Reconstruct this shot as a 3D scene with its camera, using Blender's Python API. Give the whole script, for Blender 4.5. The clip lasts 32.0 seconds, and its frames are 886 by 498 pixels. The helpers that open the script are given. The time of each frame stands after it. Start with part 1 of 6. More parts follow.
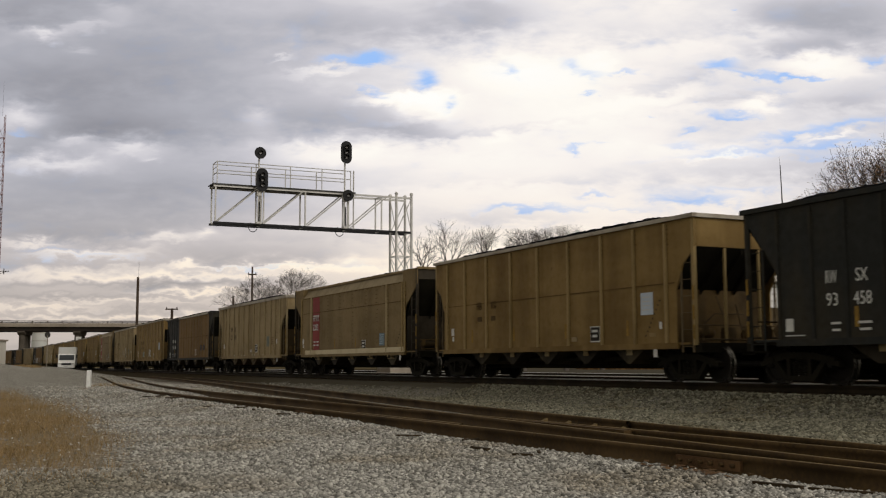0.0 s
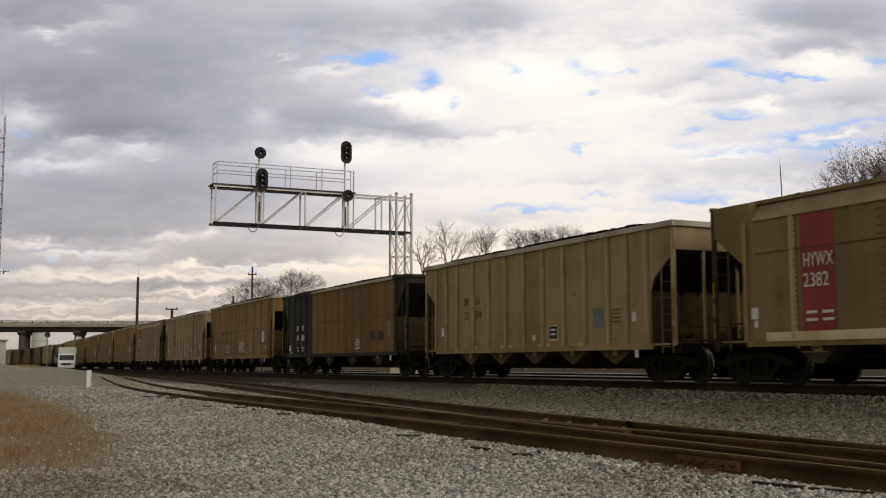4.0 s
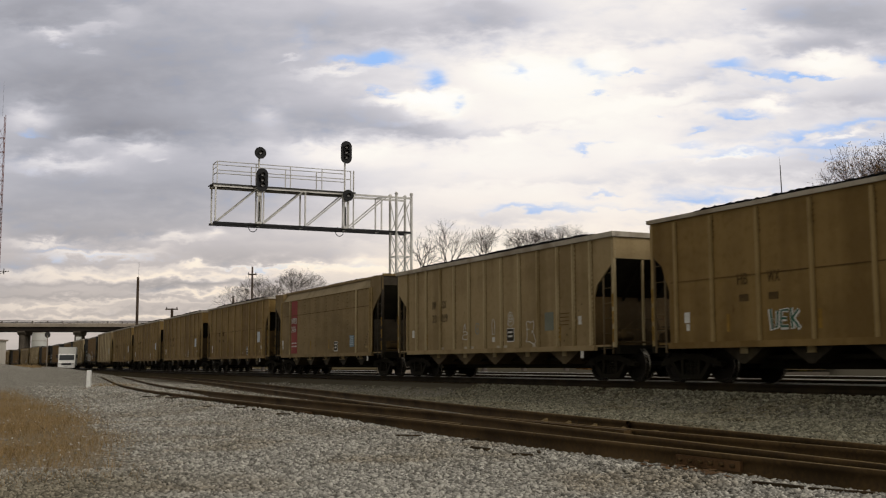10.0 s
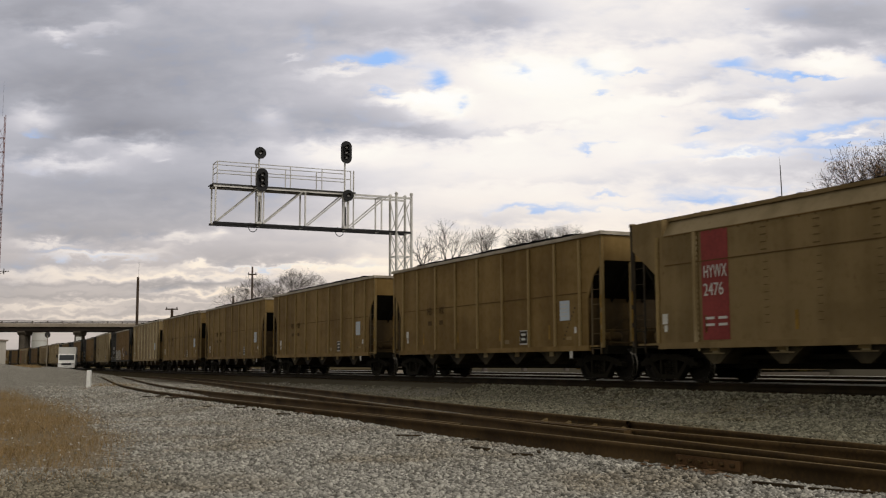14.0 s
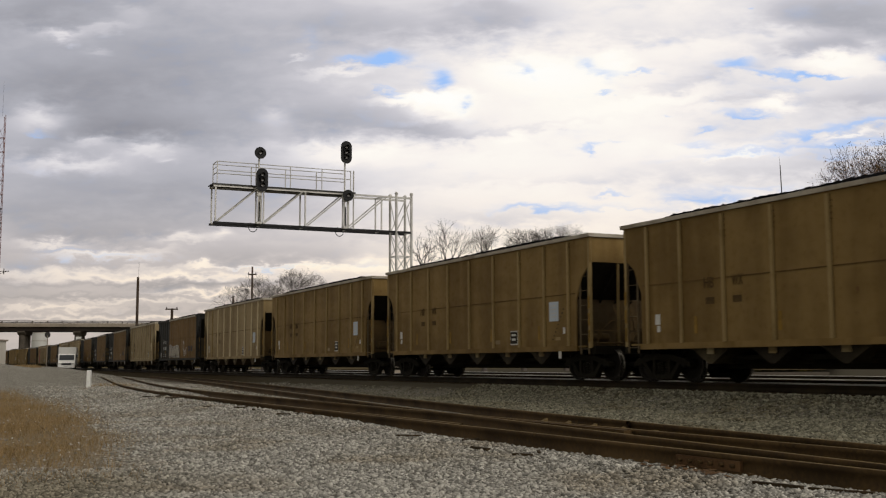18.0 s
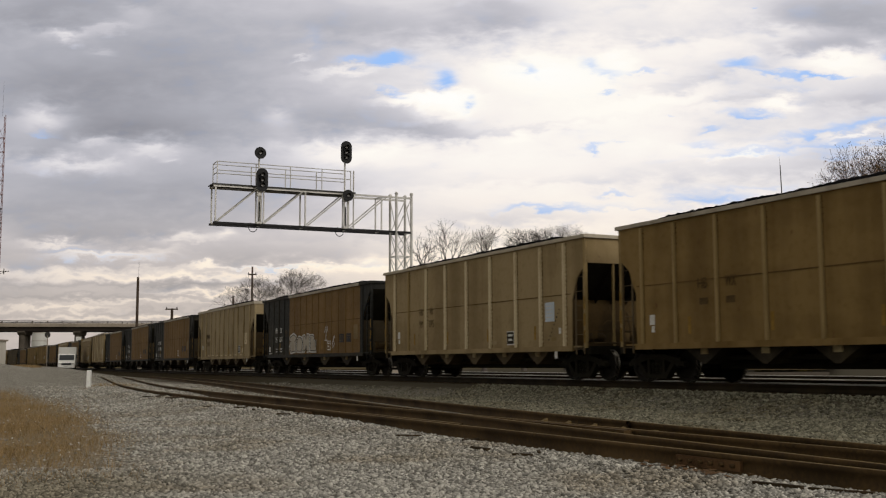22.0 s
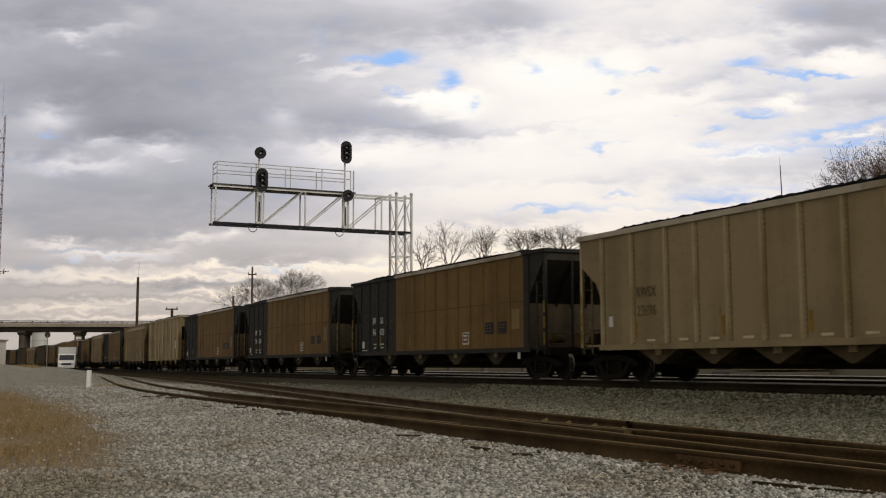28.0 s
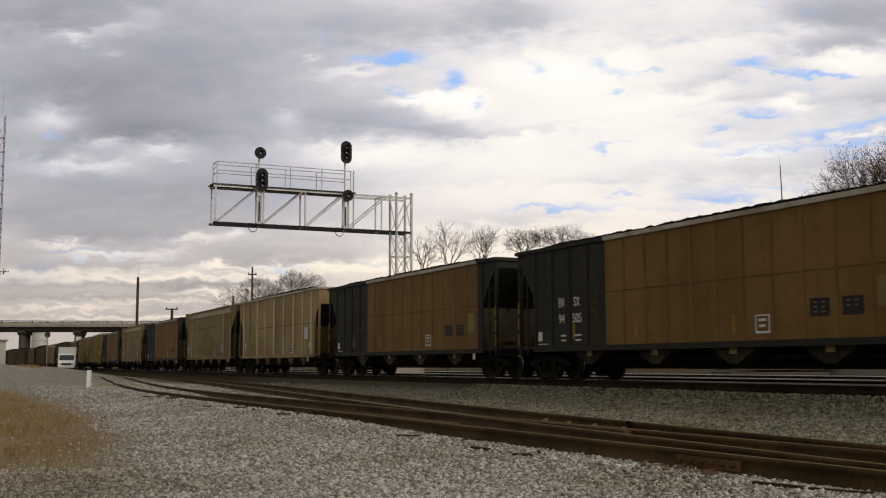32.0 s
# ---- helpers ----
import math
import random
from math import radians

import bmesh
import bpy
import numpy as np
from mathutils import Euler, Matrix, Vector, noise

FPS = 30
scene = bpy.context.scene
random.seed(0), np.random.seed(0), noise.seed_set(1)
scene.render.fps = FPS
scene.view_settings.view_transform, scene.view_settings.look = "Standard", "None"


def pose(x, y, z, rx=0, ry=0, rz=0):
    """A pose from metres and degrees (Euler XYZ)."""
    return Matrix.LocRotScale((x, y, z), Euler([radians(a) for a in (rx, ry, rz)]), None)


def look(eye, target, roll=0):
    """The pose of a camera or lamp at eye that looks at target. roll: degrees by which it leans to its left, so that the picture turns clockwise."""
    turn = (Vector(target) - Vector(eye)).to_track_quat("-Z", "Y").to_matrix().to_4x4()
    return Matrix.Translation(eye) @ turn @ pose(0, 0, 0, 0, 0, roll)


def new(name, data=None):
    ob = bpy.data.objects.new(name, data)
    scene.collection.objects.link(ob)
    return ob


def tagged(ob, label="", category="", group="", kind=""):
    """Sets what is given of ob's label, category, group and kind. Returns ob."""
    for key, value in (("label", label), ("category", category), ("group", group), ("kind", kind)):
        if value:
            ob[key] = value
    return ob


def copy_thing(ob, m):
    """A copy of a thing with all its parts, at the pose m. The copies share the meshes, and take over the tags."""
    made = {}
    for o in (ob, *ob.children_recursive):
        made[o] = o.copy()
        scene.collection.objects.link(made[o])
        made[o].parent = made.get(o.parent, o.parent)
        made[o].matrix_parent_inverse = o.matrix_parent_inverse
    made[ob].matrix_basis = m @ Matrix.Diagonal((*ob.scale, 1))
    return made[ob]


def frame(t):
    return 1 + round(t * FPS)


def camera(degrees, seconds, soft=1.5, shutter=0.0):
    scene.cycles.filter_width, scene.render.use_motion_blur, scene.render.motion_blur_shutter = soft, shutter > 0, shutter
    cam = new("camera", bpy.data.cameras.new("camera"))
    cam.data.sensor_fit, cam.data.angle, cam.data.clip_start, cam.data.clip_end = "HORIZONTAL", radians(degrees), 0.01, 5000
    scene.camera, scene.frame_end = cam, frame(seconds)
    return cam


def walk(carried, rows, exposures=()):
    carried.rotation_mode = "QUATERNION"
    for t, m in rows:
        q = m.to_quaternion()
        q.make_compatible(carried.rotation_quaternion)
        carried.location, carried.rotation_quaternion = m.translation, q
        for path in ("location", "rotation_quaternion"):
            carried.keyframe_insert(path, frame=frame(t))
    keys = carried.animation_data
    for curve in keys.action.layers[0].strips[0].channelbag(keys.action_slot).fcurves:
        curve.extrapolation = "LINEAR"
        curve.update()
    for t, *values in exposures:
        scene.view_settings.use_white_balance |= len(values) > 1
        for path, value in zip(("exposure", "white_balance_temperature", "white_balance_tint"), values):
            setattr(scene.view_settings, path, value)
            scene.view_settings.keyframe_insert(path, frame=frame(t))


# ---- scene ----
# camera and its (standing) place
cam = camera(44.83, 32.0, soft=1.2, shutter=0.25)
EYE_Z, TILT, LEAN = 0.481, radians(6.12), -0.185
STAND = look((0, 0, EYE_Z), (0, math.cos(TILT), EYE_Z + math.sin(TILT)), LEAN)
walk(cam, [(0, STAND), (32, STAND)], exposures=[(0, 0.0, 6500, 10), (32, 0.0, 6500, 10)])

# ---- world, sun ----
world = bpy.data.worlds.new("overcast_sky")
scene.world = world
world.use_nodes = True
wn, wl = world.node_tree.nodes, world.node_tree.links
wn.clear()
w_out = wn.new("ShaderNodeOutputWorld")
w_bg = wn.new("ShaderNodeBackground")
w_sky = wn.new("ShaderNodeTexSky")
w_sky.sky_type, w_sky.sun_disc = "NISHITA", False
w_sky.sun_elevation, w_sky.sun_rotation = radians(30), radians(137)
w_mix = wn.new("ShaderNodeMix")
w_mix.data_type = "RGBA"
w_noise = wn.new("ShaderNodeTexNoise")
w_noise.inputs["Scale"].default_value = 2.2
w_noise.inputs["Detail"].default_value = 6
w_ramp = wn.new("ShaderNodeMapRange")
w_ramp.inputs["From Min"].default_value, w_ramp.inputs["From Max"].default_value = 0.3, 0.6
w_ramp.inputs["To Min"].default_value, w_ramp.inputs["To Max"].default_value = 0.7, 1.0
w_co = wn.new("ShaderNodeTexCoord")
wl.new(w_co.outputs["Generated"], w_noise.inputs["Vector"])
wl.new(w_noise.outputs["Fac"], w_ramp.inputs["Value"])
wl.new(w_ramp.outputs["Result"], w_mix.inputs[0])
wl.new(w_sky.outputs["Color"], w_mix.inputs[6])
w_mix.inputs[7].default_value = (5.4, 4.95, 4.1, 1)
wl.new(w_mix.outputs[2], w_bg.inputs["Color"])
w_bg.inputs["Strength"].default_value = 0.08
wl.new(w_bg.outputs["Background"], w_out.inputs["Surface"])

sun = new("sun", bpy.data.lights.new("sun", "SUN"))
sun.data.energy, sun.data.angle, sun.data.color = 1.3, radians(40), (1.0, 0.94, 0.86)
sun.matrix_basis = look((60, -64, 50), (0, 0, 0))


# ---- node helpers ----
def nodes_of(name):
    mat = bpy.data.materials.new(name)
    mat.use_nodes = True
    return mat, mat.node_tree.nodes, mat.node_tree.links, mat.node_tree.nodes["Principled BSDF"]


def put(n, l, socket, value):
    """A number, a colour or a node's output into a socket."""
    if isinstance(value, (int, float, tuple)):
        socket.default_value = value
    else:
        l.new(value, socket)


def maths(n, l, op, a, b=0.0, c=None, clamp=False):
    m = n.new("ShaderNodeMath")
    m.operation, m.use_clamp = op, clamp
    put(n, l, m.inputs[0], a), put(n, l, m.inputs[1], b)
    if c is not None:
        put(n, l, m.inputs[2], c)
    return m.outputs[0]


def spread(n, l, value, lo, hi, to_lo=0.0, to_hi=1.0):
    m = n.new("ShaderNodeMapRange")
    m.interpolation_type = "SMOOTHSTEP"
    put(n, l, m.inputs["Value"], value)
    m.inputs["From Min"].default_value, m.inputs["From Max"].default_value = lo, hi
    m.inputs["To Min"].default_value, m.inputs["To Max"].default_value = to_lo, to_hi
    return m.outputs["Result"]


def blend(n, l, fac, a, b, mode="MIX"):
    m = n.new("ShaderNodeMix")
    m.data_type, m.blend_type = "RGBA", mode
    put(n, l, m.inputs[0], fac), put(n, l, m.inputs[6], a), put(n, l, m.inputs[7], b)
    return m.outputs[2]


def grain(n, l, vector, scale, detail=5.0, rough=0.55, distortion=0.0):
    t = n.new("ShaderNodeTexNoise")
    t.inputs["Scale"].default_value, t.inputs["Detail"].default_value = scale, detail
    t.inputs["Roughness"].default_value, t.inputs["Distortion"].default_value = rough, distortion
    if vector is not None:
        l.new(vector, t.inputs["Vector"])
    return t.outputs["Fac"]


def stretched(n, l, vector, sx, sy, sz, loc=(0.0, 0.0, 0.0)):
    m = n.new("ShaderNodeMapping")
    m.inputs["Scale"].default_value, m.inputs["Location"].default_value = (sx, sy, sz), loc
    l.new(vector, m.inputs["Vector"])
    return m.outputs["Vector"]


def bumped(n, l, bsdf, height, strength, distance=0.01):
    b = n.new("ShaderNodeBump")
    b.inputs["Strength"].default_value, b.inputs["Distance"].default_value = strength, distance
    l.new(height, b.inputs["Height"])
    l.new(b.outputs["Normal"], bsdf.inputs["Normal"])


def rgba(c, k=1.0):
    return (c[0] * k, c[1] * k, c[2] * k, 1.0)


TH = 0.46118                       # heading of the main line
NRM = (math.cos(TH), math.sin(TH))  # across it


# ---- materials ----
def plain(name, colour, rough=0.7, metal=0.0, scale=6.0, vary=0.25, bump=0.1):
    """Paint, steel or stone with grain at two scales."""
    mat, n, l, b = nodes_of(name)
    co = n.new("ShaderNodeTexCoord").outputs["Object"]
    big, fine = grain(n, l, co, scale * 0.25), grain(n, l, co, scale * 4, 8)
    k = maths(n, l, "ADD", maths(n, l, "MULTIPLY", big, 0.6), maths(n, l, "MULTIPLY", fine, 0.4))
    l.new(blend(n, l, spread(n, l, k, 0.3, 0.7), rgba(colour, 1 - vary), rgba(colour, 1 + vary)), b.inputs["Base Color"])
    l.new(spread(n, l, fine, 0.3, 0.7, max(rough - 0.1, 0.05), min(rough + 0.1, 1.0)), b.inputs["Roughness"])
    b.inputs["Metallic"].default_value = metal
    b.inputs["Specular IOR Level"].default_value = 0.5 if rough < 0.6 else 0.15
    bumped(n, l, b, fine, bump)
    return mat


def car_paint(name, paint, dust, amount, rust=0.3):
    """Weathered freight-car paint: coal dust and brown grime in vertical streaks, rust spots, each car a little different."""
    mat, n, l, b = nodes_of(name)
    co = n.new("ShaderNodeTexCoord").outputs["Object"]
    rnd = n.new("ShaderNodeObjectInfo").outputs["Random"]
    shift = n.new("ShaderNodeVectorMath")
    shift.operation = "ADD"
    l.new(co, shift.inputs[0])
    cx = n.new("ShaderNodeCombineXYZ")
    l.new(maths(n, l, "MULTIPLY", rnd, 40.0), cx.inputs[0])
    l.new(cx.outputs[0], shift.inputs[1])
    v = shift.outputs[0]
    streak = grain(n, l, stretched(n, l, v, 1.1, 1, 0.10), 1.0, 4, 0.5)
    patch = grain(n, l, stretched(n, l, v, 0.3, 1, 0.9), 0.6, 4, 0.55)
    fine = grain(n, l, v, 6, 7, 0.65)
    fac = maths(n, l, "ADD", maths(n, l, "MULTIPLY", streak, 0.5), maths(n, l, "MULTIPLY", patch, 0.5))
    dirt = spread(n, l, fac, 0.56 - amount * 0.3, 0.74 - amount * 0.3)
    col = blend(n, l, dirt, rgba(paint), rgba(dust))
    rusty = spread(n, l, grain(n, l, stretched(n, l, v, 2.0, 1, 0.8), 2.3, 8, 0.7), 0.66 - 0.1 * rust, 0.74 - 0.1 * rust)
    col = blend(n, l, maths(n, l, "MULTIPLY", rusty, 0.6), col, (0.10, 0.045, 0.018, 1))
    col = blend(n, l, spread(n, l, fine, 0.50, 0.80, 0.0, 0.32), col, rgba(dust, 0.6))
    l.new(col, b.inputs["Base Color"])
    l.new(spread(n, l, fine, 0.3, 0.7, 0.65, 0.85), b.inputs["Roughness"])
    b.inputs["Specular IOR Level"].default_value = 0.22
    bumped(n, l, b, maths(n, l, "ADD", fine, patch), 0.12, 0.01)
    return mat


def ground_material():
    """Crushed limestone with darker dirt and dry soil where the weeds grow."""
    mat, n, l, b = nodes_of("crushed_stone")
    co = n.new("ShaderNodeTexCoord").outputs["Object"]
    cell = n.new("ShaderNodeTexVoronoi")
    cell.inputs["Scale"].default_value = 17
    l.new(co, cell.inputs["Vector"])
    cell2 = n.new("ShaderNodeTexVoronoi")
    cell2.inputs["Scale"].default_value = 9
    l.new(co, cell2.inputs["Vector"])
    tone = n.new("ShaderNodeSeparateColor")
    l.new(cell.outputs["Color"], tone.inputs[0])
    stone = blend(n, l, tone.outputs[0], (0.21, 0.20, 0.178, 1), (0.57, 0.55, 0.50, 1))
    gap = spread(n, l, cell.outputs["Distance"], 0.35, 0.75)
    stone = blend(n, l, gap, stone, (0.11, 0.10, 0.085, 1))
    big = grain(n, l, co, 0.35, 6, 0.6)
    stone = blend(n, l, spread(n, l, big, 0.45, 0.7, 0.0, 0.35), stone, (0.15, 0.135, 0.11, 1))
    sep = n.new("ShaderNodeSeparateXYZ")
    l.new(co, sep.inputs[0])
    # dry soil lies to the side of the gravel lot
    side = maths(n, l, "ADD", sep.outputs[0], maths(n, l, "MULTIPLY", sep.outputs[1], 0.335))
    side = maths(n, l, "ADD", side, maths(n, l, "MULTIPLY", big, 3.0))
    soil = spread(n, l, side, 0.6, 2.6, 1.0, 0.0)
    soil = maths(n, l, "MULTIPLY", soil, spread(n, l, sep.outputs[1], 8.6, 12.0, 0.25, 1.0))
    soil = maths(n, l, "MULTIPLY", soil, spread(n, l, sep.outputs[1], 24.0, 44.0, 1.0, 0.0))
    earth = blend(n, l, grain(n, l, co, 3.0, 8, 0.7), (0.13, 0.095, 0.055, 1), (0.30, 0.235, 0.145, 1))
    col = blend(n, l, maths(n, l, "MULTIPLY", soil, 0.75), stone, earth)
    meadow = blend(n, l, grain(n, l, co, 0.2, 8, 0.7), (0.07, 0.058, 0.032, 1), (0.16, 0.13, 0.08, 1))
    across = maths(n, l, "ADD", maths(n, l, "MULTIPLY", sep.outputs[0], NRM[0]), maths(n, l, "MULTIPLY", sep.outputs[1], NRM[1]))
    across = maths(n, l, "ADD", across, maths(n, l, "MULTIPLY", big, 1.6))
    cinders_and_shade = blend(n, l, grain(n, l, co, 2.0, 8, 0.7), (0.028, 0.022, 0.013, 1), (0.07, 0.055, 0.034, 1))
    # dirty track bed, with the shade under the train put into its colour
    col = blend(n, l, maths(n, l, "MULTIPLY", spread(n, l, across, 16.9, 17.6), 0.95), col, cinders_and_shade)
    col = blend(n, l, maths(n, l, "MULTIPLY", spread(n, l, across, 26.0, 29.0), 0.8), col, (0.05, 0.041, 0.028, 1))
    # bank darkened towards the train and rightwards: shade and lens falloff as colour
    shoulder = maths(n, l, "MULTIPLY", spread(n, l, across, 9.4, 12.0), 0.55)
    shoulder = maths(n, l, "MULTIPLY", shoulder, spread(n, l, sep.outputs[0], -15.0, -5.0))
    col = blend(n, l, shoulder, col, (0.105, 0.098, 0.078, 1))
    dirt = maths(n, l, "MULTIPLY", spread(n, l, across, 13.8, 15.4), spread(n, l, sep.outputs[0], -9.0, -15.0))
    dirt = maths(n, l, "MULTIPLY", dirt, spread(n, l, sep.outputs[0], -26.0, -17.0))
    col = blend(n, l, maths(n, l, "MULTIPLY", dirt, 0.7), col, cinders_and_shade)
    wide = spread(n, l, sep.outputs[1], 150, 260)
    col = blend(n, l, wide, col, meadow)
    l.new(col, b.inputs["Base Color"])
    b.inputs["Roughness"].default_value = 0.95
    b.inputs["Specular IOR Level"].default_value = 0.0
    h = maths(n, l, "SUBTRACT", maths(n, l, "MULTIPLY", cell2.outputs["Distance"], -0.6), cell.outputs["Distance"])
    bumped(n, l, b, h, 0.7, 0.04)
    return mat


def stone_material(name, lo, hi, grimy=False):
    mat, n, l, b = nodes_of(name)
    rnd = n.new("ShaderNodeNewGeometry").outputs["Random Per Island"]
    co = n.new("ShaderNodeTexCoord").outputs["Object"]
    col = blend(n, l, rnd, rgba(lo), rgba(hi))
    col = blend(n, l, spread(n, l, grain(n, l, co, 45, 4), 0.4, 0.7, 0.0, 0.4), col, rgba(lo, 0.7))
    if grimy:                                        # muddy patches in the lot, darker chips at the near left beside the weeds
        at = n.new("ShaderNodeSeparateXYZ")
        l.new(co, at.inputs[0])
        near_left = maths(n, l, "MULTIPLY", spread(n, l, at.outputs[0], -1.6, -3.4), spread(n, l, at.outputs[1], 12.5, 9.5))
        col = blend(n, l, maths(n, l, "MULTIPLY", near_left, 0.8), col, (0.52, 0.47, 0.36, 1), "MULTIPLY")
        muddy = spread(n, l, grain(n, l, co, 0.55, 5, 0.6), 0.47, 0.66, 0.0, 0.5)
        col = blend(n, l, muddy, col, (0.62, 0.52, 0.38, 1), "MULTIPLY")
    if grimy:                                        # brake dust and oil, plus train shade and lens falloff put into the colour
        sep = n.new("ShaderNodeSeparateXYZ")
        l.new(co, sep.inputs[0])
        across = maths(n, l, "ADD", maths(n, l, "MULTIPLY", sep.outputs[0], NRM[0]), maths(n, l, "MULTIPLY", sep.outputs[1], NRM[1]))
        dust = maths(n, l, "MULTIPLY", spread(n, l, across, 9.0, 11.5), spread(n, l, sep.outputs[0], -13.0, -2.0))
        col = blend(n, l, maths(n, l, "MULTIPLY", dust, 0.9), col, (0.47, 0.465, 0.37, 1), "MULTIPLY")
    l.new(col, b.inputs["Base Color"])
    b.inputs["Roughness"].default_value = 0.92
    b.inputs["Specular IOR Level"].default_value = 0.0
    return mat


M_GROUND = ground_material()
M_STONE = stone_material("limestone_chips", (0.15, 0.146, 0.134), (0.61, 0.59, 0.54), True)
M_STRAW = stone_material("dry_straw", (0.15, 0.10, 0.045), (0.42, 0.30, 0.155))
M_RUST_RAIL = plain("rusted_rail_steel", (0.066, 0.041, 0.017), 0.85, 0.0, 5, 0.5, 0.2)
# main-line rails: darker copy that holds the shade beneath the train
M_MAIN_RAIL = plain("shaded_rail_steel", (0.022, 0.016, 0.008), 0.85, 0.0, 5, 0.5, 0.2)
M_RAIL_HEAD = plain("polished_rail_head", (0.62, 0.60, 0.56), 0.4, 0.7, 4, 0.2, 0.05)
M_DULL_HEAD = plain("dull_rail_head", (0.15, 0.105, 0.045), 0.8, 0.0, 4, 0.3, 0.05)
M_JOINT = plain("orange_rust", (0.115, 0.066, 0.032), 0.85, 0.1, 14, 0.5, 0.3)
M_TIE = plain("creosoted_tie", (0.045, 0.032, 0.018), 0.9, 0, 8, 0.5, 0.4)
M_TAN = car_paint("tan_car_paint", (0.238, 0.156, 0.055), (0.152, 0.094, 0.028), 0.5)
M_CREAM = car_paint("pale_tan_car_paint", (0.315, 0.245, 0.14), (0.225, 0.17, 0.092), 0.4)
M_SMOOTH = car_paint("drab_tan_car_paint", (0.235, 0.168, 0.078), (0.166, 0.116, 0.05), 0.5)
M_BLACK = car_paint("black_car_paint", (0.0185, 0.0195, 0.018), (0.033, 0.028, 0.018), 0.4, 0.1)
M_BROWN = car_paint("brown_dusted_panel", (0.188, 0.111, 0.036), (0.140, 0.081, 0.025), 0.5, 0.1)
M_GRIME = car_paint("grimy_brown_paint", (0.135, 0.10, 0.055), (0.085, 0.06, 0.03), 0.5)
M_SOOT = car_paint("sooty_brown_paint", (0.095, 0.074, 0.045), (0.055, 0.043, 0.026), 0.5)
M_RIB = car_paint("rib_paint", (0.31, 0.225, 0.10), (0.20, 0.14, 0.055), 0.3)
M_PALE_RIB = car_paint("pale_rib_paint", (0.62, 0.53, 0.36), (0.44, 0.35, 0.2), 0.3)
M_WORN_RIB = car_paint("worn_rib_paint", (0.42, 0.34, 0.20), (0.26, 0.19, 0.09), 0.4)
M_SEAM_AND_SHADE = plain("rusty_seam_and_post_shade", (0.115, 0.07, 0.025), 0.9, 0, 2, 0.4, 0.1)
M_BULKHEAD = car_paint("stained_shaded_bulkhead", (0.13, 0.082, 0.03), (0.06, 0.04, 0.018), 0.55)
M_DARK_END = car_paint("dark_end_paint", (0.055, 0.043, 0.028), (0.03, 0.024, 0.016), 0.5, 0.1)
# paler than the side paint: the extra skylight on the leaning sheet, as colour
M_LEAN = car_paint("skylit_top_sheet", (0.285, 0.225, 0.135), (0.20, 0.155, 0.085), 0.4)
M_RIVET = plain("rivet_heads", (0.125, 0.088, 0.038), 0.9, 0, 2, 0.4, 0.1)
M_GHOST = plain("ghost_stencil", (0.085, 0.055, 0.022), 0.85, 0, 3, 0.4, 0.05)
M_FAINT = plain("faded_stencil", (0.165, 0.12, 0.062), 0.85, 0, 3, 0.4, 0.05)
M_DRAB = car_paint("weathered_tan_car_paint", (0.325, 0.245, 0.13), (0.22, 0.158, 0.075), 0.45)
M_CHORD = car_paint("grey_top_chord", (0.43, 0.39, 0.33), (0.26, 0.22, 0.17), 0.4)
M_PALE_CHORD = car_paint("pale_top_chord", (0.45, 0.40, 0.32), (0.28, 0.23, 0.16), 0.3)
# also worn by the slope sheets, as the shade of the end recess
M_UNDER = plain("grimy_underframe_and_shade", (0.0135, 0.0115, 0.007), 0.9, 0.0, 6, 0.4, 0.3)
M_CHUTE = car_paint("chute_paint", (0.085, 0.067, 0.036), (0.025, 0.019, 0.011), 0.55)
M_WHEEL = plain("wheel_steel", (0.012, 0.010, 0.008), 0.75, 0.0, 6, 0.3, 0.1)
M_BRIGHT = plain("polished_wheel_tread", (0.16, 0.15, 0.135), 0.28, 0.9, 6, 0.1, 0.02)
M_COAL = plain("coal", (0.010, 0.010, 0.011), 1.0, 0, 9, 0.6, 0.9)
M_COAL.node_tree.nodes["Principled BSDF"].inputs["Specular IOR Level"].default_value = 0.0
M_WHITE = plain("white_stencil", (0.62, 0.62, 0.60), 0.7, 0, 9, 0.15, 0.05)
M_PALE_BLUE = plain("pale_blue_panel", (0.50, 0.57, 0.66), 0.6, 0, 5, 0.12, 0.05)
M_FADED = plain("greyed_panel", (0.17, 0.185, 0.155), 0.8, 0, 5, 0.2, 0.05)
M_BLUE = plain("faded_blue_panel", (0.165, 0.235, 0.28), 0.7, 0, 5, 0.2, 0.05)
M_RED = plain("faded_red_stripe", (0.24, 0.048, 0.046), 0.7, 0, 3, 0.25, 0.05)
M_YELLOW = plain("yellow_paint", (0.25, 0.15, 0.03), 0.65, 0, 5, 0.4, 0.05)
M_DARK_STENCIL = plain("dark_stencil", (0.032, 0.028, 0.022), 0.8, 0, 9, 0.3, 0.05)
M_GREEN = plain("dark_teal_spray", (0.05, 0.12, 0.09), 0.8, 0, 9, 0.3, 0.05)
M_ALU = plain("weathered_aluminium", (0.58, 0.57, 0.55), 0.6, 0.1, 5, 0.2, 0.05)
M_SIGNAL = plain("black_signal_paint_and_shade", (0.022, 0.022, 0.024), 0.6, 0, 6, 0.3, 0.05)
M_LENS = plain("dark_lens", (0.06, 0.05, 0.045), 0.12, 0, 6, 0.2, 0.0)
M_DARK_STEEL = plain("dark_steel", (0.06, 0.058, 0.055), 0.7, 0.3, 6, 0.3, 0.1)
M_WOOD = plain("weathered_pole_wood", (0.075, 0.055, 0.042), 0.9, 0, 5, 0.4, 0.3)
M_BARK = plain("grey_bark", (0.10, 0.085, 0.075), 0.95, 0, 5, 0.4, 0.4)
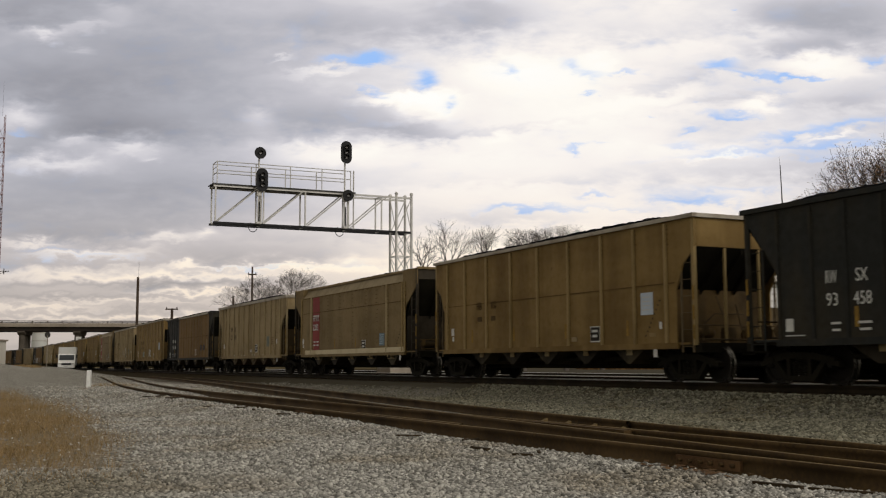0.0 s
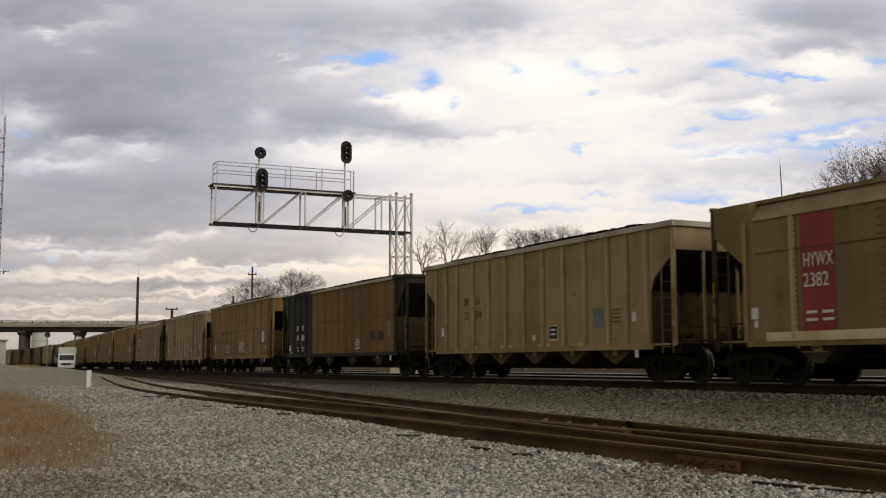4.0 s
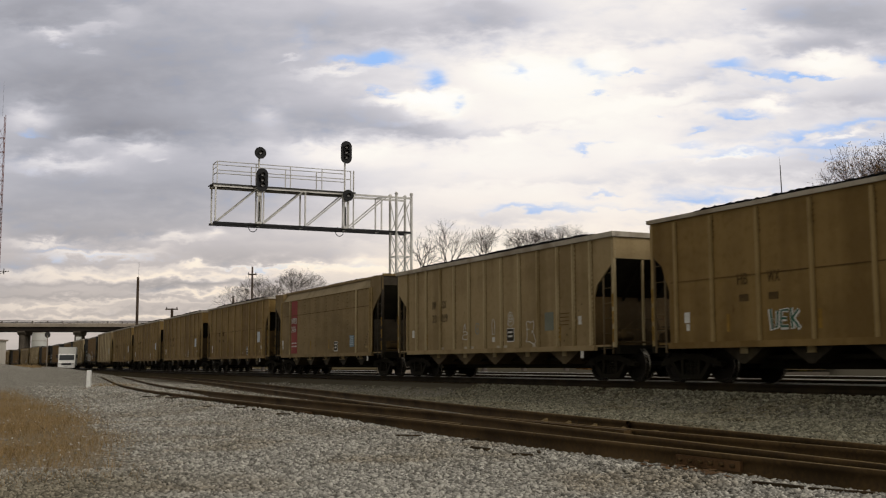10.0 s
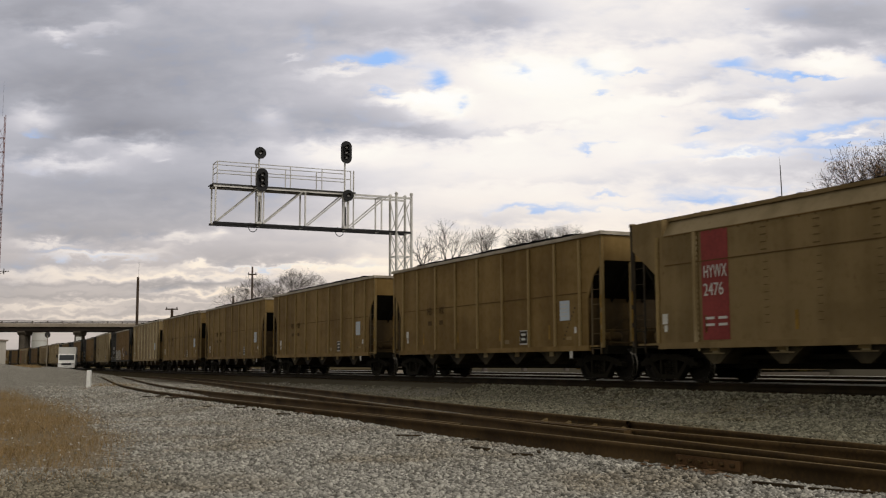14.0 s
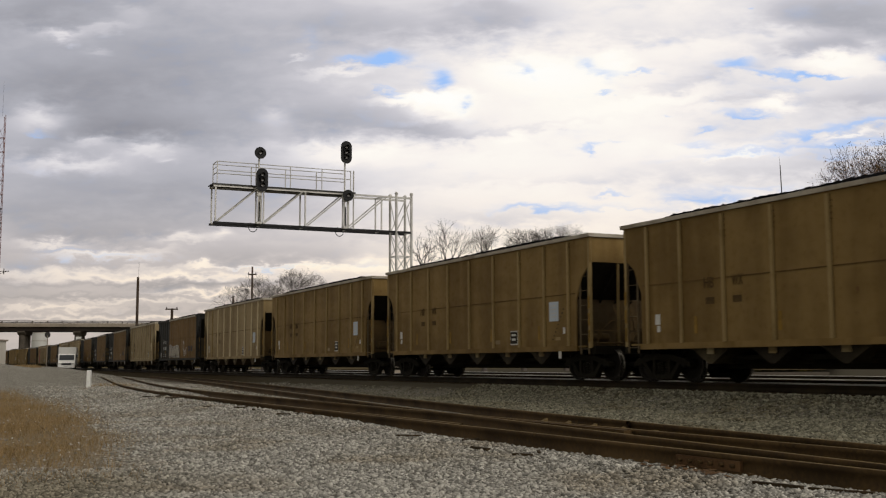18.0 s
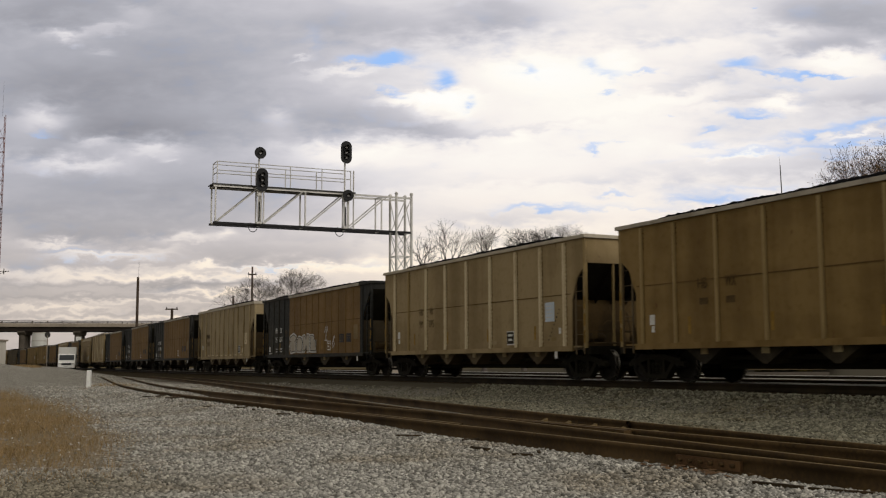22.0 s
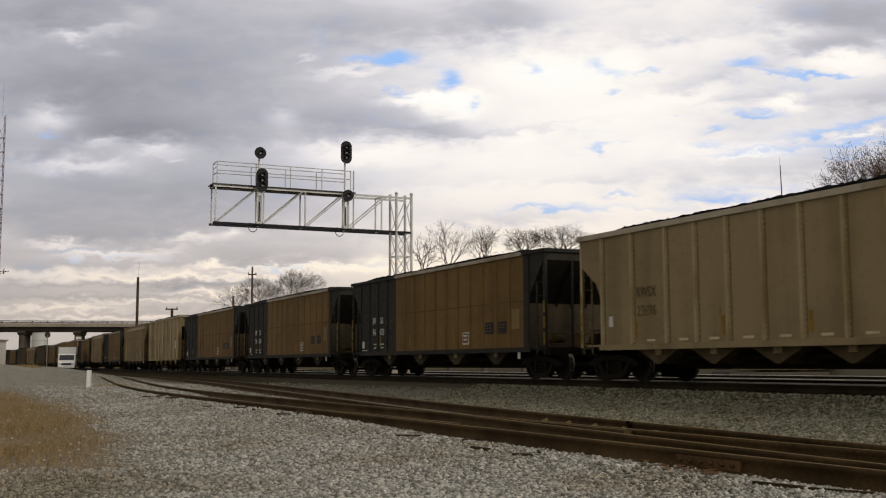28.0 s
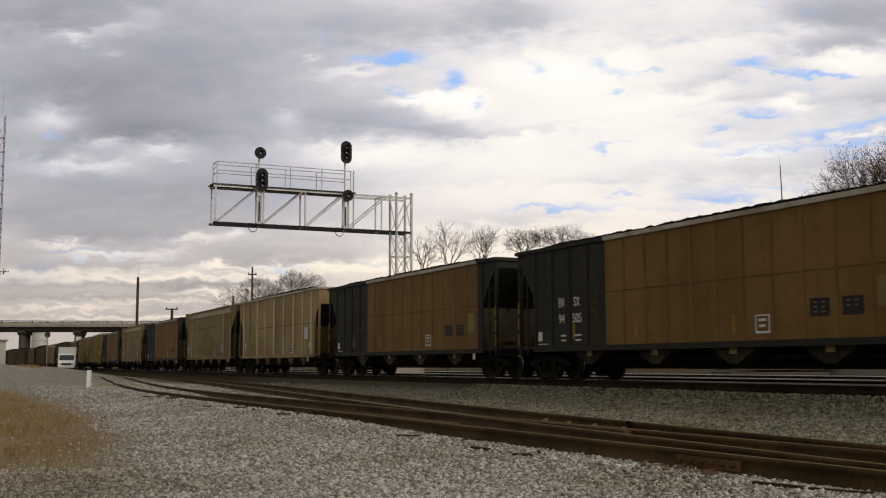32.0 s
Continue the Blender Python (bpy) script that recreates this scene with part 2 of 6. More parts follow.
M_DARK_BARK = plain("dark_bark", (0.055, 0.045, 0.04), 0.95, 0, 5, 0.4, 0.4)
M_SCRUB = stone_material("yellowing_scrub", (0.04, 0.034, 0.010), (0.13, 0.10, 0.028))
M_LEAF = stone_material("withered_leaves", (0.12, 0.065, 0.025), (0.28, 0.17, 0.08))
M_CONCRETE = plain("stained_concrete", (0.29, 0.25, 0.205), 0.9, 0, 0.8, 0.3, 0.15)
# darker concrete; on the piers it holds the shade below the deck
M_PIER = plain("grimy_shaded_concrete", (0.10, 0.086, 0.07), 0.9, 0, 0.8, 0.35, 0.1)
M_GIRDER = plain("weathered_girder", (0.028, 0.022, 0.018), 0.9, 0.0, 0.8, 0.35, 0.1)
M_BOX = plain("pale_grey_and_shaded_white", (0.46, 0.46, 0.44), 0.5, 0, 1.2, 0.08, 0.02)
M_VAN = plain("white_vehicle_paint", (0.78, 0.78, 0.76), 0.35, 0, 1.2, 0.06, 0.02)
M_GLASS = plain("dark_windscreen", (0.03, 0.035, 0.04), 0.1, 0, 2, 0.2, 0.0)
M_TYRE = plain("tyre_rubber", (0.02, 0.02, 0.02), 0.9, 0, 6, 0.3, 0.1)
M_STUCCO = plain("pale_stucco", (0.55, 0.52, 0.46), 0.9, 0, 0.7, 0.1, 0.1)
M_REDLAMP = plain("red_mast_paint", (0.22, 0.11, 0.10), 0.7, 0, 3, 0.2, 0.1)


# ---- mesh helpers ----
class Shape:
    """Collects corners and faces of one mesh."""

    def __init__(self):
        self.v, self.f, self.m = [], [], []

    def add(self, verts, faces, slot=0):
        k = len(self.v)
        self.v += [tuple(p) for p in verts]
        self.f += [tuple(i + k for i in q) for q in faces]
        self.m += [slot] * len(faces)
        return self

    def box(self, c, s, slot=0, m=None):
        x, y, z = s[0] / 2, s[1] / 2, s[2] / 2
        pts = [Vector((a, b, d)) for d in (-z, z) for a, b in ((-x, -y), (x, -y), (x, y), (-x, y))]
        if m is not None:
            pts = [m @ p for p in pts]
        return self.add([p + Vector(c) for p in pts], BOX, slot)

    def bar(self, a, b, r0, r1=None, sides=6, slot=0):
        """A tapered round bar from a to b."""
        a, b, r1 = Vector(a), Vector(b), r0 if r1 is None else r1
        d = (b - a).normalized()
        u = d.orthogonal().normalized()
        w = d.cross(u)
        ring = [(math.cos(2 * math.pi * i / sides), math.sin(2 * math.pi * i / sides)) for i in range(sides)]
        pts = [a + (u * x + w * y) * r0 for x, y in ring] + [b + (u * x + w * y) * r1 for x, y in ring]
        fs = [(i, (i + 1) % sides, sides + (i + 1) % sides, sides + i) for i in range(sides)]
        return self.add(pts, fs + [tuple(range(sides))[::-1], tuple(range(sides, 2 * sides))], slot)

    def prism(self, outline, axis, lo, hi, slot=0):
        """A flat outline (pairs) drawn out along the axis x, y or z from lo to hi."""
        k = len(outline)
        put3 = {"x": lambda p, d: (d, p[0], p[1]), "y": lambda p, d: (p[0], d, p[1]), "z": lambda p, d: (p[0], p[1], d)}[axis]
        pts = [put3(p, lo) for p in outline] + [put3(p, hi) for p in outline]
        fs = [(i, (i + 1) % k, k + (i + 1) % k, k + i) for i in range(k)] + [tuple(range(k))[::-1], tuple(range(k, 2 * k))]
        return self.add(pts, fs, slot)

    def lathe(self, profile, c, axis="y", sides=20, slot=0):
        """Profile pairs (along the axis, radius) turned round it at c."""
        k, pts, fs = len(profile), [], []
        for i in range(sides):
            a = 2 * math.pi * i / sides
            for t, r in profile:
                q = {"y": (r * math.cos(a), t, r * math.sin(a)), "x": (t, r * math.cos(a), r * math.sin(a)), "z": (r * math.cos(a), r * math.sin(a), t)}[axis]
                pts.append((c[0] + q[0], c[1] + q[1], c[2] + q[2]))
        for i in range(sides):
            j = (i + 1) % sides
            fs += [(i * k + s, i * k + s + 1, j * k + s + 1, j * k + s) for s in range(k - 1)]
        return self.add(pts, fs, slot)

    def mesh(self, name, *mats, smooth=False):
        me = bpy.data.meshes.new(name)
        me.from_pydata(self.v, [], self.f)
        for mt in mats:
            me.materials.append(mt)
        if len(mats) > 1:
            me.polygons.foreach_set("material_index", self.m)
        bm = bmesh.new()
        bm.from_mesh(me)
        bmesh.ops.recalc_face_normals(bm, faces=bm.faces)
        bm.to_mesh(me)
        bm.free()
        if smooth:
            me.shade_smooth()
            me.set_sharp_from_angle(angle=radians(35))
        return me


BOX = [(0, 3, 2, 1), (4, 5, 6, 7), (0, 1, 5, 4), (1, 2, 6, 5), (2, 3, 7, 6), (3, 0, 4, 7)]


def part(name, me, parent, label="", at=None):
    ob = new(name, me)
    ob.parent = parent
    if at is not None:
        ob.matrix_basis = at if isinstance(at, Matrix) else Matrix.Translation(at)
    return tagged(ob, label)


def thing(name, label, category, group="", at=None):
    ob = new(name)
    ob.empty_display_size = 0.2
    if at is not None:
        ob.matrix_basis = at if isinstance(at, Matrix) else Matrix.Translation(at)
    return tagged(ob, label, category, group)


def quick_mesh(name, verts, faces, mat):
    """A large mesh straight from arrays, all faces with the same number of corners."""
    me = bpy.data.meshes.new(name)
    k = faces.shape[1]
    me.vertices.add(len(verts))
    me.vertices.foreach_set("co", verts.astype(np.float32).ravel())
    me.loops.add(faces.size)
    me.loops.foreach_set("vertex_index", faces.astype(np.int32).ravel())
    me.polygons.add(len(faces))
    me.polygons.foreach_set("loop_start", np.arange(0, faces.size, k, dtype=np.int32))
    me.update(calc_edges=True)
    me.materials.append(mat)
    return me


# ---- the line of the tracks ----
BEND, BEND_FAR, FAR_FROM, FAR_LEN = -0.0005, 0.00125, 120.0, 150.0
LINE_S = np.arange(-300.0, 481.0, 1.0)
_mid = LINE_S[:-1] + 0.5
_turn = TH + BEND * _mid + BEND_FAR * np.clip(_mid - FAR_FROM, 0, FAR_LEN)
_x = np.concatenate([[0.0], np.cumsum(-np.sin(_turn))])
_y = np.concatenate([[0.0], np.cumsum(np.cos(_turn))])
LINE_X, LINE_Y = _x - _x[300] + 8.226, _y - _y[300] + 22.0
GAUGE_HALF = 0.7525  # to the middle of a rail head
CENTRE = 1.60        # from the near flank of the cars to the middle of the track


def line_at(s, off=CENTRE):
    """Place and heading at s metres along the main line, off metres from the cars' near flank."""
    a = TH + BEND * s + BEND_FAR * min(max(s - FAR_FROM, 0), FAR_LEN)
    x, y = np.interp(s, LINE_S, LINE_X), np.interp(s, LINE_S, LINE_Y)
    return x + off * math.cos(a), y + off * math.sin(a), a


def yard(along, across):
    """A place in the yard by metres along the line and metres out from the camera across it."""
    return (-NRM[1] * along + NRM[0] * across, NRM[0] * along + NRM[1] * across)


def smooth01(t):
    t = np.clip(t, 0, 1)
    return t * t * (3 - 2 * t)


SIDING = [(-40, 7.62), (0, 7.62), (10, 7.62), (20, 7.70), (30, 7.82), (37, 8.05), (43, 8.55), (50, 9.3), (58, 10.35), (70, 12.0), (85, 13.9), (100, 15.2), (118, 16.2)]
CROSS = [(-6, 7.62), (2, 7.72), (6, 7.98), (10, 8.40), (17, 9.22), (22, 9.9), (28, 10.75), (36, 11.85), (44, 12.9), (54, 14.2), (66, 15.7), (78, 16.9), (92, 17.8)]
YARD_RAIL_Z = -0.355
BURIED = 34.0          # past here the ties of the yard tracks lie under stones


def bent(rows, along):
    """Smooth reading of a row of (along, across)."""
    xs, ys = [r[0] for r in rows], [r[1] for r in rows]
    a = np.asarray(along, float)
    return (np.interp(a - 3, xs, ys) + np.interp(a - 1.5, xs, ys) + np.interp(a, xs, ys) + np.interp(a + 1.5, xs, ys) + np.interp(a + 3, xs, ys)) / 5


# ---- sky with its drifting clouds ----
# cloud banks, bright heaps and gaps: sideways and upward slope, half width, half height, weight, rise
HIGH_BANKS = [
    (-0.409, 0.342, 0.0684, 0.0184, 0.12, 0), (-0.368, 0.265, 0.0789, 0.0263, 0.13, 0), (-0.313, 0.225, 0.0789, 0.0147, 0.16, 0),
    (-0.245, 0.287, 0.0894, 0.0316, 0.05, 0), (-0.190, 0.259, 0.0631, 0.021, 0.03, 0), (-0.099, 0.231, 0.0631, 0.0137, 0.16, 0),
    (-0.026, 0.220, 0.0316, 0.0058, 0.2, -0.05), (-0.067, 0.323, 0.0737, 0.0158, 0.16, 0), (0.036, 0.332, 0.05, 0.0168, 0.26, 0),
    (0.377, 0.326, 0.0684, 0.021, 0.27, 0), (0.333, 0.301, 0.0421, 0.0053, 0.1, 0.05), (0.171, 0.314, 0.0474, 0.0105, 0.06, 0),
    (0.213, 0.265, 0.0579, 0.0047, 0.09, 0.25), (0.250, 0.249, 0.0474, 0.0037, 0.1, 0.15), (0.385, 0.248, 0.0368, 0.0074, 0.1, 0),
    (0.062, 0.222, 0.0684, 0.0032, 0.1, 0.12),
]
LOW_BANKS = [
    (-0.337, 0.144, 0.121, 0.0221, 0.078, 0), (-0.242, 0.169, 0.0789, 0.0132, 0.048, 0), (-0.161, 0.103, 0.0894, 0.0074, 0.096, 0),
    (-0.357, 0.123, 0.0631, 0.0053, 0.06, 0), (-0.387, 0.205, 0.021, 0.0042, 0.06, 0), (-0.098, 0.167, 0.0474, 0.0063, 0.036, 0),
    (0.046, 0.136, 0.0684, 0.0063, 0.12, 0), (0.222, 0.180, 0.1157, 0.0084, 0.072, 0), (0.355, 0.183, 0.0631, 0.0105, 0.096, 0),
    (-0.076, 0.118, 0.0579, 0.0047, 0.06, 0), (-0.334, 0.075, 0.1, 0.0021, 0.084, 0), (-0.366, 0.064, 0.0789, 0.0018, 0.078, 0),
    (-0.239, 0.076, 0.0631, 0.0021, 0.072, 0), (-0.307, 0.051, 0.0842, 0.0016, 0.066, 0), (-0.181, 0.076, 0.0474, 0.0032, 0.048, 0),
    (0.078, 0.172, 0.0842, 0.0042, 0.048, 0),
]
HEAPS_WEST = [
    (-0.385, 0.316, 0.0221, 0.0047, -0.24, -0.1), (-0.343, 0.322, 0.0242, 0.0037, -0.16, 0.15), (-0.345, 0.298, 0.0116, 0.0032, -0.12, 0),
    (-0.314, 0.336, 0.0158, 0.0074, -0.1, 0), (-0.404, 0.233, 0.0253, 0.0105, -0.3, 0), (-0.350, 0.210, 0.021, 0.0047, -0.22, 0.1),
    (-0.300, 0.203, 0.0274, 0.0068, -0.24, 0), (-0.279, 0.194, 0.0074, 0.0032, -0.14, 0), (-0.370, 0.189, 0.0447, 0.0068, -0.26, 0),
    (-0.168, 0.233, 0.0137, 0.0095, -0.2, 0), (-0.152, 0.293, 0.0105, 0.0021, -0.14, 0.3), (-0.115, 0.278, 0.0368, 0.0037, -0.16, 0.1),
    (-0.114, 0.198, 0.0447, 0.0105, -0.22, 0), (-0.023, 0.191, 0.0842, 0.0168, -0.1, 0), (-0.032, 0.251, 0.0295, 0.0047, -0.55, 0),
    (-0.008, 0.242, 0.0237, 0.0074, -0.34, 0),
]
HEAPS_EAST = [
    (0.089, 0.273, 0.0447, 0.0147, -0.26, 0), (0.052, 0.277, 0.0316, 0.0095, -0.16, 0), (0.150, 0.285, 0.0126, 0.0068, -0.22, 0),
    (0.127, 0.235, 0.0737, 0.0237, -0.1, 0), (0.354, 0.284, 0.0253, 0.0068, -0.34, 0), (0.304, 0.242, 0.0168, 0.0047, -0.28, 0),
    (0.051, 0.210, 0.0158, 0.0053, -0.12, 0), (0.225, 0.298, 0.0684, 0.0095, -0.07, 0), (0.186, 0.248, 0.0421, 0.0063, -0.1, 0.1),
    (0.372, 0.213, 0.021, 0.0016, -0.2, 0.14), (0.257, 0.194, 0.021, 0.0016, -0.2, 0.1), (0.238, 0.199, 0.0631, 0.0063, -0.06, 0),
    (0.301, 0.312, 0.0316, 0.0074, -0.1, 0), (0.380, 0.273, 0.0316, 0.0053, -0.1, 0), (-0.013, 0.161, 0.0789, 0.0095, -0.05, 0),
    (0.035, 0.108, 0.0789, 0.0095, -0.05, 0),
]
LOW_STREAKS = [
    (-0.378, 0.113, 0.0289, 0.0032, -0.26, 0), (-0.330, 0.103, 0.0447, 0.0037, -0.34, 0), (-0.244, 0.094, 0.0147, 0.0026, -0.32, 0),
    (-0.264, 0.118, 0.021, 0.0037, -0.22, 0), (-0.233, 0.125, 0.0074, 0.0047, -0.22, 0), (-0.176, 0.091, 0.0579, 0.0016, -0.3, 0),
    (-0.356, 0.085, 0.1, 0.0058, -0.26, 0), (-0.376, 0.053, 0.0631, 0.0026, -0.22, 0), (-0.302, 0.059, 0.0631, 0.0021, -0.2, 0),
    (-0.234, 0.067, 0.0421, 0.0021, -0.26, 0), (-0.261, 0.082, 0.0579, 0.0021, -0.18, 0), (-0.317, 0.044, 0.1052, 0.0021, -0.2, 0),
    (-0.118, 0.089, 0.0421, 0.0032, -0.2, 0), (-0.187, 0.084, 0.0368, 0.0032, -0.16, 0), (-0.283, 0.109, 0.0263, 0.0026, -0.12, 0),
    (-0.076, 0.092, 0.0263, 0.0063, -0.12, 0),
]
GAPS_WEST = [
    (-0.065, 0.291, 0.0189, 0.0063, 1, 0), (-0.104, 0.289, 0.0147, 0.0032, 0.62, 0.1), (-0.023, 0.270, 0.0126, 0.0095, 0.95, 0),
    (-0.072, 0.260, 0.0179, 0.0026, 0.5, -0.25), (-0.136, 0.313, 0.0095, 0.0095, 0.24, 0), (0.010, 0.247, 0.0053, 0.0037, 0.45, 0),
    (0.009, 0.332, 0.0179, 0.0084, 0.22, 0), (0.069, 0.280, 0.0042, 0.0042, 0.4, -1), (0.121, 0.286, 0.0074, 0.0042, 0.42, 0),
    (0.135, 0.275, 0.0147, 0.0047, 0.45, -0.2), (0.173, 0.275, 0.0158, 0.0021, 0.55, 0), (0.140, 0.256, 0.0084, 0.0016, 0.5, 0),
    (0.268, 0.284, 0.0147, 0.0042, 0.72, 0), (0.272, 0.340, 0.0053, 0.0016, 0.5, 0), (-0.404, 0.220, 0.0137, 0.0026, 0.4, 0),
    (0.239, 0.245, 0.0063, 0.0013, 0.4, 0),
]
GAPS_EAST = [
    (0.305, 0.273, 0.0316, 0.0032, 0.62, -0.1), (0.342, 0.270, 0.0237, 0.0021, 0.55, 0), (0.263, 0.236, 0.021, 0.0032, 0.42, 0),
    (0.287, 0.233, 0.0158, 0.0021, 0.42, 0), (0.240, 0.221, 0.0116, 0.0021, 0.48, 0.2), (0.409, 0.289, 0.0147, 0.0042, 0.66, 0),
    (0.378, 0.225, 0.0447, 0.0042, 0.62, 0.15), (0.330, 0.214, 0.0368, 0.0032, 0.5, 0.1), (0.276, 0.199, 0.0737, 0.0037, 0.5, 0.1),
    (0.220, 0.205, 0.0237, 0.0037, 0.42, 0), (0.386, 0.207, 0.0368, 0.0037, 0.46, 0.1), (0.127, 0.203, 0.0116, 0.0026, 0.55, 0.15),
    (0.312, 0.259, 0.021, 0.0042, 0.3, 0), (0.196, 0.233, 0.0053, 0.0016, 0.35, 0), (0.149, 0.207, 0.0063, 0.0013, 0.3, 0),
    (0.356, 0.194, 0.0526, 0.0042, 0.35, 0),
]
LOW_GAPS = [
    (-0.319, 0.102, 0.0447, 0.0024, 0.4, 0), (-0.175, 0.091, 0.0421, 0.0013, 0.36, 0), (0.091, 0.147, 0.0421, 0.0032, 0.5, 0),
    (0.242, 0.153, 0.0368, 0.0047, 0.62, 0), (0.143, 0.159, 0.0137, 0.0018, 0.5, 0), (0.275, 0.164, 0.0474, 0.0037, 0.4, 0),
    (-0.357, 0.108, 0.021, 0.0016, 0.3, 0), (-0.087, 0.093, 0.021, 0.0026, 0.3, 0), (0.056, 0.144, 0.021, 0.0026, 0.35, 0),
    (0.168, 0.144, 0.0368, 0.0026, 0.3, 0),
]


def cloud_material():
    mat = bpy.data.materials.new("broken_cloud")
    mat.use_nodes = True
    n, l = mat.node_tree.nodes, mat.node_tree.links
    n.clear()
    out, em = n.new("ShaderNodeOutputMaterial"), n.new("ShaderNodeEmission")
    l.new(em.outputs[0], out.inputs["Surface"])
    co = n.new("ShaderNodeTexCoord").outputs["Object"]
    sep = n.new("ShaderNodeSeparateXYZ")
    l.new(co, sep.inputs[0])
    x, y, z = sep.outputs
    u, e = maths(n, l, "DIVIDE", x, y), maths(n, l, "DIVIDE", z, y)      # sideways and upward slope of the sight line
    low = maths(n, l, "ADD", maths(n, l, "MAXIMUM", e, 0.0), 0.085)
    comb = n.new("ShaderNodeCombineXYZ")
    l.new(maths(n, l, "DIVIDE", u, low), comb.inputs[0])
    l.new(maths(n, l, "DIVIDE", 1.0, low), comb.inputs[1])
    deck = comb.outputs[0]                                              # flat cloud deck seen from below
    comb2 = n.new("ShaderNodeCombineXYZ")
    l.new(u, comb2.inputs[0]), l.new(maths(n, l, "MULTIPLY", e, 2.0), comb2.inputs[1])
    face = comb2.outputs[0]
    n1 = grain(n, l, stretched(n, l, deck, 0.75, 0.9, 1, (2.3, 0.4, 0)), 1.0, 6, 0.5, 0.1)
    n2 = grain(n, l, stretched(n, l, face, 1, 1.5, 1, (4.1, 1.7, 0)), 9.0, 8, 0.5, 0.25)
    n3 = grain(n, l, stretched(n, l, face, 1, 1.2, 1, (9.1, 3.7, 0)), 34.0, 7, 0.55, 0.2)
    low_sky = spread(n, l, e, 0.06, 0.17, 1.0, 0.35)
    drift = maths(n, l, "ADD", maths(n, l, "MULTIPLY", maths(n, l, "MULTIPLY", maths(n, l, "SUBTRACT", n1, 0.5), 0.15), low_sky), maths(n, l, "MULTIPLY", maths(n, l, "SUBTRACT", n2, 0.5), 0.25))
    thick = maths(n, l, "ADD", drift, maths(n, l, "MULTIPLY", maths(n, l, "SUBTRACT", n3, 0.5), 0.15))
    thick = maths(n, l, "ADD", thick, maths(n, l, "ADD", spread(n, l, u, -0.30, 0.10, 0.745, 0.405), spread(n, l, u, 0.12, 0.42, 0.0, 0.12)))
    thick = maths(n, l, "ADD", thick, spread(n, l, e, 0.10, 0.19, -0.07, 0.0))
    # sight lines wander a little, so that no bank has a smooth edge
    wu = maths(n, l, "ADD", u, maths(n, l, "MULTIPLY", maths(n, l, "SUBTRACT", n2, 0.5), 0.065))
    we = maths(n, l, "ADD", e, maths(n, l, "MULTIPLY", maths(n, l, "SUBTRACT", n3, 0.5), 0.030))

    def heaped(value, table):
        for cu, ce, ru, re, w, rise in table:
            a = maths(n, l, "MULTIPLY_ADD", wu, 1 / ru, -cu / ru)
            b = maths(n, l, "MULTIPLY_ADD", we, 1 / re, -ce / re)
            if rise:
                b = maths(n, l, "MULTIPLY_ADD", a, -rise * ru / re, b)
            d = maths(n, l, "MULTIPLY_ADD", b, b, maths(n, l, "MULTIPLY", a, a))
            value = maths(n, l, "MULTIPLY_ADD", maths(n, l, "POWER", 0.5, d), w, value)
        return value

    thick = heaped(thick, HIGH_BANKS + LOW_BANKS + HEAPS_WEST + HEAPS_EAST + LOW_STREAKS)
    rough = maths(n, l, "MULTIPLY", maths(n, l, "ADD", maths(n, l, "SUBTRACT", n2, 0.5), maths(n, l, "MULTIPLY", maths(n, l, "SUBTRACT", n3, 0.5), 0.9)), 0.75)
    hole = spread(n, l, heaped(rough, GAPS_WEST + GAPS_EAST + LOW_GAPS), 0.02, 1.0)
    ramp = n.new("ShaderNodeValToRGB")
    l.new(thick, ramp.inputs[0])
    el = ramp.color_ramp.elements
    el[0].position, el[0].color = 0.0, (1.0, 0.995, 0.965, 1)
    el[1].position, el[1].color = 1.0, (0.25, 0.25, 0.282, 1)
    for pos, c in ((0.27, (1.0, 0.965, 0.90, 1)), (0.39, (0.935, 0.885, 0.85, 1)), (0.50, (0.76, 0.738, 0.76, 1)), (0.62, (0.58, 0.57, 0.615, 1)), (0.78, (0.425, 0.428, 0.475, 1))):
        el.new(pos).color = c
    open_sky = blend(n, l, hole, ramp.outputs["Color"], (0.33, 0.54, 0.94, 1))
    # the light turns creamy towards the horizon
    col = blend(n, l, spread(n, l, e, 0.03, 0.20, 0.85, 0.0), open_sky, (1.0, 0.88, 0.71, 1), "MULTIPLY")
    l.new(col, em.inputs["Color"])
    em.inputs["Strength"].default_value = 1.0
    return mat


def cloud_sheet():
    """Part of a wide sphere round the camera that carries the clouds."""
    az, el = np.radians(np.linspace(-62, 62, 63)), np.radians(np.linspace(-0.6, 23, 24))
    a, b = np.meshgrid(az, el)
    r = 3600.0
    v = np.stack([r * np.sin(a) * np.cos(b), r * np.cos(a) * np.cos(b), r * np.sin(b)], -1).reshape(-1, 3)
    i = (np.arange(23)[:, None] * 63 + np.arange(62)[None, :]).ravel()
    f = np.stack([i, i + 1, i + 64, i + 63], -1)
    ob = new("cloud_backdrop", quick_mesh("cloud_backdrop", v, f, cloud_material()))
    ob.location = (0, 0, EYE_Z)
    return tagged(ob, "broken grey and cream clouds with blue gaps, drifting slowly", "sky", kind="structure")


CLOUDS = cloud_sheet()


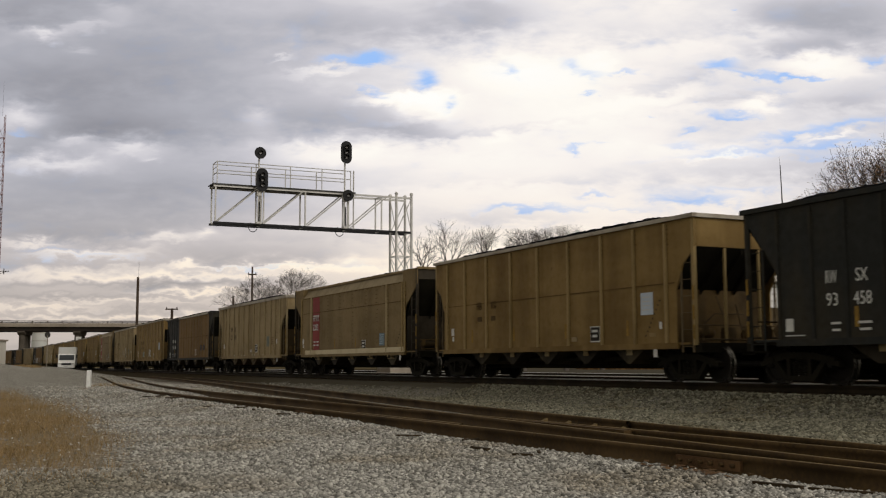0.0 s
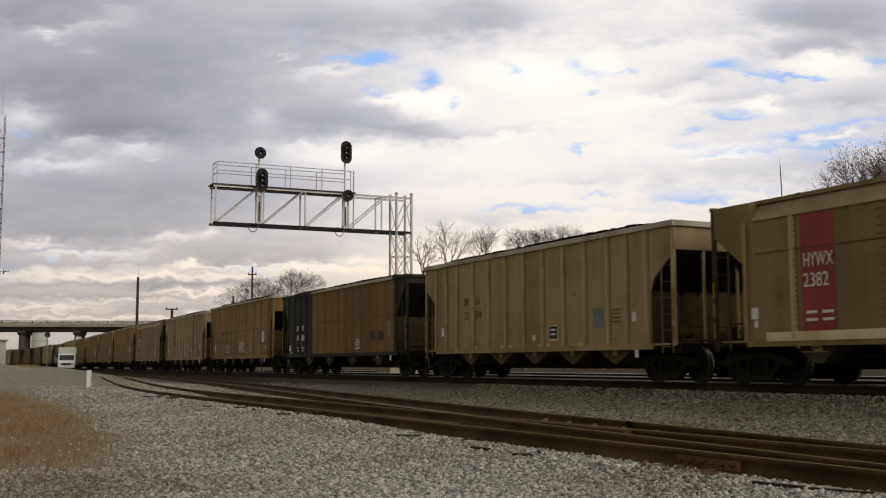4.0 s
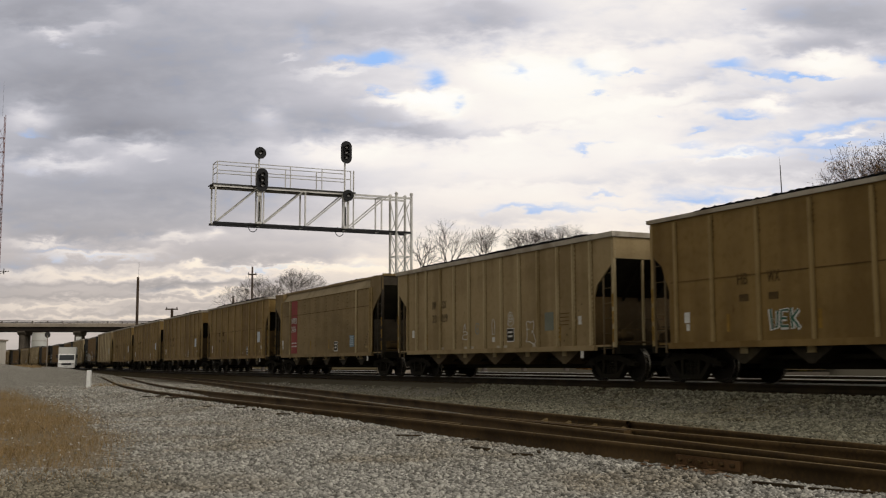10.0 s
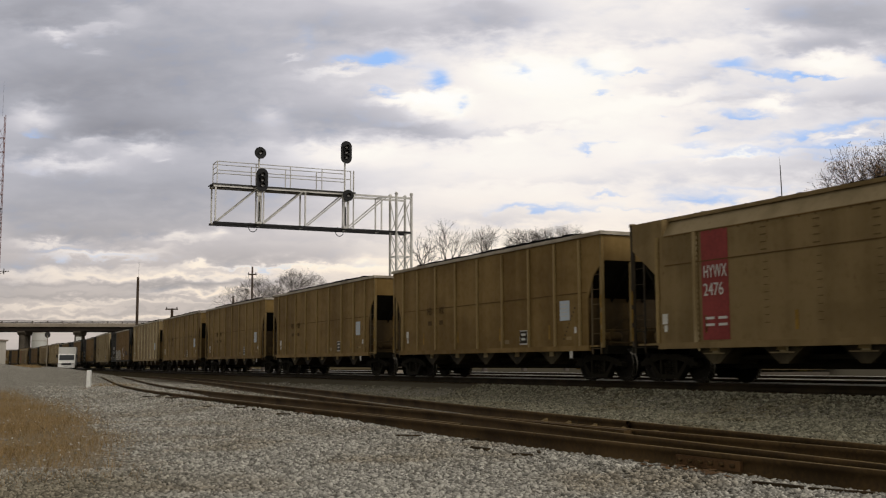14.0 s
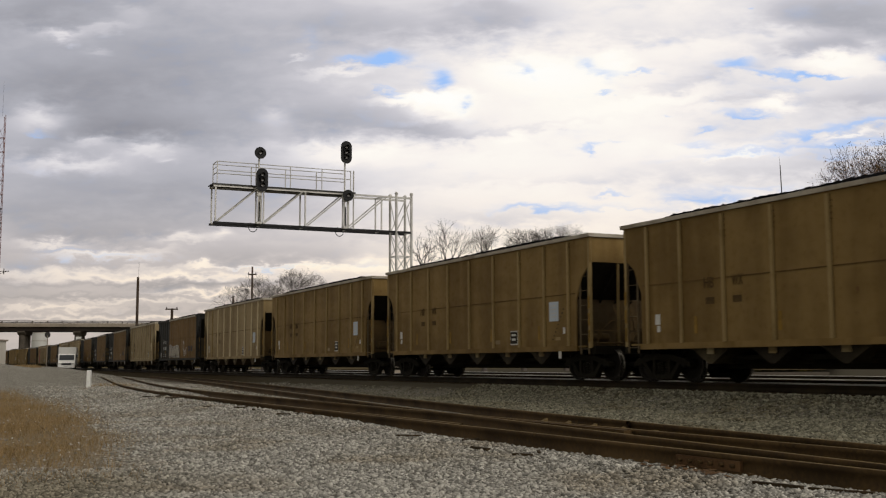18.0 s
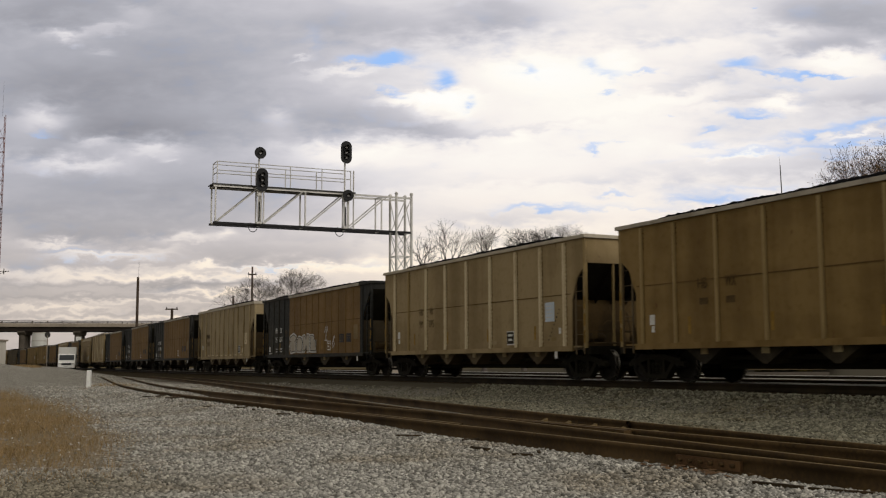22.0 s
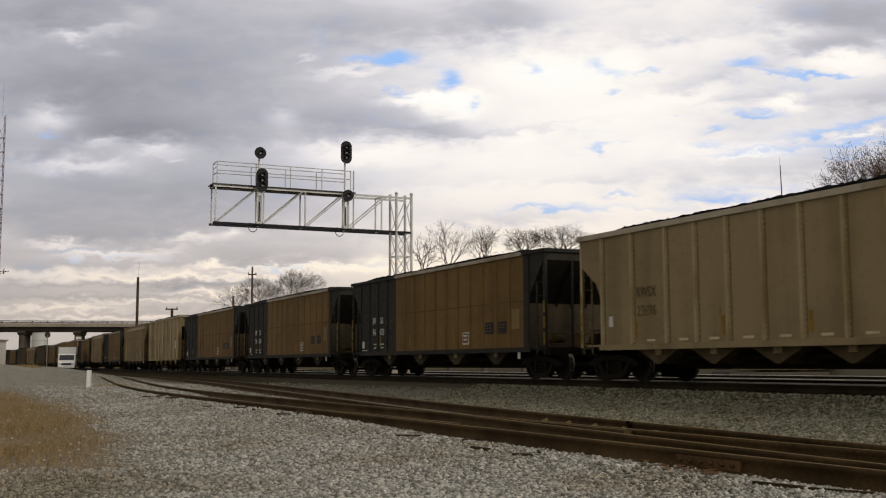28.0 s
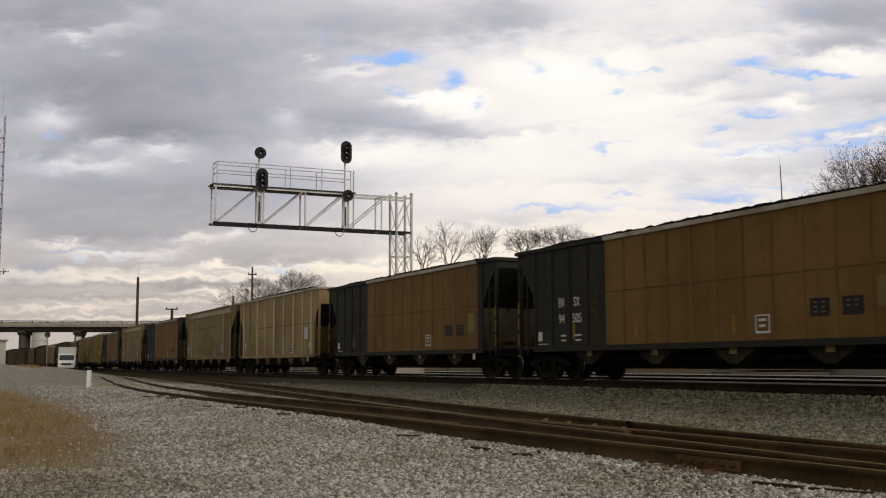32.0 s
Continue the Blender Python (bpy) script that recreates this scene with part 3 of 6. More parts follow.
# ---- ground ----
def ground_height(X, Y):
    shape = X.shape
    X, Y = X.ravel(), Y.ravel()
    step = 4
    lx, ly = LINE_X[::step], LINE_Y[::step]
    best, idx = np.full(X.shape, 1e9), np.zeros(X.shape, int)
    for k in range(len(lx)):
        d = (X - lx[k]) ** 2 + (Y - ly[k]) ** 2
        m = d < best
        best[m], idx[m] = d[m], k
    s = LINE_S[::step][idx]
    a = TH + BEND * s + BEND_FAR * np.clip(s - FAR_FROM, 0, FAR_LEN)
    d = (X - lx[idx]) * np.cos(a) + (Y - ly[idx]) * np.sin(a) - CENTRE   # across the main line, + beyond it
    along, across = -NRM[1] * X + NRM[0] * Y, NRM[0] * X + NRM[1] * Y
    base = -0.60 + 0.03 * np.sin(X * 0.9 + Y * 0.35) * np.cos(Y * 0.7)
    # the yard rises gently towards the street beyond
    base = base + 0.93 * smooth01((Y - 55) / 80.0) * smooth01((-d - 2.5) / 4.0)
    base = np.where(d > 8, -0.35, base)
    # a bank beyond the farther track carries the scrub
    base = base + 1.6 * smooth01((Y - 58.5) / 2.5) * smooth01((X - 20.8) / 1.2) * (1 - smooth01((Y - 74) / 8.0)) * (1 - smooth01((X - 60) / 8.0))
    # a low mound of spoil by the street
    base = base + 1.1 * smooth01((-X - 38.0) / 5.0) * np.exp(-(((Y - 96) / 10.0) ** 2))
    # yard tracks lie in low ballast
    for rows in (SIDING, CROSS):
        side = across - bent(rows, along)
        off = np.abs(side)
        w = 1 - smooth01((off - 1.2) / 1.1)
        ok = (along > -45) & (along < rows[-1][0])
        base = np.where(ok, np.maximum(base, base * (1 - w) + w * (YARD_RAIL_Z - 0.172)), base)
        if rows is CROSS:
            continue
        bed = smooth01((along - BURIED) / 3.0) * (1 - smooth01((off - 1.5) / 0.9)) * smooth01((rows[-1][0] - along) / 4.0)
        base = np.where(ok, np.maximum(base, base * (1 - bed) + bed * (YARD_RAIL_Z - 0.105)), base)
        bed = smooth01((along - 13) / 6.0) * (1 - smooth01((-side - 1.0) / 1.1)) * (side < -0.6)
        base = np.where(ok, np.maximum(base, base * (1 - bed) + bed * (YARD_RAIL_Z - 0.10)), base)
    # the double main line on its bank of ballast
    top = -0.21
    bank = np.where(d < 0, top - np.maximum(-d - 1.75, 0) * 0.30, top - np.maximum(d - 6.6, 0) * 0.4)
    z = np.where(np.abs(s) < 296, np.maximum(base, bank), base)
    return z.reshape(shape)


def axis_steps(lo, hi, fine_lo, fine_hi, step, ratio):
    mid = list(np.arange(fine_lo, fine_hi + step / 2, step))
    out, d, x = [], step, fine_hi
    while x < hi:
        d *= ratio
        x += d
        out.append(min(x, hi))
    back, d, x = [], step, fine_lo
    while x > lo:
        d *= ratio
        x -= d
        back.append(max(x, lo))
    return np.array(back[::-1] + mid + out)


GX = axis_steps(-4200, 4200, -34, 26, 0.35, 1.08)
GY = axis_steps(-600, 4300, 4, 62, 0.35, 1.07)
gx, gy = np.meshgrid(GX, GY)
gz = ground_height(gx, gy)
gi = (np.arange(len(GY) - 1)[:, None] * len(GX) + np.arange(len(GX) - 1)[None, :]).ravel()
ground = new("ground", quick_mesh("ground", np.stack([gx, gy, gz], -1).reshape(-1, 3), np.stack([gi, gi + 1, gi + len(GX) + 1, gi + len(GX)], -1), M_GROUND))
ground.data.shade_smooth()
tagged(ground, "pale grey crushed-stone yard with brown soil edges", "ground", kind="structure")


def height_at(x, y):
    return float(ground_height(np.array([[x]]), np.array([[y]]))[0, 0])


def scatter_stones(name, label, count, area, size, seed, mat):
    """Loose chips, each a squashed, turned six-cornered lump, thrown over an area of the ground."""
    rng = np.random.default_rng(seed)
    X, Y, S = area(rng, count)
    Z = ground_height(X, Y)
    k = len(X)
    s = size * (0.5 + rng.random(k) ** 1.6 * 1.1) * S
    octa = np.array([[1, 0, 0], [-1, 0, 0], [0, 1, 0], [0, -1, 0], [0, 0, 1], [0, 0, -1]], float)
    v = octa[None] * (1 + 0.45 * (rng.random((k, 6, 1)) - 0.5)) + 0.28 * (rng.random((k, 6, 3)) - 0.5)
    v = v * (s[:, None, None] * (0.55 + 0.6 * rng.random((k, 1, 3))) * np.array([1, 1, 0.62]))
    a, t = rng.random(k) * 6.283, (rng.random(k) - 0.5) * 1.6
    c, d = np.cos(t)[:, None], np.sin(t)[:, None]
    v = np.stack([v[..., 0], v[..., 1] * c - v[..., 2] * d, v[..., 1] * d + v[..., 2] * c], -1)
    c, d = np.cos(a)[:, None], np.sin(a)[:, None]
    v = np.stack([v[..., 0] * c - v[..., 1] * d, v[..., 0] * d + v[..., 1] * c, v[..., 2]], -1)
    v += np.stack([X, Y, Z + s * 0.15], -1)[:, None]
    tri = np.array([[0, 2, 4], [2, 1, 4], [1, 3, 4], [3, 0, 4], [2, 0, 5], [1, 2, 5], [3, 1, 5], [0, 3, 5]])
    f = (tri[None] + 6 * np.arange(k)[:, None, None]).reshape(-1, 3)
    ob = new(name, quick_mesh(name, v.reshape(-1, 3), f, mat))
    return tagged(ob, label, "gravel", kind="stuff")


def fan(y0, y1, lo, hi, power):
    """Places that thin out with distance, between two sight slopes."""
    def area(rng, count):
        Y = y0 + (y1 - y0) * rng.random(count) ** power
        X = Y * (lo + (hi - lo) * rng.random(count))
        across = NRM[0] * X + NRM[1] * Y
        along = -NRM[1] * X + NRM[0] * Y
        keep = np.ones(count, bool)
        for rows in (SIDING, CROSS):
            off = np.abs(across - bent(rows, along))
            keep &= (off > 0.86) | ((along > BURIED) & (off < 0.66) & (rows is SIDING))
        keep &= across < 16.6
        soil = X + (0.295 + 0.0018 * Y) * Y + 3.0 * np.clip(11.6 - Y, 0, 2) + 0.35 * np.sin(X * 2.1 + Y)
        keep &= rng.random(count) < np.clip((soil + 0.3) / 1.3, 0.03, 1)
        X, Y = X[keep], Y[keep]
        return X, Y, np.ones(len(X)) * (0.85 + 0.012 * Y)
    return area


scatter_stones("loose_gravel", "pale grey crushed stone chips of the gravel yard", 170000, fan(7.4, 56, -0.46, 0.47, 1.6), 0.027, 5, M_STONE)


def ballast_strip(rng, count):
    """The stones between the siding and the main line."""
    along, across = -14 + 46 * rng.random(count), 8.5 + 8.8 * rng.random(count)
    keep = np.ones(count, bool)
    for rows in (SIDING, CROSS):
        keep &= np.abs(across - bent(rows, along)) > 0.86
    keep &= (across > bent(SIDING, along) + 0.86)
    X, Y = -NRM[1] * along + NRM[0] * across, NRM[0] * along + NRM[1] * across
    keep &= (Y > 8) & (np.abs(X) < 0.5 * Y)
    return X[keep], Y[keep], np.ones(int(keep.sum())) * 1.15


scatter_stones("track_ballast", "dusty grey ballast stones between the tracks", 98000, ballast_strip, 0.040, 9, M_STONE)


# ---- tracks ----
RAIL = [(-0.07, 0), (0.07, 0), (0.07, 0.012), (0.012, 0.03), (0.009, 0.12), (0.036, 0.135), (0.036, 0.17), (0.026, 0.178), (-0.026, 0.178), (-0.036, 0.17), (-0.036, 0.135), (-0.009, 0.12), (-0.012, 0.03), (-0.07, 0.012)]


def rail_mesh(name, path, head, bright=(7,)):
    """A rail rolled along a row of (x, y, z of the head)."""
    p = np.array(path, float)
    d = np.gradient(p[:, :2], axis=0)
    d /= np.linalg.norm(d, axis=1)[:, None]
    nr = np.stack([d[:, 1], -d[:, 0]], -1)
    k, prof = len(RAIL), np.array(RAIL)
    v = np.empty((len(p), k, 3))
    v[..., :2] = p[:, None, :2] + nr[:, None] * prof[None, :, :1]
    v[..., 2] = p[:, None, 2] + prof[None, :, 1] - 0.178
    i = (np.arange(len(p) - 1)[:, None] * k)
    a, b = np.arange(k)[None], (np.arange(k)[None] + 1) % k
    f = np.stack([i + a, i + b, i + k + b, i + k + a], -1).reshape(-1, 4)
    me = quick_mesh(name, v.reshape(-1, 3), f, M_MAIN_RAIL if head is M_RAIL_HEAD else M_RUST_RAIL)
    me.materials.append(head)
    slot = np.tile(np.array([int(i in bright) for i in range(k)], np.int32), len(p) - 1)
    me.polygons.foreach_set("material_index", slot)
    return me


def tie_mesh():
    s = Shape()
    s.prism([(-1.3, -0.10), (1.3, -0.10), (1.3, 0.055), (1.28, 0.07), (-1.28, 0.07), (-1.3, 0.055)], "y", -0.115, 0.115)
    return s.mesh("tie", M_TIE)


TIE = tie_mesh()


def lay_track(name, label, centre, s0, s1, step, rail_z, head, singles=None, tie_gap=0.55):
    """Two rails on ties; centre(s) gives (x, y, heading normal angle). The ties in singles=(from, to) are parts, the rest one joined part."""
    tr = thing(name, label, "railway track")
    tagged(tr, kind="structure")
    ss = np.arange(s0, s1 + step / 2, step)
    for side in (-GAUGE_HALF, GAUGE_HALF):
        path = []
        for s in ss:
            x, y, a = centre(s)
            path.append((x + side * math.cos(a), y + side * math.sin(a), rail_z))
        part("rail", rail_mesh("rail", path, head, (7,) if head is M_DULL_HEAD else (7, 8, 9) if side > 0 else (5, 6, 7)), tr)
    rest = Shape()
    rng = random.Random(len(name))
    for s in np.arange(s0, s1, tie_gap):
        x, y, a = centre(s)
        m = pose(x, y, rail_z - 0.178 - 0.076 + rng.uniform(-0.008, 0.004), 0, 0, math.degrees(a) + rng.uniform(-1, 1))
        if singles and singles[0] < s < singles[1]:
            part("tie", TIE, tr, at=m)
        else:
            rest.box(m @ Vector((0, 0, -0.015)), (2.6, 0.23, 0.17), m=m.to_3x3().to_4x4())
    tagged(part("far_ties", rest.mesh("far_ties", M_TIE), tr), kind="stuff")
    return tr


def main_centre(off):
    return lambda s: line_at(s, off)


def yard_centre(rows):
    def c(s):
        b0, b1 = float(bent(rows, s - 0.5)), float(bent(rows, s + 0.5))
        x, y = yard(s, float(bent(rows, s)))
        return x, y, TH - math.atan(b1 - b0)
    return c


main_track = lay_track("main_track", "main line track with polished rails on dark ties", main_centre(CENTRE), -60, 330, 2.0, 0.0, M_RAIL_HEAD, (-14, 60))
second_track = lay_track("second_track", "second main track behind the train on dark ties", main_centre(CENTRE + 5.0), -60, 330, 2.0, 0.0, M_RAIL_HEAD)
third_track = lay_track("third_track", "farther track behind the train on dark ties", main_centre(CENTRE + 19.5), -30, 200, 2.0, -0.12, M_RAIL_HEAD)
siding = lay_track("siding", "rusty siding track curving in to the main line", yard_centre(SIDING), -12, 108, 0.8, YARD_RAIL_Z, M_DULL_HEAD, (-6, 70))
crossover = lay_track("crossover", "rusty crossover track leaving the siding at a turnout", yard_centre(CROSS), 3.0, 84, 0.8, YARD_RAIL_Z, M_DULL_HEAD, (30, 70))


# ---- turnout hardware ----
def turnout_fittings():
    """Joint bars, guard rails, frog and gauge plates of the turnout."""
    def along_rail(rows, s, side):
        x, y, a = yard_centre(rows)(s)
        return x + side * math.cos(a), y + side * math.sin(a), math.degrees(a)

    bar = Shape().prism([(-0.46, 0.028), (0.46, 0.028), (0.46, 0.125), (-0.46, 0.125)], "y", -0.045, -0.012)
    for k in range(6):
        bar.lathe([(-0.085, 0.0), (-0.085, 0.018), (-0.075, 0.022), (-0.045, 0.022)], (-0.375 + 0.15 * k, 0, 0.077), "y", 6, 1)
    bar_me = bar.mesh("joint_bar", M_JOINT, M_RUST_RAIL)
    for s in (8.14, 20.0, 31.8, 43.6):
        x, y, d = along_rail(SIDING, s, -GAUGE_HALF)
        part("joint_bar", bar_me, siding, "orange-rusted joint bar with bolts", pose(x, y, YARD_RAIL_Z - 0.178, 0, 0, d - 90))
    for rows, side, s0, s1, track in ((SIDING, -GAUGE_HALF + 0.09, 13.5, 17.5, siding), (CROSS, GAUGE_HALF - 0.09, 13.0, 17.0, crossover)):
        path = []
        for s in np.linspace(s0, s1, 9):
            x, y, d = along_rail(rows, s, side)
            path.append((x, y, YARD_RAIL_Z + 0.01))
        part("guard_rail", rail_mesh("guard_rail", path, M_DULL_HEAD), track, "short guard rail")
    frog = Shape()
    x, y, d = along_rail(SIDING, 13.0, GAUGE_HALF)
    frog.prism([(-1.6, -0.16), (1.3, -0.09), (1.6, 0.0), (1.3, 0.09), (-1.6, 0.16)], "z", -0.16, -0.01)
    part("frog", frog.mesh("frog", M_RUST_RAIL), crossover, "cast frog of the turnout", pose(x, y, YARD_RAIL_Z, 0, 0, d + 90))
    brace = Shape().box((0, 0, 0.01), (0.62, 0.16, 0.02)).prism([(0.10, 0.02), (0.30, 0.02), (0.10, 0.13)], "y", -0.05, 0.05)
    brace_me = brace.mesh("rail_brace", M_DULL_HEAD)
    for k in range(7):
        x, y, d = along_rail(CROSS, 10.0 + 0.85 * k, GAUGE_HALF - 0.3)
        part("rail_brace", brace_me, crossover, at=pose(x, y, YARD_RAIL_Z - 0.172, 0, 0, d + 180))
    rod = Shape()
    for s in (4.6, 5.3):
        a, b = along_rail(SIDING, s, -1.0), along_rail(SIDING, s, 1.3)
        rod.bar((a[0], a[1], YARD_RAIL_Z - 0.14), (b[0], b[1], YARD_RAIL_Z - 0.14), 0.025)
    part("switch_rod", rod.mesh("switch_rod", M_RUST_RAIL), crossover)


turnout_fittings()


# ---- freight cars ----
SPEED, GAIN, MIDDLE = 8.075, 0.00438, 16.0
FLOOR_Z, TOP_Z, HALF_W = 0.95, 4.05, 1.53
WHEEL_R = 0.457


def wheelset_mesh():
    s = Shape()
    tread = [(0.70, 0.0), (0.70, 0.10), (0.72, 0.36), (0.70, 0.40), (0.68, WHEEL_R + 0.025), (0.715, WHEEL_R + 0.022)]
    for g in (-1, 1):
        s.lathe([(g * t, r) for t, r in tread], (0, 0, 0), "y", 28)
        s.lathe([(g * 0.715, WHEEL_R + 0.022), (g * 0.73, WHEEL_R), (g * 0.835, WHEEL_R - 0.006), (g * 0.838, WHEEL_R - 0.012)], (0, 0, 0), "y", 28, 1)
        s.lathe([(g * 0.838, WHEEL_R - 0.012), (g * 0.835, 0.385), (g * 0.78, 0.35), (g * 0.79, 0.14), (g * 0.84, 0.12), (g * 0.85, 0.0)], (0, 0, 0), "y", 28)
        s.lathe([(g * 0.85, 0.085), (g * 1.09, 0.085), (g * 1.10, 0.07), (g * 1.105, 0.0)], (0, 0, 0), "y", 14)
        for k in range(3):
            a = 2 * math.pi * k / 3
            s.box((0.045 * math.cos(a), g * 1.11, 0.045 * math.sin(a)), (0.022, 0.02, 0.022))
    s.bar((0, -0.8, 0), (0, 0.8, 0), 0.085, sides=10)
    return s.mesh("wheelset", M_WHEEL, M_BRIGHT, smooth=True)


def side_frame_mesh():
    """Cast frame of a freight bogie: bowed top bar, sloped lower bar, window for the springs."""
    s = Shape()
    y0, y1 = -0.09, 0.09
    s.prism([(-1.16, 0.50), (-0.86, 0.62), (-0.40, 0.72), (0.40, 0.72), (0.86, 0.62), (1.16, 0.50), (1.16, 0.40), (0.80, 0.47), (0.36, 0.58), (-0.36, 0.58), (-0.80, 0.47), (-1.16, 0.40)], "y", y0, y1)
    s.prism([(-0.80, 0.50), (-0.66, 0.52), (-0.36, 0.20), (0.36, 0.20), (0.66, 0.52), (0.80, 0.50), (0.44, 0.09), (-0.44, 0.09)], "y", y0, y1)
    for g in (-1, 1):
        s.box((g * 0.31, 0, 0.40), (0.10, 0.17, 0.40))
        s.box((g * 0.89, 0, 0.55), (0.30, 0.20, 0.12))
    for x in (-0.16, 0, 0.16):
        for k in range(5):
            s.lathe([(0, 0.05), (0.03, 0.075), (0.06, 0.05)], (x, 0, 0.20 + 0.062 * k), "z", 8)
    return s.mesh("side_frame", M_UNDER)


def bolster_mesh():
    s = Shape().prism([(-1.0, 0.52), (1.0, 0.52), (1.0, 0.62), (0.45, 0.70), (-0.45, 0.70), (-1.0, 0.62)], "x", -0.2, 0.2)
    s.lathe([(0.66, 0.0), (0.66, 0.19), (0.80, 0.19), (0.80, 0.0)], (0, 0, 0), "z", 14)
    s.box((0.55, 0, 0.30), (0.12, 1.9, 0.10)).box((-0.55, 0, 0.30), (0.12, 1.9, 0.10))
    return s.mesh("bolster", M_UNDER)


WHEELSET, SIDE_FRAME, BOLSTER = wheelset_mesh(), side_frame_mesh(), bolster_mesh()


def coupler_mesh():
    s = Shape().box((0.12, 0, 0.86), (0.75, 0.14, 0.16))
    s.prism([(0.45, -0.13), (0.62, -0.15), (0.80, -0.10), (0.82, -0.02), (0.66, 0.0), (0.68, 0.09), (0.84, 0.13), (0.80, 0.19), (0.55, 0.16), (0.45, 0.10)], "z", 0.72, 1.0)
    s.bar((0.45, 0.35, 0.80), (0.70, 0.20, 0.55), 0.03).bar((0.70, 0.20, 0.55), (0.85, 0.10, 0.60), 0.03)
    return s.mesh("coupler", M_UNDER)


COUPLER = coupler_mesh()


def hopper_sheets(car, half, roll, paint, ends, inset=1.0, ends_paint=None, black=None, seams=True, top=TOP_Z):
    """The hopper's plates: side sheets cut away at the ends, end sheets, slope sheets, bulkheads and their stiffeners.
    roll: 1 where the top of the sides leans in; black: metres of end in ends_paint at the rear and front."""
    zt, zb, t, w = top - 0.02, FLOOR_Z, 0.02, HALF_W - 0.03
    edge = ends_paint or paint
    cut = [(-half, zt), (-half, 3.36), (-half + 0.12, 3.20), (-half + 0.45, 2.95), (-half + inset - 0.18, 2.68), (-half + inset, 2.30), (-half + inset, zb)]
    ze = 3.36
    if black:                      # the black cars are cut away right from the top corner
        ze = zt - 0.30
        cut = [(-half, zt), (-half, zt - 0.16), (-half + 0.12, zt - 0.32), (-half + 0.62, 3.00), (-half + inset - 0.10, 2.62), (-half + inset, 2.30), (-half + inset, zb)]
    elif roll:
        ze = zt - 0.42
        cut = [(-half, zt), (-half, 3.56), (-half + 0.1, 3.46), (-half + inset - 0.08, 2.70), (-half + inset, 2.55), (-half + inset, zb)]
    left, right = cut, [(-x, z) for x, z in cut][::-1]
    for g in (-1, 1):
        y = g * HALF_W
        if black or roll:
            a, b = (-half + black[0], half - black[1]) if black else (-half + 1.35, half - 1.35)
            zm, out = (zt, 0.004) if black else (3.72, 0.0)
            part("rear_side_sheet", Shape().prism(left + [(a, zb), (a, zt)], "y", y - t, y + t).mesh("rear_side_sheet", edge), car)
            part("side_sheet", Shape().prism([(a, zm), (a, zb), (b, zb), (b, zm)], "y", y - t - out, y + t + out).mesh("side_sheet", paint), car)
            part("front_side_sheet", Shape().prism([(b, zt), (b, zb)] + right, "y", y - t, y + t).mesh("front_side_sheet", edge), car)
            if roll:
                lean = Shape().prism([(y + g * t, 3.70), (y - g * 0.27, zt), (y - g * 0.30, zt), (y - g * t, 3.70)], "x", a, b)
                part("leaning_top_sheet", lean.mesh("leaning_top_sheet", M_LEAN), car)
                for x in (a, b):
                    part("gusset", Shape().prism([(y, 3.66), (y, zt), (y - g * 0.32, zt)], "x", x - 0.02, x + 0.02).mesh("gusset", paint), car)
        else:
            part("side_sheet", Shape().prism(left + right, "y", y - t, y + t).mesh("side_sheet", paint), car)
        for z in (() if not seams else (2.50,) if roll == 0 else (3.69, 2.95)):
            long = 2 * half - 2 * inset - (0.1 if roll == 0 else 0.5)
            part("seam", Shape().box((0, y + g * (t + 0.006), z), (long, 0.014, 0.026)).mesh("seam", M_SEAM_AND_SHADE), car)
    for g in (-1, 1):
        x = g * half
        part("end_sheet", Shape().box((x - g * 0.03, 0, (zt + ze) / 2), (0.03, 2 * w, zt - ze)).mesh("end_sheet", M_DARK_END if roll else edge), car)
        # slope sheets and bulkheads carry the recess's shade in their dark colours
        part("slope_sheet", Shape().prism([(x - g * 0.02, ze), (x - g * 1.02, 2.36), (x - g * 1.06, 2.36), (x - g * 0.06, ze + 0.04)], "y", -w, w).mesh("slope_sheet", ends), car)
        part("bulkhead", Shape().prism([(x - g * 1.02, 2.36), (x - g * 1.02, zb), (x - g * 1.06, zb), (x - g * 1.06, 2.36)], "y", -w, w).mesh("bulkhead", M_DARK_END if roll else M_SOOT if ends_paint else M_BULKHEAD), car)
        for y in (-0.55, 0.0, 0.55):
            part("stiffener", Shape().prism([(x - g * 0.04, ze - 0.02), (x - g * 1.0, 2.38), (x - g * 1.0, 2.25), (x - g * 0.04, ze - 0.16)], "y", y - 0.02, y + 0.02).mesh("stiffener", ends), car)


def rib_mesh(wide, deep, paint, hi, lo=0.99, dashes=False):
    s = Shape().prism([(-wide / 2, 0), (-wide / 2 + 0.015, -deep), (wide / 2 - 0.015, -deep), (wide / 2, 0)], "z", lo, hi)
    for k in range(22 if dashes else 4):
        s.box((0.03 + wide / 2, -0.012, hi - 0.15 - 0.13 * k), (0.04, 0.024, 0.075 if dashes else 0.03), 0 if dashes else 1)
    # thin dark strip beside the post, drawn as its shadow
    s.box((0.068 + wide / 2 if dashes else wide / 2 + 0.008, -0.004, (lo + hi) / 2), (0.016, 0.010, hi - lo), 1)
    return s.mesh("side_post", paint, paint if paint in (M_BLACK, M_BROWN) else M_SEAM_AND_SHADE)


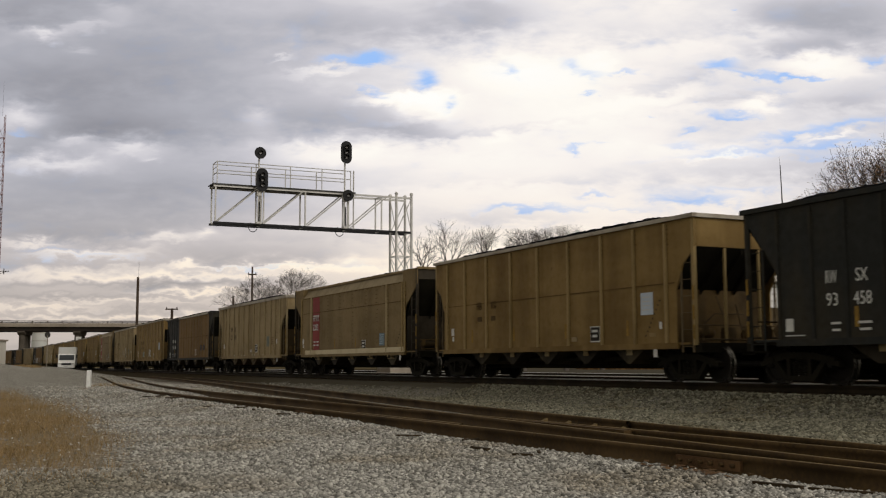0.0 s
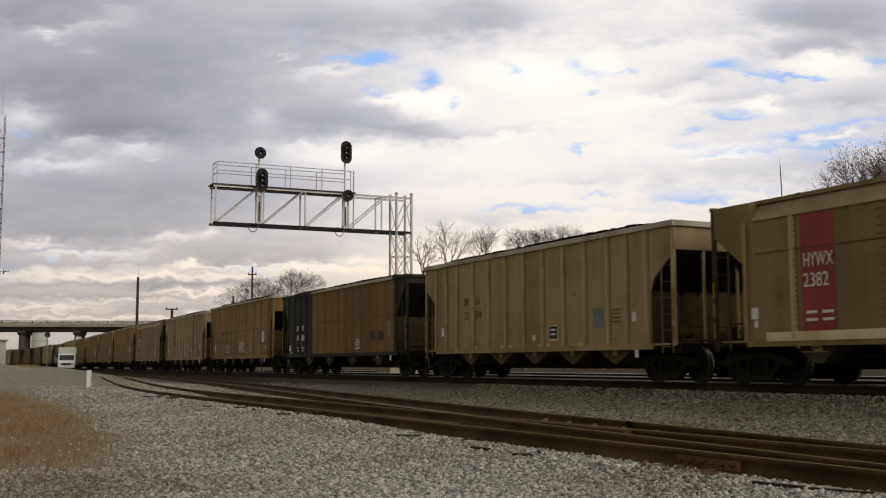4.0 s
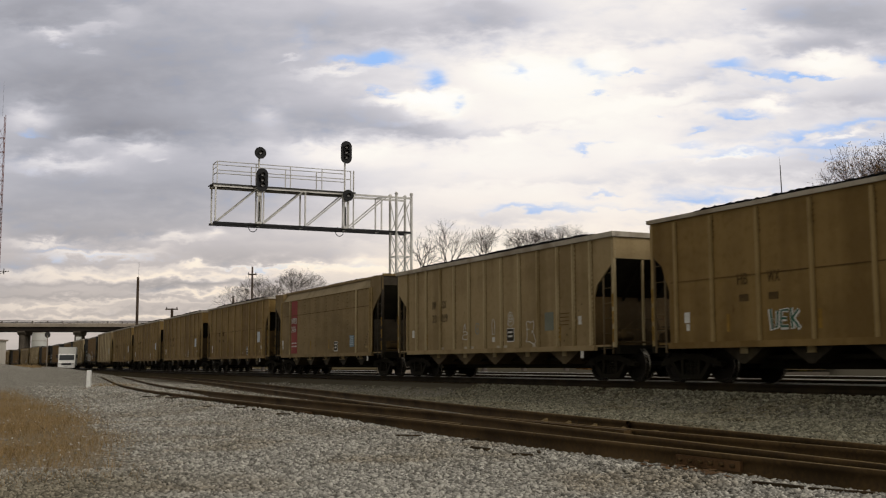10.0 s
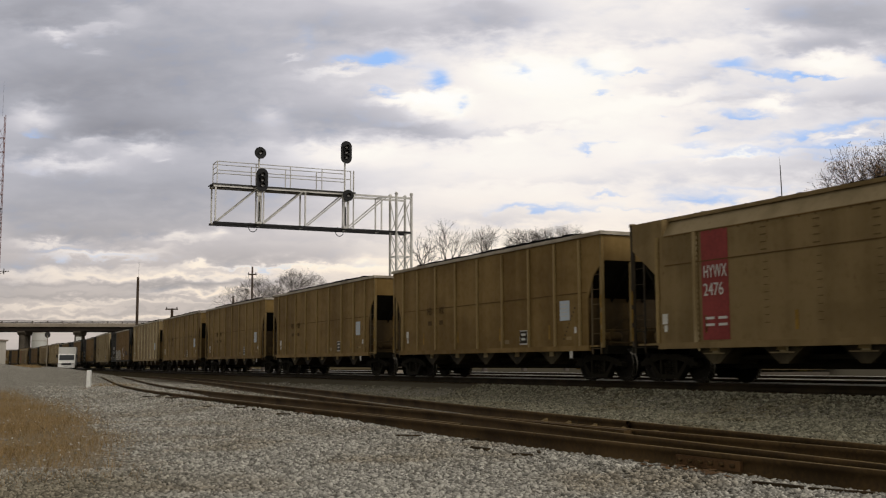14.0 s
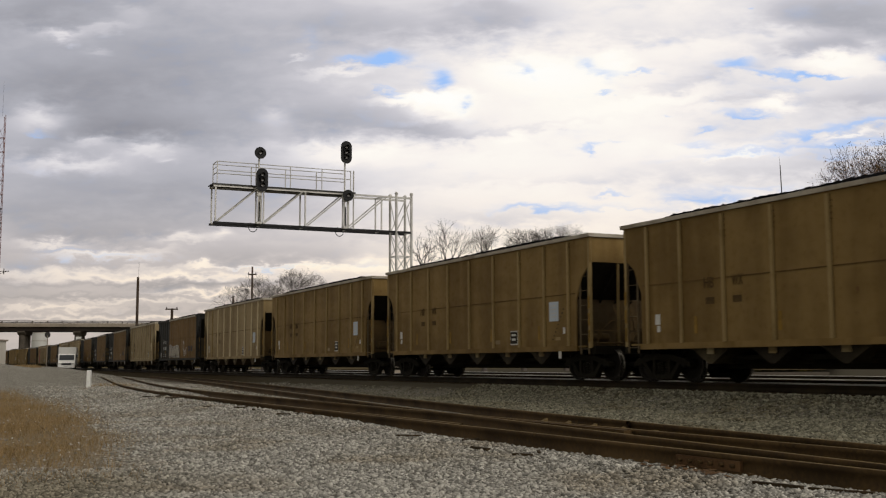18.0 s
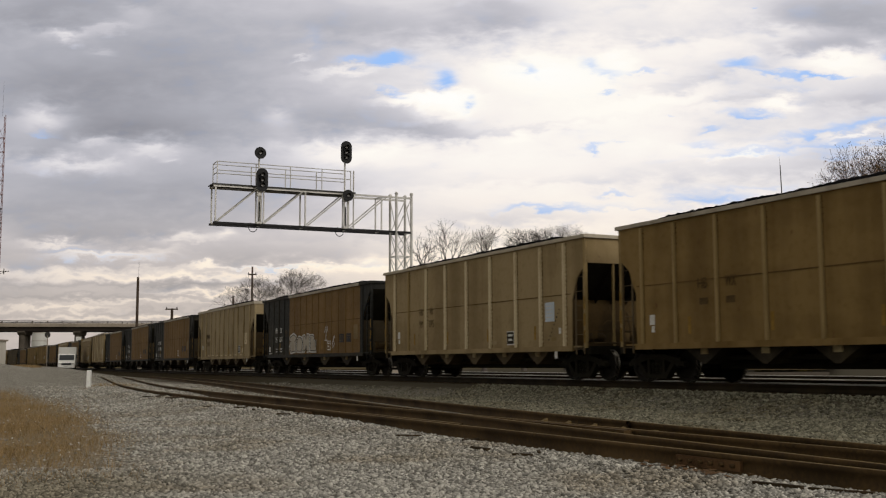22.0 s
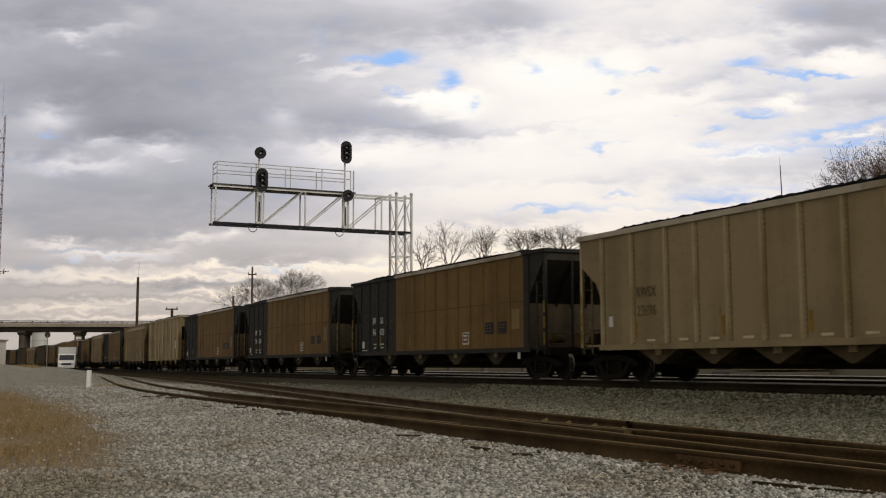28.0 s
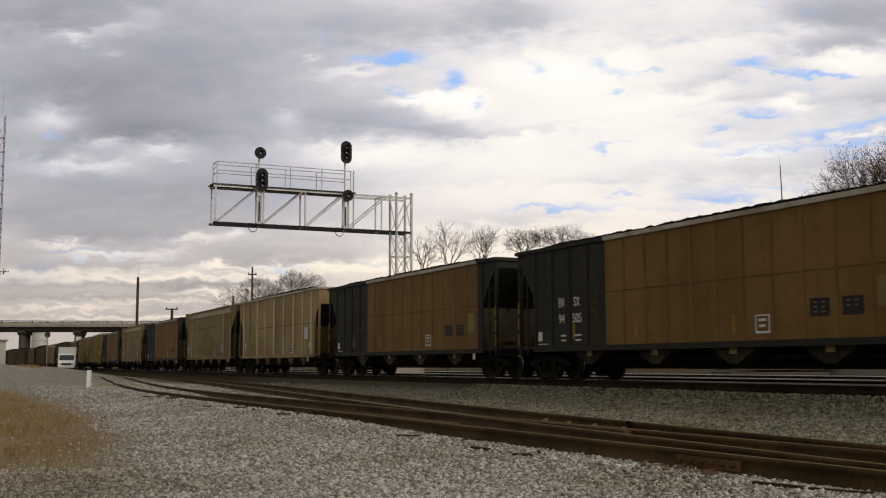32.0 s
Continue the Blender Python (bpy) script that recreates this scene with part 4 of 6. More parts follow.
def ladder_mesh(paint, lo=0.75, hi=3.9, wide=0.42, n=8):
    s = Shape()
    for x in (-wide / 2, wide / 2):
        s.box((x, 0, (lo + hi) / 2), (0.05, 0.035, hi - lo))
    for k in range(n):
        s.bar((-wide / 2, 0, lo + 0.15 + k * (hi - lo - 0.25) / (n - 1)), (wide / 2, 0, lo + 0.15 + k * (hi - lo - 0.25) / (n - 1)), 0.010, sides=5)
    return s.mesh("ladder", paint)


def chute_mesh(top, bottom, paint):
    """One discharge chute: a tapering trough with its door frame."""
    s = Shape()
    z0, z1 = 0.47, FLOOR_Z - 0.08
    for g in (-1, 1):
        y = g * 1.28
        s.prism([(-top / 2, z1), (top / 2, z1), (bottom / 2, z0), (-bottom / 2, z0)], "y", y - 0.02, y + 0.02)
    for g in (-1, 1):
        s.prism([(g * top / 2, z1), (g * bottom / 2, z0), (g * (bottom / 2 - 0.03), z0), (g * (top / 2 - 0.03), z1)], "y", -1.26, 1.26)
    for y in (-1.315, 1.315):
        # the pale slot 1 patch is the chute's highlight, put on as colour
        s.box((0, y, z1 - 0.03), (0.9 * top, 0.03, 0.05), 0).box((0.05, y - 0.012, z1 - 0.09), (0.24, 0.03, 0.15), 1)
    return s.mesh("chute", paint, M_WORN_RIB)


def coal_mesh(half, top, wide):
    nx, ny = 150, 27
    v, rng = np.zeros((nx, ny, 3)), np.random.default_rng(int(half * 10))
    xs, ys = np.linspace(-half + 0.05, half - 0.05, nx), np.linspace(-wide, wide, ny)
    v[..., 0], v[..., 1] = xs[:, None], ys[None]
    edge = np.minimum(np.clip((half - np.abs(xs)) / 1.8, 0, 1)[:, None], np.clip((wide - np.abs(ys)) / 0.16, 0, 1)[None])
    hump = 0.95 + 0.10 * np.exp(-((xs - 2.0) / 3.0) ** 2)[:, None] + 0.02 * np.sin(xs * 2.3 + half)[:, None]
    v[..., 2] = top - 0.12 + 0.25 * edge * hump + 0.06 * rng.random((nx, ny))
    i = (np.arange(nx - 1)[:, None] * ny + np.arange(ny - 1)[None]).ravel()
    return quick_mesh("coal_load", v.reshape(-1, 3), np.stack([i, i + ny, i + ny + 1, i + 1], -1), M_COAL)


def sill_mesh(half, inset, paint):
    s = Shape()
    s.box((0, 0, FLOOR_Z - 0.03), (2 * half - 2 * inset + 0.1, 0.10, 0.15))
    s.box((0, 0.02, FLOOR_Z + 0.02), (2 * half - 0.5, 0.05, 0.05))
    return s.mesh("side_sill", paint)


def end_deck_mesh():
    """Deck over the bogie with draft sill, air reservoir, valves, brake rods and pipes."""
    s = Shape().box((0, 0, 0.93), (1.35, 2.9, 0.10)).box((0.55, 0, 0.86), (0.22, 2.95, 0.22))
    s.box((-0.1, 0, 0.80), (1.5, 0.4, 0.24))
    s.lathe([(-0.38, 0.0), (-0.36, 0.12), (-0.30, 0.17), (0.30, 0.17), (0.36, 0.12), (0.38, 0.0)], (0.05, 0.75, 1.20), "y", 14, 1)
    s.lathe([(-0.30, 0.0), (-0.28, 0.09), (-0.22, 0.13), (0.22, 0.13), (0.28, 0.09), (0.30, 0.0)], (0.0, -0.85, 1.24), "y", 14, 1)
    s.box((0.1, -0.15, 1.12), (0.30, 0.26, 0.30), 1).box((0.1, -0.15, 1.32), (0.16, 0.34, 0.12), 1)
    s.bar((0.4, -1.35, 1.42), (0.4, 1.35, 1.42), 0.02, slot=1).bar((0.62, -1.4, 1.06), (0.62, 1.4, 1.06), 0.025, slot=1)
    for y in (-1.2, -0.45, 0.45, 1.2):
        s.bar((0.4, y, 0.95), (0.4, y, 1.42), 0.018, slot=1)
    s.bar((-0.35, -0.85, 1.24), (-0.35, -0.2, 1.75), 0.016, slot=1).bar((-0.35, -0.2, 1.75), (-0.35, 0.75, 1.75), 0.016, slot=1)
    s.bar((0.1, -0.15, 1.35), (-0.4, -0.1, 2.2), 0.014, slot=1).bar((0.2, 0.3, 0.98), (-0.4, 0.55, 2.0), 0.02, slot=1)
    s.box((0.66, -1.33, 1.30), (0.02, 0.16, 0.22), 1).box((0.52, 1.0, 1.18), (0.10, 0.22, 0.30), 1)
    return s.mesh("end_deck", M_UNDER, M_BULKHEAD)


def brake_wheel_mesh():
    s = Shape()
    s.lathe([(0.0, 0.24), (0.02, 0.265), (0.04, 0.24), (0.02, 0.215), (0.0, 0.24)], (0, 0, 0), "x", 18)
    for k in range(4):
        a = math.pi * k / 4
        s.box((0.02, 0, 0), (0.02, 0.46, 0.03), m=Matrix.Rotation(a, 4, "X"))
    s.box((-0.08, 0, 0.0), (0.14, 0.16, 0.26))
    return s.mesh("brake_wheel", M_UNDER)


END_DECK, BRAKE_WHEEL = end_deck_mesh(), brake_wheel_mesh()


def plate(name, parent, x, z, w, h, mat, far_side=False, out=0.0, label=""):
    """A thin plate or painted patch on the near (or far) side."""
    y = -(HALF_W + 0.026 + out) if not far_side else HALF_W + 0.026 + out
    return part(name, Shape().box((0, 0, 0), (w, 0.008, h)).mesh(name, mat), parent, label, (x, y, z))


LETTERS = {}


def lettering(text, height, mat, width=None):
    """Stencilled characters as a mesh, from the built-in font, standing in the x-z plane and read from -y."""
    key = (text, height, mat.name, width)
    if key not in LETTERS:
        cu = bpy.data.curves.new("stencil", "FONT")
        cu.body, cu.size, cu.align_x, cu.align_y, cu.extrude = text, 1.0, "CENTER", "CENTER", 0.004
        ob = new("stencil", cu)
        bpy.context.view_layer.update()
        me = bpy.data.meshes.new_from_object(ob)
        bpy.data.objects.remove(ob)
        v = np.empty(len(me.vertices) * 3, np.float32)
        me.vertices.foreach_get("co", v)
        v = v.reshape(-1, 3)
        sc = height / max(np.ptp(v[:, 1]), 1e-3)
        sx = sc if width is None else width / max(np.ptp(v[:, 0]), 1e-3)
        v = np.stack([(v[:, 0] - (v[:, 0].max() + v[:, 0].min()) / 2) * sx, -v[:, 2], (v[:, 1] - (v[:, 1].max() + v[:, 1].min()) / 2) * sc], -1)
        me.vertices.foreach_set("co", v.astype(np.float32).ravel())
        me.materials.clear()
        me.materials.append(mat)
        me.update()
        LETTERS[key] = me
    return LETTERS[key]


def letters(parent, text, x, z, height, mat, width=None, out=0.0):
    return part("lettering", lettering(text, height, mat, width), parent, at=(x, -(HALF_W + 0.032 + out), z))


def bars(parent, x, z, w, rows, mat, h=0.07, gap=0.12, out=0.013):
    """Small writing that cannot be read, as plain bars."""
    for k in range(rows):
        plate("stencil_bar", parent, x, z - k * gap, w * (1 - 0.15 * (k % 2)), h, mat, out=out)


def scrawl(parent, name, strokes, x, z, size, mat, thick=0.06, label=""):
    """Sprayed strokes, each a row of points, as flat ribbons."""
    s = Shape()
    for stroke in strokes:
        pts = [Vector((a * size, b * size)) for a, b in stroke]
        rim = []
        for i, q in enumerate(pts):
            d = (pts[min(i + 1, len(pts) - 1)] - pts[max(i - 1, 0)]).normalized()
            rim.append((q + Vector((-d.y, d.x)) * thick / 2, q - Vector((-d.y, d.x)) * thick / 2))
        k = len(rim)
        v = [(q.x, yy, q.y) for yy in (-0.003, 0.003) for pair in rim for q in pair]
        f = []
        for i in range(k - 1):
            a, c = 2 * i, 2 * k + 2 * i
            f += [(a, a + 1, a + 3, a + 2), (c, c + 2, c + 3, c + 1), (a, a + 2, c + 2, c), (a + 1, c + 1, c + 3, a + 3)]
        f += [(0, 2 * k, 2 * k + 1, 1), (2 * k - 2, 2 * k - 1, 4 * k - 1, 4 * k - 2)]
        s.add(v, f)
    return tagged(part(name, s.mesh(name, mat), parent, label, (x, -(HALF_W + 0.034), z)), kind="stuff")


def running_gear(car, half, centres):
    for g in (-1, 1):
        bogie = new("bogie")
        bogie.empty_display_size = 0.2
        bogie.parent = car
        bogie.matrix_basis = Matrix.Translation((g * centres, 0, 0))
        for y in (-1.02, 1.02):
            part("side_frame", SIDE_FRAME, bogie, at=(0, y, 0))
        part("bolster", BOLSTER, bogie)
        for x in (-0.89, 0.89):
            w = part("wheelset", WHEELSET, bogie)
            w.matrix_parent_inverse = Matrix.Translation((x, 0, WHEEL_R))
        m = pose(g * (half - 0.55), 0, 0, 0, 0, 0 if g > 0 else 180)
        part("end_deck", END_DECK, car, at=m)
        part("coupler", COUPLER, car, at=pose(g * (half + 0.05), 0, 0, 0, 0, 0 if g > 0 else 180))
    # dark backing added behind the chutes, standing in for shade between them
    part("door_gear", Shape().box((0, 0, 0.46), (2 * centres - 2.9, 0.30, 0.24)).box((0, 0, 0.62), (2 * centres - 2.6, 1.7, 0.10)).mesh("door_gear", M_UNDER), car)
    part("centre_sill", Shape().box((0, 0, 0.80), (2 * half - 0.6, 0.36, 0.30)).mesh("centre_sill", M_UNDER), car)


def hopper_car(label, half, posts, paint, rib_paint, chord_paint, chutes, rib=(0.11, 0.06), chord=0.13, ends=None, black=None, roll=0, inset=1.0, centres=None, seams=True, top=TOP_Z):
    car = thing("hopper_car", label, "freight car", "coal train")
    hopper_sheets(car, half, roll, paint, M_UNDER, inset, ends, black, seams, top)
    part("coal_load", coal_mesh(half, top - 0.06 * roll, HALF_W - 0.04 - 0.29 * roll), car, "heaped black coal")
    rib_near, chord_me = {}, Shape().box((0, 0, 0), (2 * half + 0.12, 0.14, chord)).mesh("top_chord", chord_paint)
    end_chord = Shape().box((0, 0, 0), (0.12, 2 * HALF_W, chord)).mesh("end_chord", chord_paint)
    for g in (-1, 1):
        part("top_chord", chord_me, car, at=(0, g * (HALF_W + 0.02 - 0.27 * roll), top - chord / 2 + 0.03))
        part("end_chord", end_chord, car, at=(g * half, 0, top - chord / 2 + 0.03))
        part("side_sill", sill_mesh(half, inset, ends if ends else paint), car, at=(0, g * (HALF_W + 0.0), 0))
        for x in posts:
            mt = rib_paint(x) if callable(rib_paint) else rib_paint
            if mt.name not in rib_near:
                rib_near[mt.name] = rib_mesh(rib[0], rib[1] if mt is not M_BROWN else 0.028, mt, 3.70 if roll else top - 0.12, dashes=mt in (M_PALE_RIB, M_WORN_RIB))
            part("side_post", rib_near[mt.name], car, at=pose(x - half if g < 0 else half - x, g * (HALF_W + 0.018), 0, 0, 0, 0 if g < 0 else 180))
    corner = ends if ends else M_DARK_END if roll else rib_paint if not callable(rib_paint) else M_RIB
    post = Shape().box((0, 0, (top + 0.9) / 2), (0.09, 0.09, top - 0.95)).mesh("corner_post", corner)
    slim = Shape().box((0, 0, (top + 0.9) / 2), (0.06, 0.06, top - 0.95)).mesh("end_post", corner)
    grab = Shape().box((0, 0, 1.10), (0.05, 0.096, 0.36)).box((0, 0, 1.58), (0.05, 0.096, 0.36)).box((0, 0, 2.06), (0.05, 0.096, 0.36)).mesh("yellow_grip", M_YELLOW)
    lad = ladder_mesh(ends or (M_DARK_END if roll else M_GRIME))
    for g in (-1, 1):
        for h in (-1, 1):
            part("corner_post", post, car, at=(g * (half - 0.06), h * (HALF_W - 0.02), 0))
            part("end_post", slim, car, at=(g * (half - 0.06), h * 0.55, 0))
            part("ladder", lad, car, at=(g * (half - 0.34), h * (HALF_W - 0.01), 0))
        part("grip", grab, car, "yellow painted dashes on the corner post", (g * (half - 0.06), -(HALF_W - 0.0), 0.15))
    part("brake_wheel", BRAKE_WHEEL, car, at=(-half + 0.02, 0.75, 2.75))
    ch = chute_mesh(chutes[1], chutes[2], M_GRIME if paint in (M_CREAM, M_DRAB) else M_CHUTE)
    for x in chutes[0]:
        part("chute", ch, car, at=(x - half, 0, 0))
    plate("end_tag", car, half - 1.62, 0.76, 0.16, 0.24, M_ALU, label="small pale tag plate")
    running_gear(car, half, half - 0.93 if centres is None else centres)
    return car


A_HALF, B_HALF, C_HALF, D_HALF = 7.33, 8.10, 7.55, 7.38
A_POSTS = [1.03, 2.38, 3.95, 5.58, 7.25, 8.98, 10.68, 12.2, 13.55]
D_POSTS = [1.11, 2.48, 3.92, 5.07, 6.22, 7.40, 8.57, 9.79, 10.94, 12.38, 13.71]
E_POSTS = [0.95, 1.81, 2.66, 3.86, 4.99, 6.13, 7.28, 8.43, 9.58, 10.73, 11.86, 12.73, 13.62]
B_POSTS = [1.05, 2.03, 2.97, 3.92, 5.65, 6.58, 7.51, 8.44, 9.37, 10.3, 11.23, 12.16, 13.09, 14.02, 15.2]
A_CHUTES = ([3.1, 5.2, 7.33, 9.45, 11.55], 1.45, 0.14)
B_CHUTES = ([3.6, 6.6, 9.6, 12.6], 1.7, 0.3)
C_CHUTES = ([3.0, 5.25, 7.55, 9.85, 12.1], 1.35, 0.25)
D_CHUTES = ([3.2, 5.35, 7.5, 9.65, 11.8], 1.75, 0.12)
PARK = (0, -200, 0)


def base_marks(car, half, panel, box_x=10.32, marks=(2.9, 5.75, 8.80, 11.85)):
    plate("card_holder", car, -half + 1.42, 1.60, 0.20, 0.26, M_WHITE, label="small white card holder")
    plate("card", car, -half + 1.45, 1.36, 0.12, 0.16, M_WHITE)
    plate("card", car, half - 1.38, 1.45, 0.11, 0.18, M_WHITE)
    plate("worn_patch", car, half - 1.72, 1.22, 0.26, 0.10, M_RIB)
    if panel:
        plate("data_panel", car, -half + 12.72, 2.03, 0.52, 0.58, panel, label="pale blue-white data panel")
        for k in range(4):
            plate("stencil_bar", car, -half + 12.70, 2.20 - 0.11 * k, 0.34, 0.025, M_ALU, out=0.009)
    plate("stencil_frame", car, -half + box_x, 1.30, 0.46, 0.44, M_WHITE)
    plate("stencil_field", car, -half + box_x, 1.305, 0.42, 0.38, M_DARK_STENCIL, out=0.006)
    bars(car, -half + box_x, 1.39, 0.26, 2, M_WHITE, 0.07, 0.14)
    plate("stencil_bar", car, -half + 9.25, 1.18, 0.28, 0.13, M_CREAM)
    for x in marks:
        plate("jacking_mark", car, x - half, 1.42, 0.10, 0.42, M_YELLOW, label="faded yellow paint mark")
    for k in range(9):
        plate("rivet_row", car, half - 2.0 + 0.075 * k, 1.2 + 0.11 * k, 0.04, 0.04, M_DARK_STENCIL, out=0.004)


def make_ribbed(paint, rib_paint, chord_paint, label, panel=M_PALE_BLUE):
    car = hopper_car(label, A_HALF, A_POSTS, paint, rib_paint, chord_paint, A_CHUTES, chord=0.10, inset=0.74, top=TOP_Z + 0.10)
    base_marks(car, A_HALF, panel)
    return car


def make_black():
    def rib_paint(x):
        return M_BLACK if x < 4.72 or x > 14.8 else M_BROWN
    car = hopper_car("black hopper car with brown-dusted middle panels, heaped with coal", B_HALF, B_POSTS, M_BROWN, rib_paint, M_BLACK, B_CHUTES, (0.10, 0.035), 0.11, M_BLACK, (4.80, 1.33), centres=B_HALF - 1.1, seams=False, top=TOP_Z - 0.09)
    for g in (-1, 1):
        part("chord_cap", Shape().box((0, 0, 0), (2 * B_HALF - 6.13, 0.10, 0.115)).mesh("chord_cap", M_CHORD), car, "dusty pale top edge", ((4.80 - 1.33) / 2, g * (HALF_W + 0.045), TOP_Z - 0.115))
        part("seam", Shape().box((0, 0, 0), (2 * B_HALF - 6.2, 0.012, 0.035)).mesh("seam", M_SEAM_AND_SHADE), car, at=((4.80 - 1.33) / 2, g * (HALF_W + 0.026), 2.45))
    plate("card_holder", car, -B_HALF + 1.34, 1.30, 0.22, 0.28, M_WHITE, label="small white card holder")
    plate("stencil_frame", car, -B_HALF + 10.9, 1.36, 0.46, 0.42, M_WHITE)
    plate("stencil_field", car, -B_HALF + 10.9, 1.37, 0.38, 0.34, M_BROWN, out=0.006)
    bars(car, -B_HALF + 10.9, 1.45, 0.24, 2, M_WHITE, 0.06, 0.13)
    for x in (12.62, 13.52):
        plate("stencil_field", car, x - B_HALF, 1.66, 0.54, 0.38, M_SIGNAL, out=0.012)
        for dx in (-0.11, 0.11):
            bars(car, x + dx - B_HALF, 1.76, 0.10, 3 if x < 13 else 2, M_FAINT, 0.035, 0.10, 0.02)
    plate("stencil_bar", car, -B_HALF + 1.5, 1.07, 0.55, 0.025, M_ALU)
    for x in (3.2, 6.18, 9.95):
        plate("jacking_mark", car, x - B_HALF, 1.42, 0.10, 0.42, M_YELLOW, label="faded yellow paint mark")
    scrawl(car, "emblem", [[(0.5 * math.cos(a * 0.628), 0.5 * math.sin(a * 0.628)) for a in range(11)], [(0, -0.4), (0, 0.3)], [(-0.25, 0.2), (0.25, 0.2)]], 4.30 - B_HALF, 2.08, 0.34, M_GRIME, 0.03, "round grey emblem")
    plate("patch", car, 14.4 - B_HALF, 1.9, 0.50, 0.62, M_SMOOTH, label="greyish primer patch", out=0.01)
    return car


def make_smooth(stripe, red=True):
    car = hopper_car("smooth drab-tan hopper car with a red stripe, heaped with coal" if red else "plain smooth drab-tan hopper car heaped with coal", C_HALF, [1.15, 2.62, 12.12, 13.72, 13.95], M_SMOOTH, lambda x: M_WORN_RIB if x in (2.62, 12.12) else M_RIB, M_SMOOTH, C_CHUTES, (0.12, 0.05), 0.09, roll=1, inset=1.2, top=TOP_Z + 0.12)
    base_marks(car, C_HALF, None, 9.55, (3.0, 5.95, 8.6, 12.0))
    if red:
        plate("red_stripe", car, -C_HALF + 3.35, 2.37, 0.95, 2.66, M_RED, label="faded red stripe")
    plate("faded_panel", car, -C_HALF + 11.6, 1.50, 0.55, 0.50, M_BLUE, label="faded blue notice")
    bars(car, -C_HALF + 11.6, 1.68, 0.42, 5, M_PALE_BLUE, 0.025, 0.085)
    for x in C_CHUTES[0]:
        plate("chute_strip", car, x - C_HALF, 0.72, 0.75, 0.03, M_CREAM, out=-0.20, label="pale strip on a chute")
        plate("chute_patch", car, x - C_HALF, 0.82, 0.26, 0.09, M_RIB, out=-0.20)
    for x in (5.0, 6.6, 8.2, 9.8, 11.0):
        for k in range(4):
            plate("rivet_row", car, x - C_HALF, 3.55 - 0.17 * k, 0.19, 0.03, M_RIVET, out=0.0)
        for k in range(9):
            plate("rivet_row", car, x - C_HALF + 0.05, 2.75 - 0.17 * k, 0.14, 0.02, M_RIVET, out=0.0)
    for k in range(26):
        plate("rivet", car, -C_HALF + 1.8 + 0.48 * k, 3.66, 0.06, 0.04, M_RIVET, out=0.0)
    if stripe:
        plate("white_sill_band", car, 0.35, 1.06, 12.2, 0.20, M_PALE_RIB, out=0.03, label="whitewashed lower band")
    return car


def make_pale(paint=M_CREAM, label="pale tan ribbed hopper car heaped with coal", worn=False):
    posts = E_POSTS if worn else D_POSTS
    car = hopper_car(label, D_HALF, posts, paint, M_WORN_RIB, M_CHORD if worn else M_PALE_CHORD, D_CHUTES, (0.10, 0.055), 0.14, seams=False, top=TOP_Z + 0.02)
    plate("card_holder", car, -D_HALF + 1.5, 1.62, 0.18, 0.28, M_WHITE, label="small white card holder")
    box = 9.02 if worn else 11.34
    plate("stencil_frame", car, box - D_HALF, 1.40, 0.46, 0.44, M_WHITE)
    plate("stencil_field", car, box - D_HALF, 1.405, 0.42, 0.38, M_DARK_STENCIL, out=0.006)
    bars(car, box - D_HALF, 1.49, 0.28, 2, M_ALU, 0.06, 0.13)
    if worn:
        plate("faded_panel", car, 11.37 - D_HALF, 1.75, 0.5, 0.55, M_FADED, label="faded grey-blue patch")
        plate("card", car, 13.05 - D_HALF, 1.72, 0.16, 0.24, M_ALU)
        plate("card", car, 7.88 - D_HALF, 1.28, 0.18, 0.16, M_ALU)
        bars(car, 12.25 - D_HALF, 1.95, 0.5, 4, M_SEAM_AND_SHADE, 0.025, 0.11)
        for x in (4.06, 5.87, 6.38, 8.20, 8.68, 10.47):
            plate("sill_gusset", car, x - D_HALF, 1.03, 0.18, 0.10, M_PALE_CHORD)
        marks = (2.72, 11.95)
    else:
        for k in range(1, 9):
            plate("stencil_bar", car, (posts[k] + posts[k + 1]) / 2 + 0.06 - D_HALF, 1.08, 0.34, 0.06, M_PALE_RIB)
        plate("data_panel", car, 12.82 - D_HALF, 2.02, 0.52, 0.66, M_PALE_RIB, label="cream data panel")
        bars(car, 12.82 - D_HALF, 2.26, 0.40, 5, M_RIB, 0.025, 0.11)
        plate("card", car, 12.09 - D_HALF, 1.33, 0.24, 0.24, M_PALE_RIB)
        marks = (2.62, 6.02, 8.80, 11.86)
    for x in marks:
        plate("jacking_mark", car, x - D_HALF, 1.38, 0.12, 0.46, M_YELLOW, label="faded yellow paint mark")
    for k in range(7):
        plate("rivet_row", car, 12.2 - D_HALF + 0.16 * k, 1.15 + 0.17 * k, 0.035, 0.035, M_DARK_STENCIL, out=0.004)
    return car


def key_letters(car, half, first, second, x, z, mat, big=0.30, split=0.42):
    """Two rows of characters, split by a side post."""
    for row, text in enumerate((first, second)):
        bits = text.split(" ")
        for k, bit in enumerate(bits):
            w = 0.17 * len(bit) * big / 0.30
            letters(car, bit, -half + x + (k - (len(bits) - 1) / 2) * (split + 0.42), z - row * big * 1.75, big, mat, w)


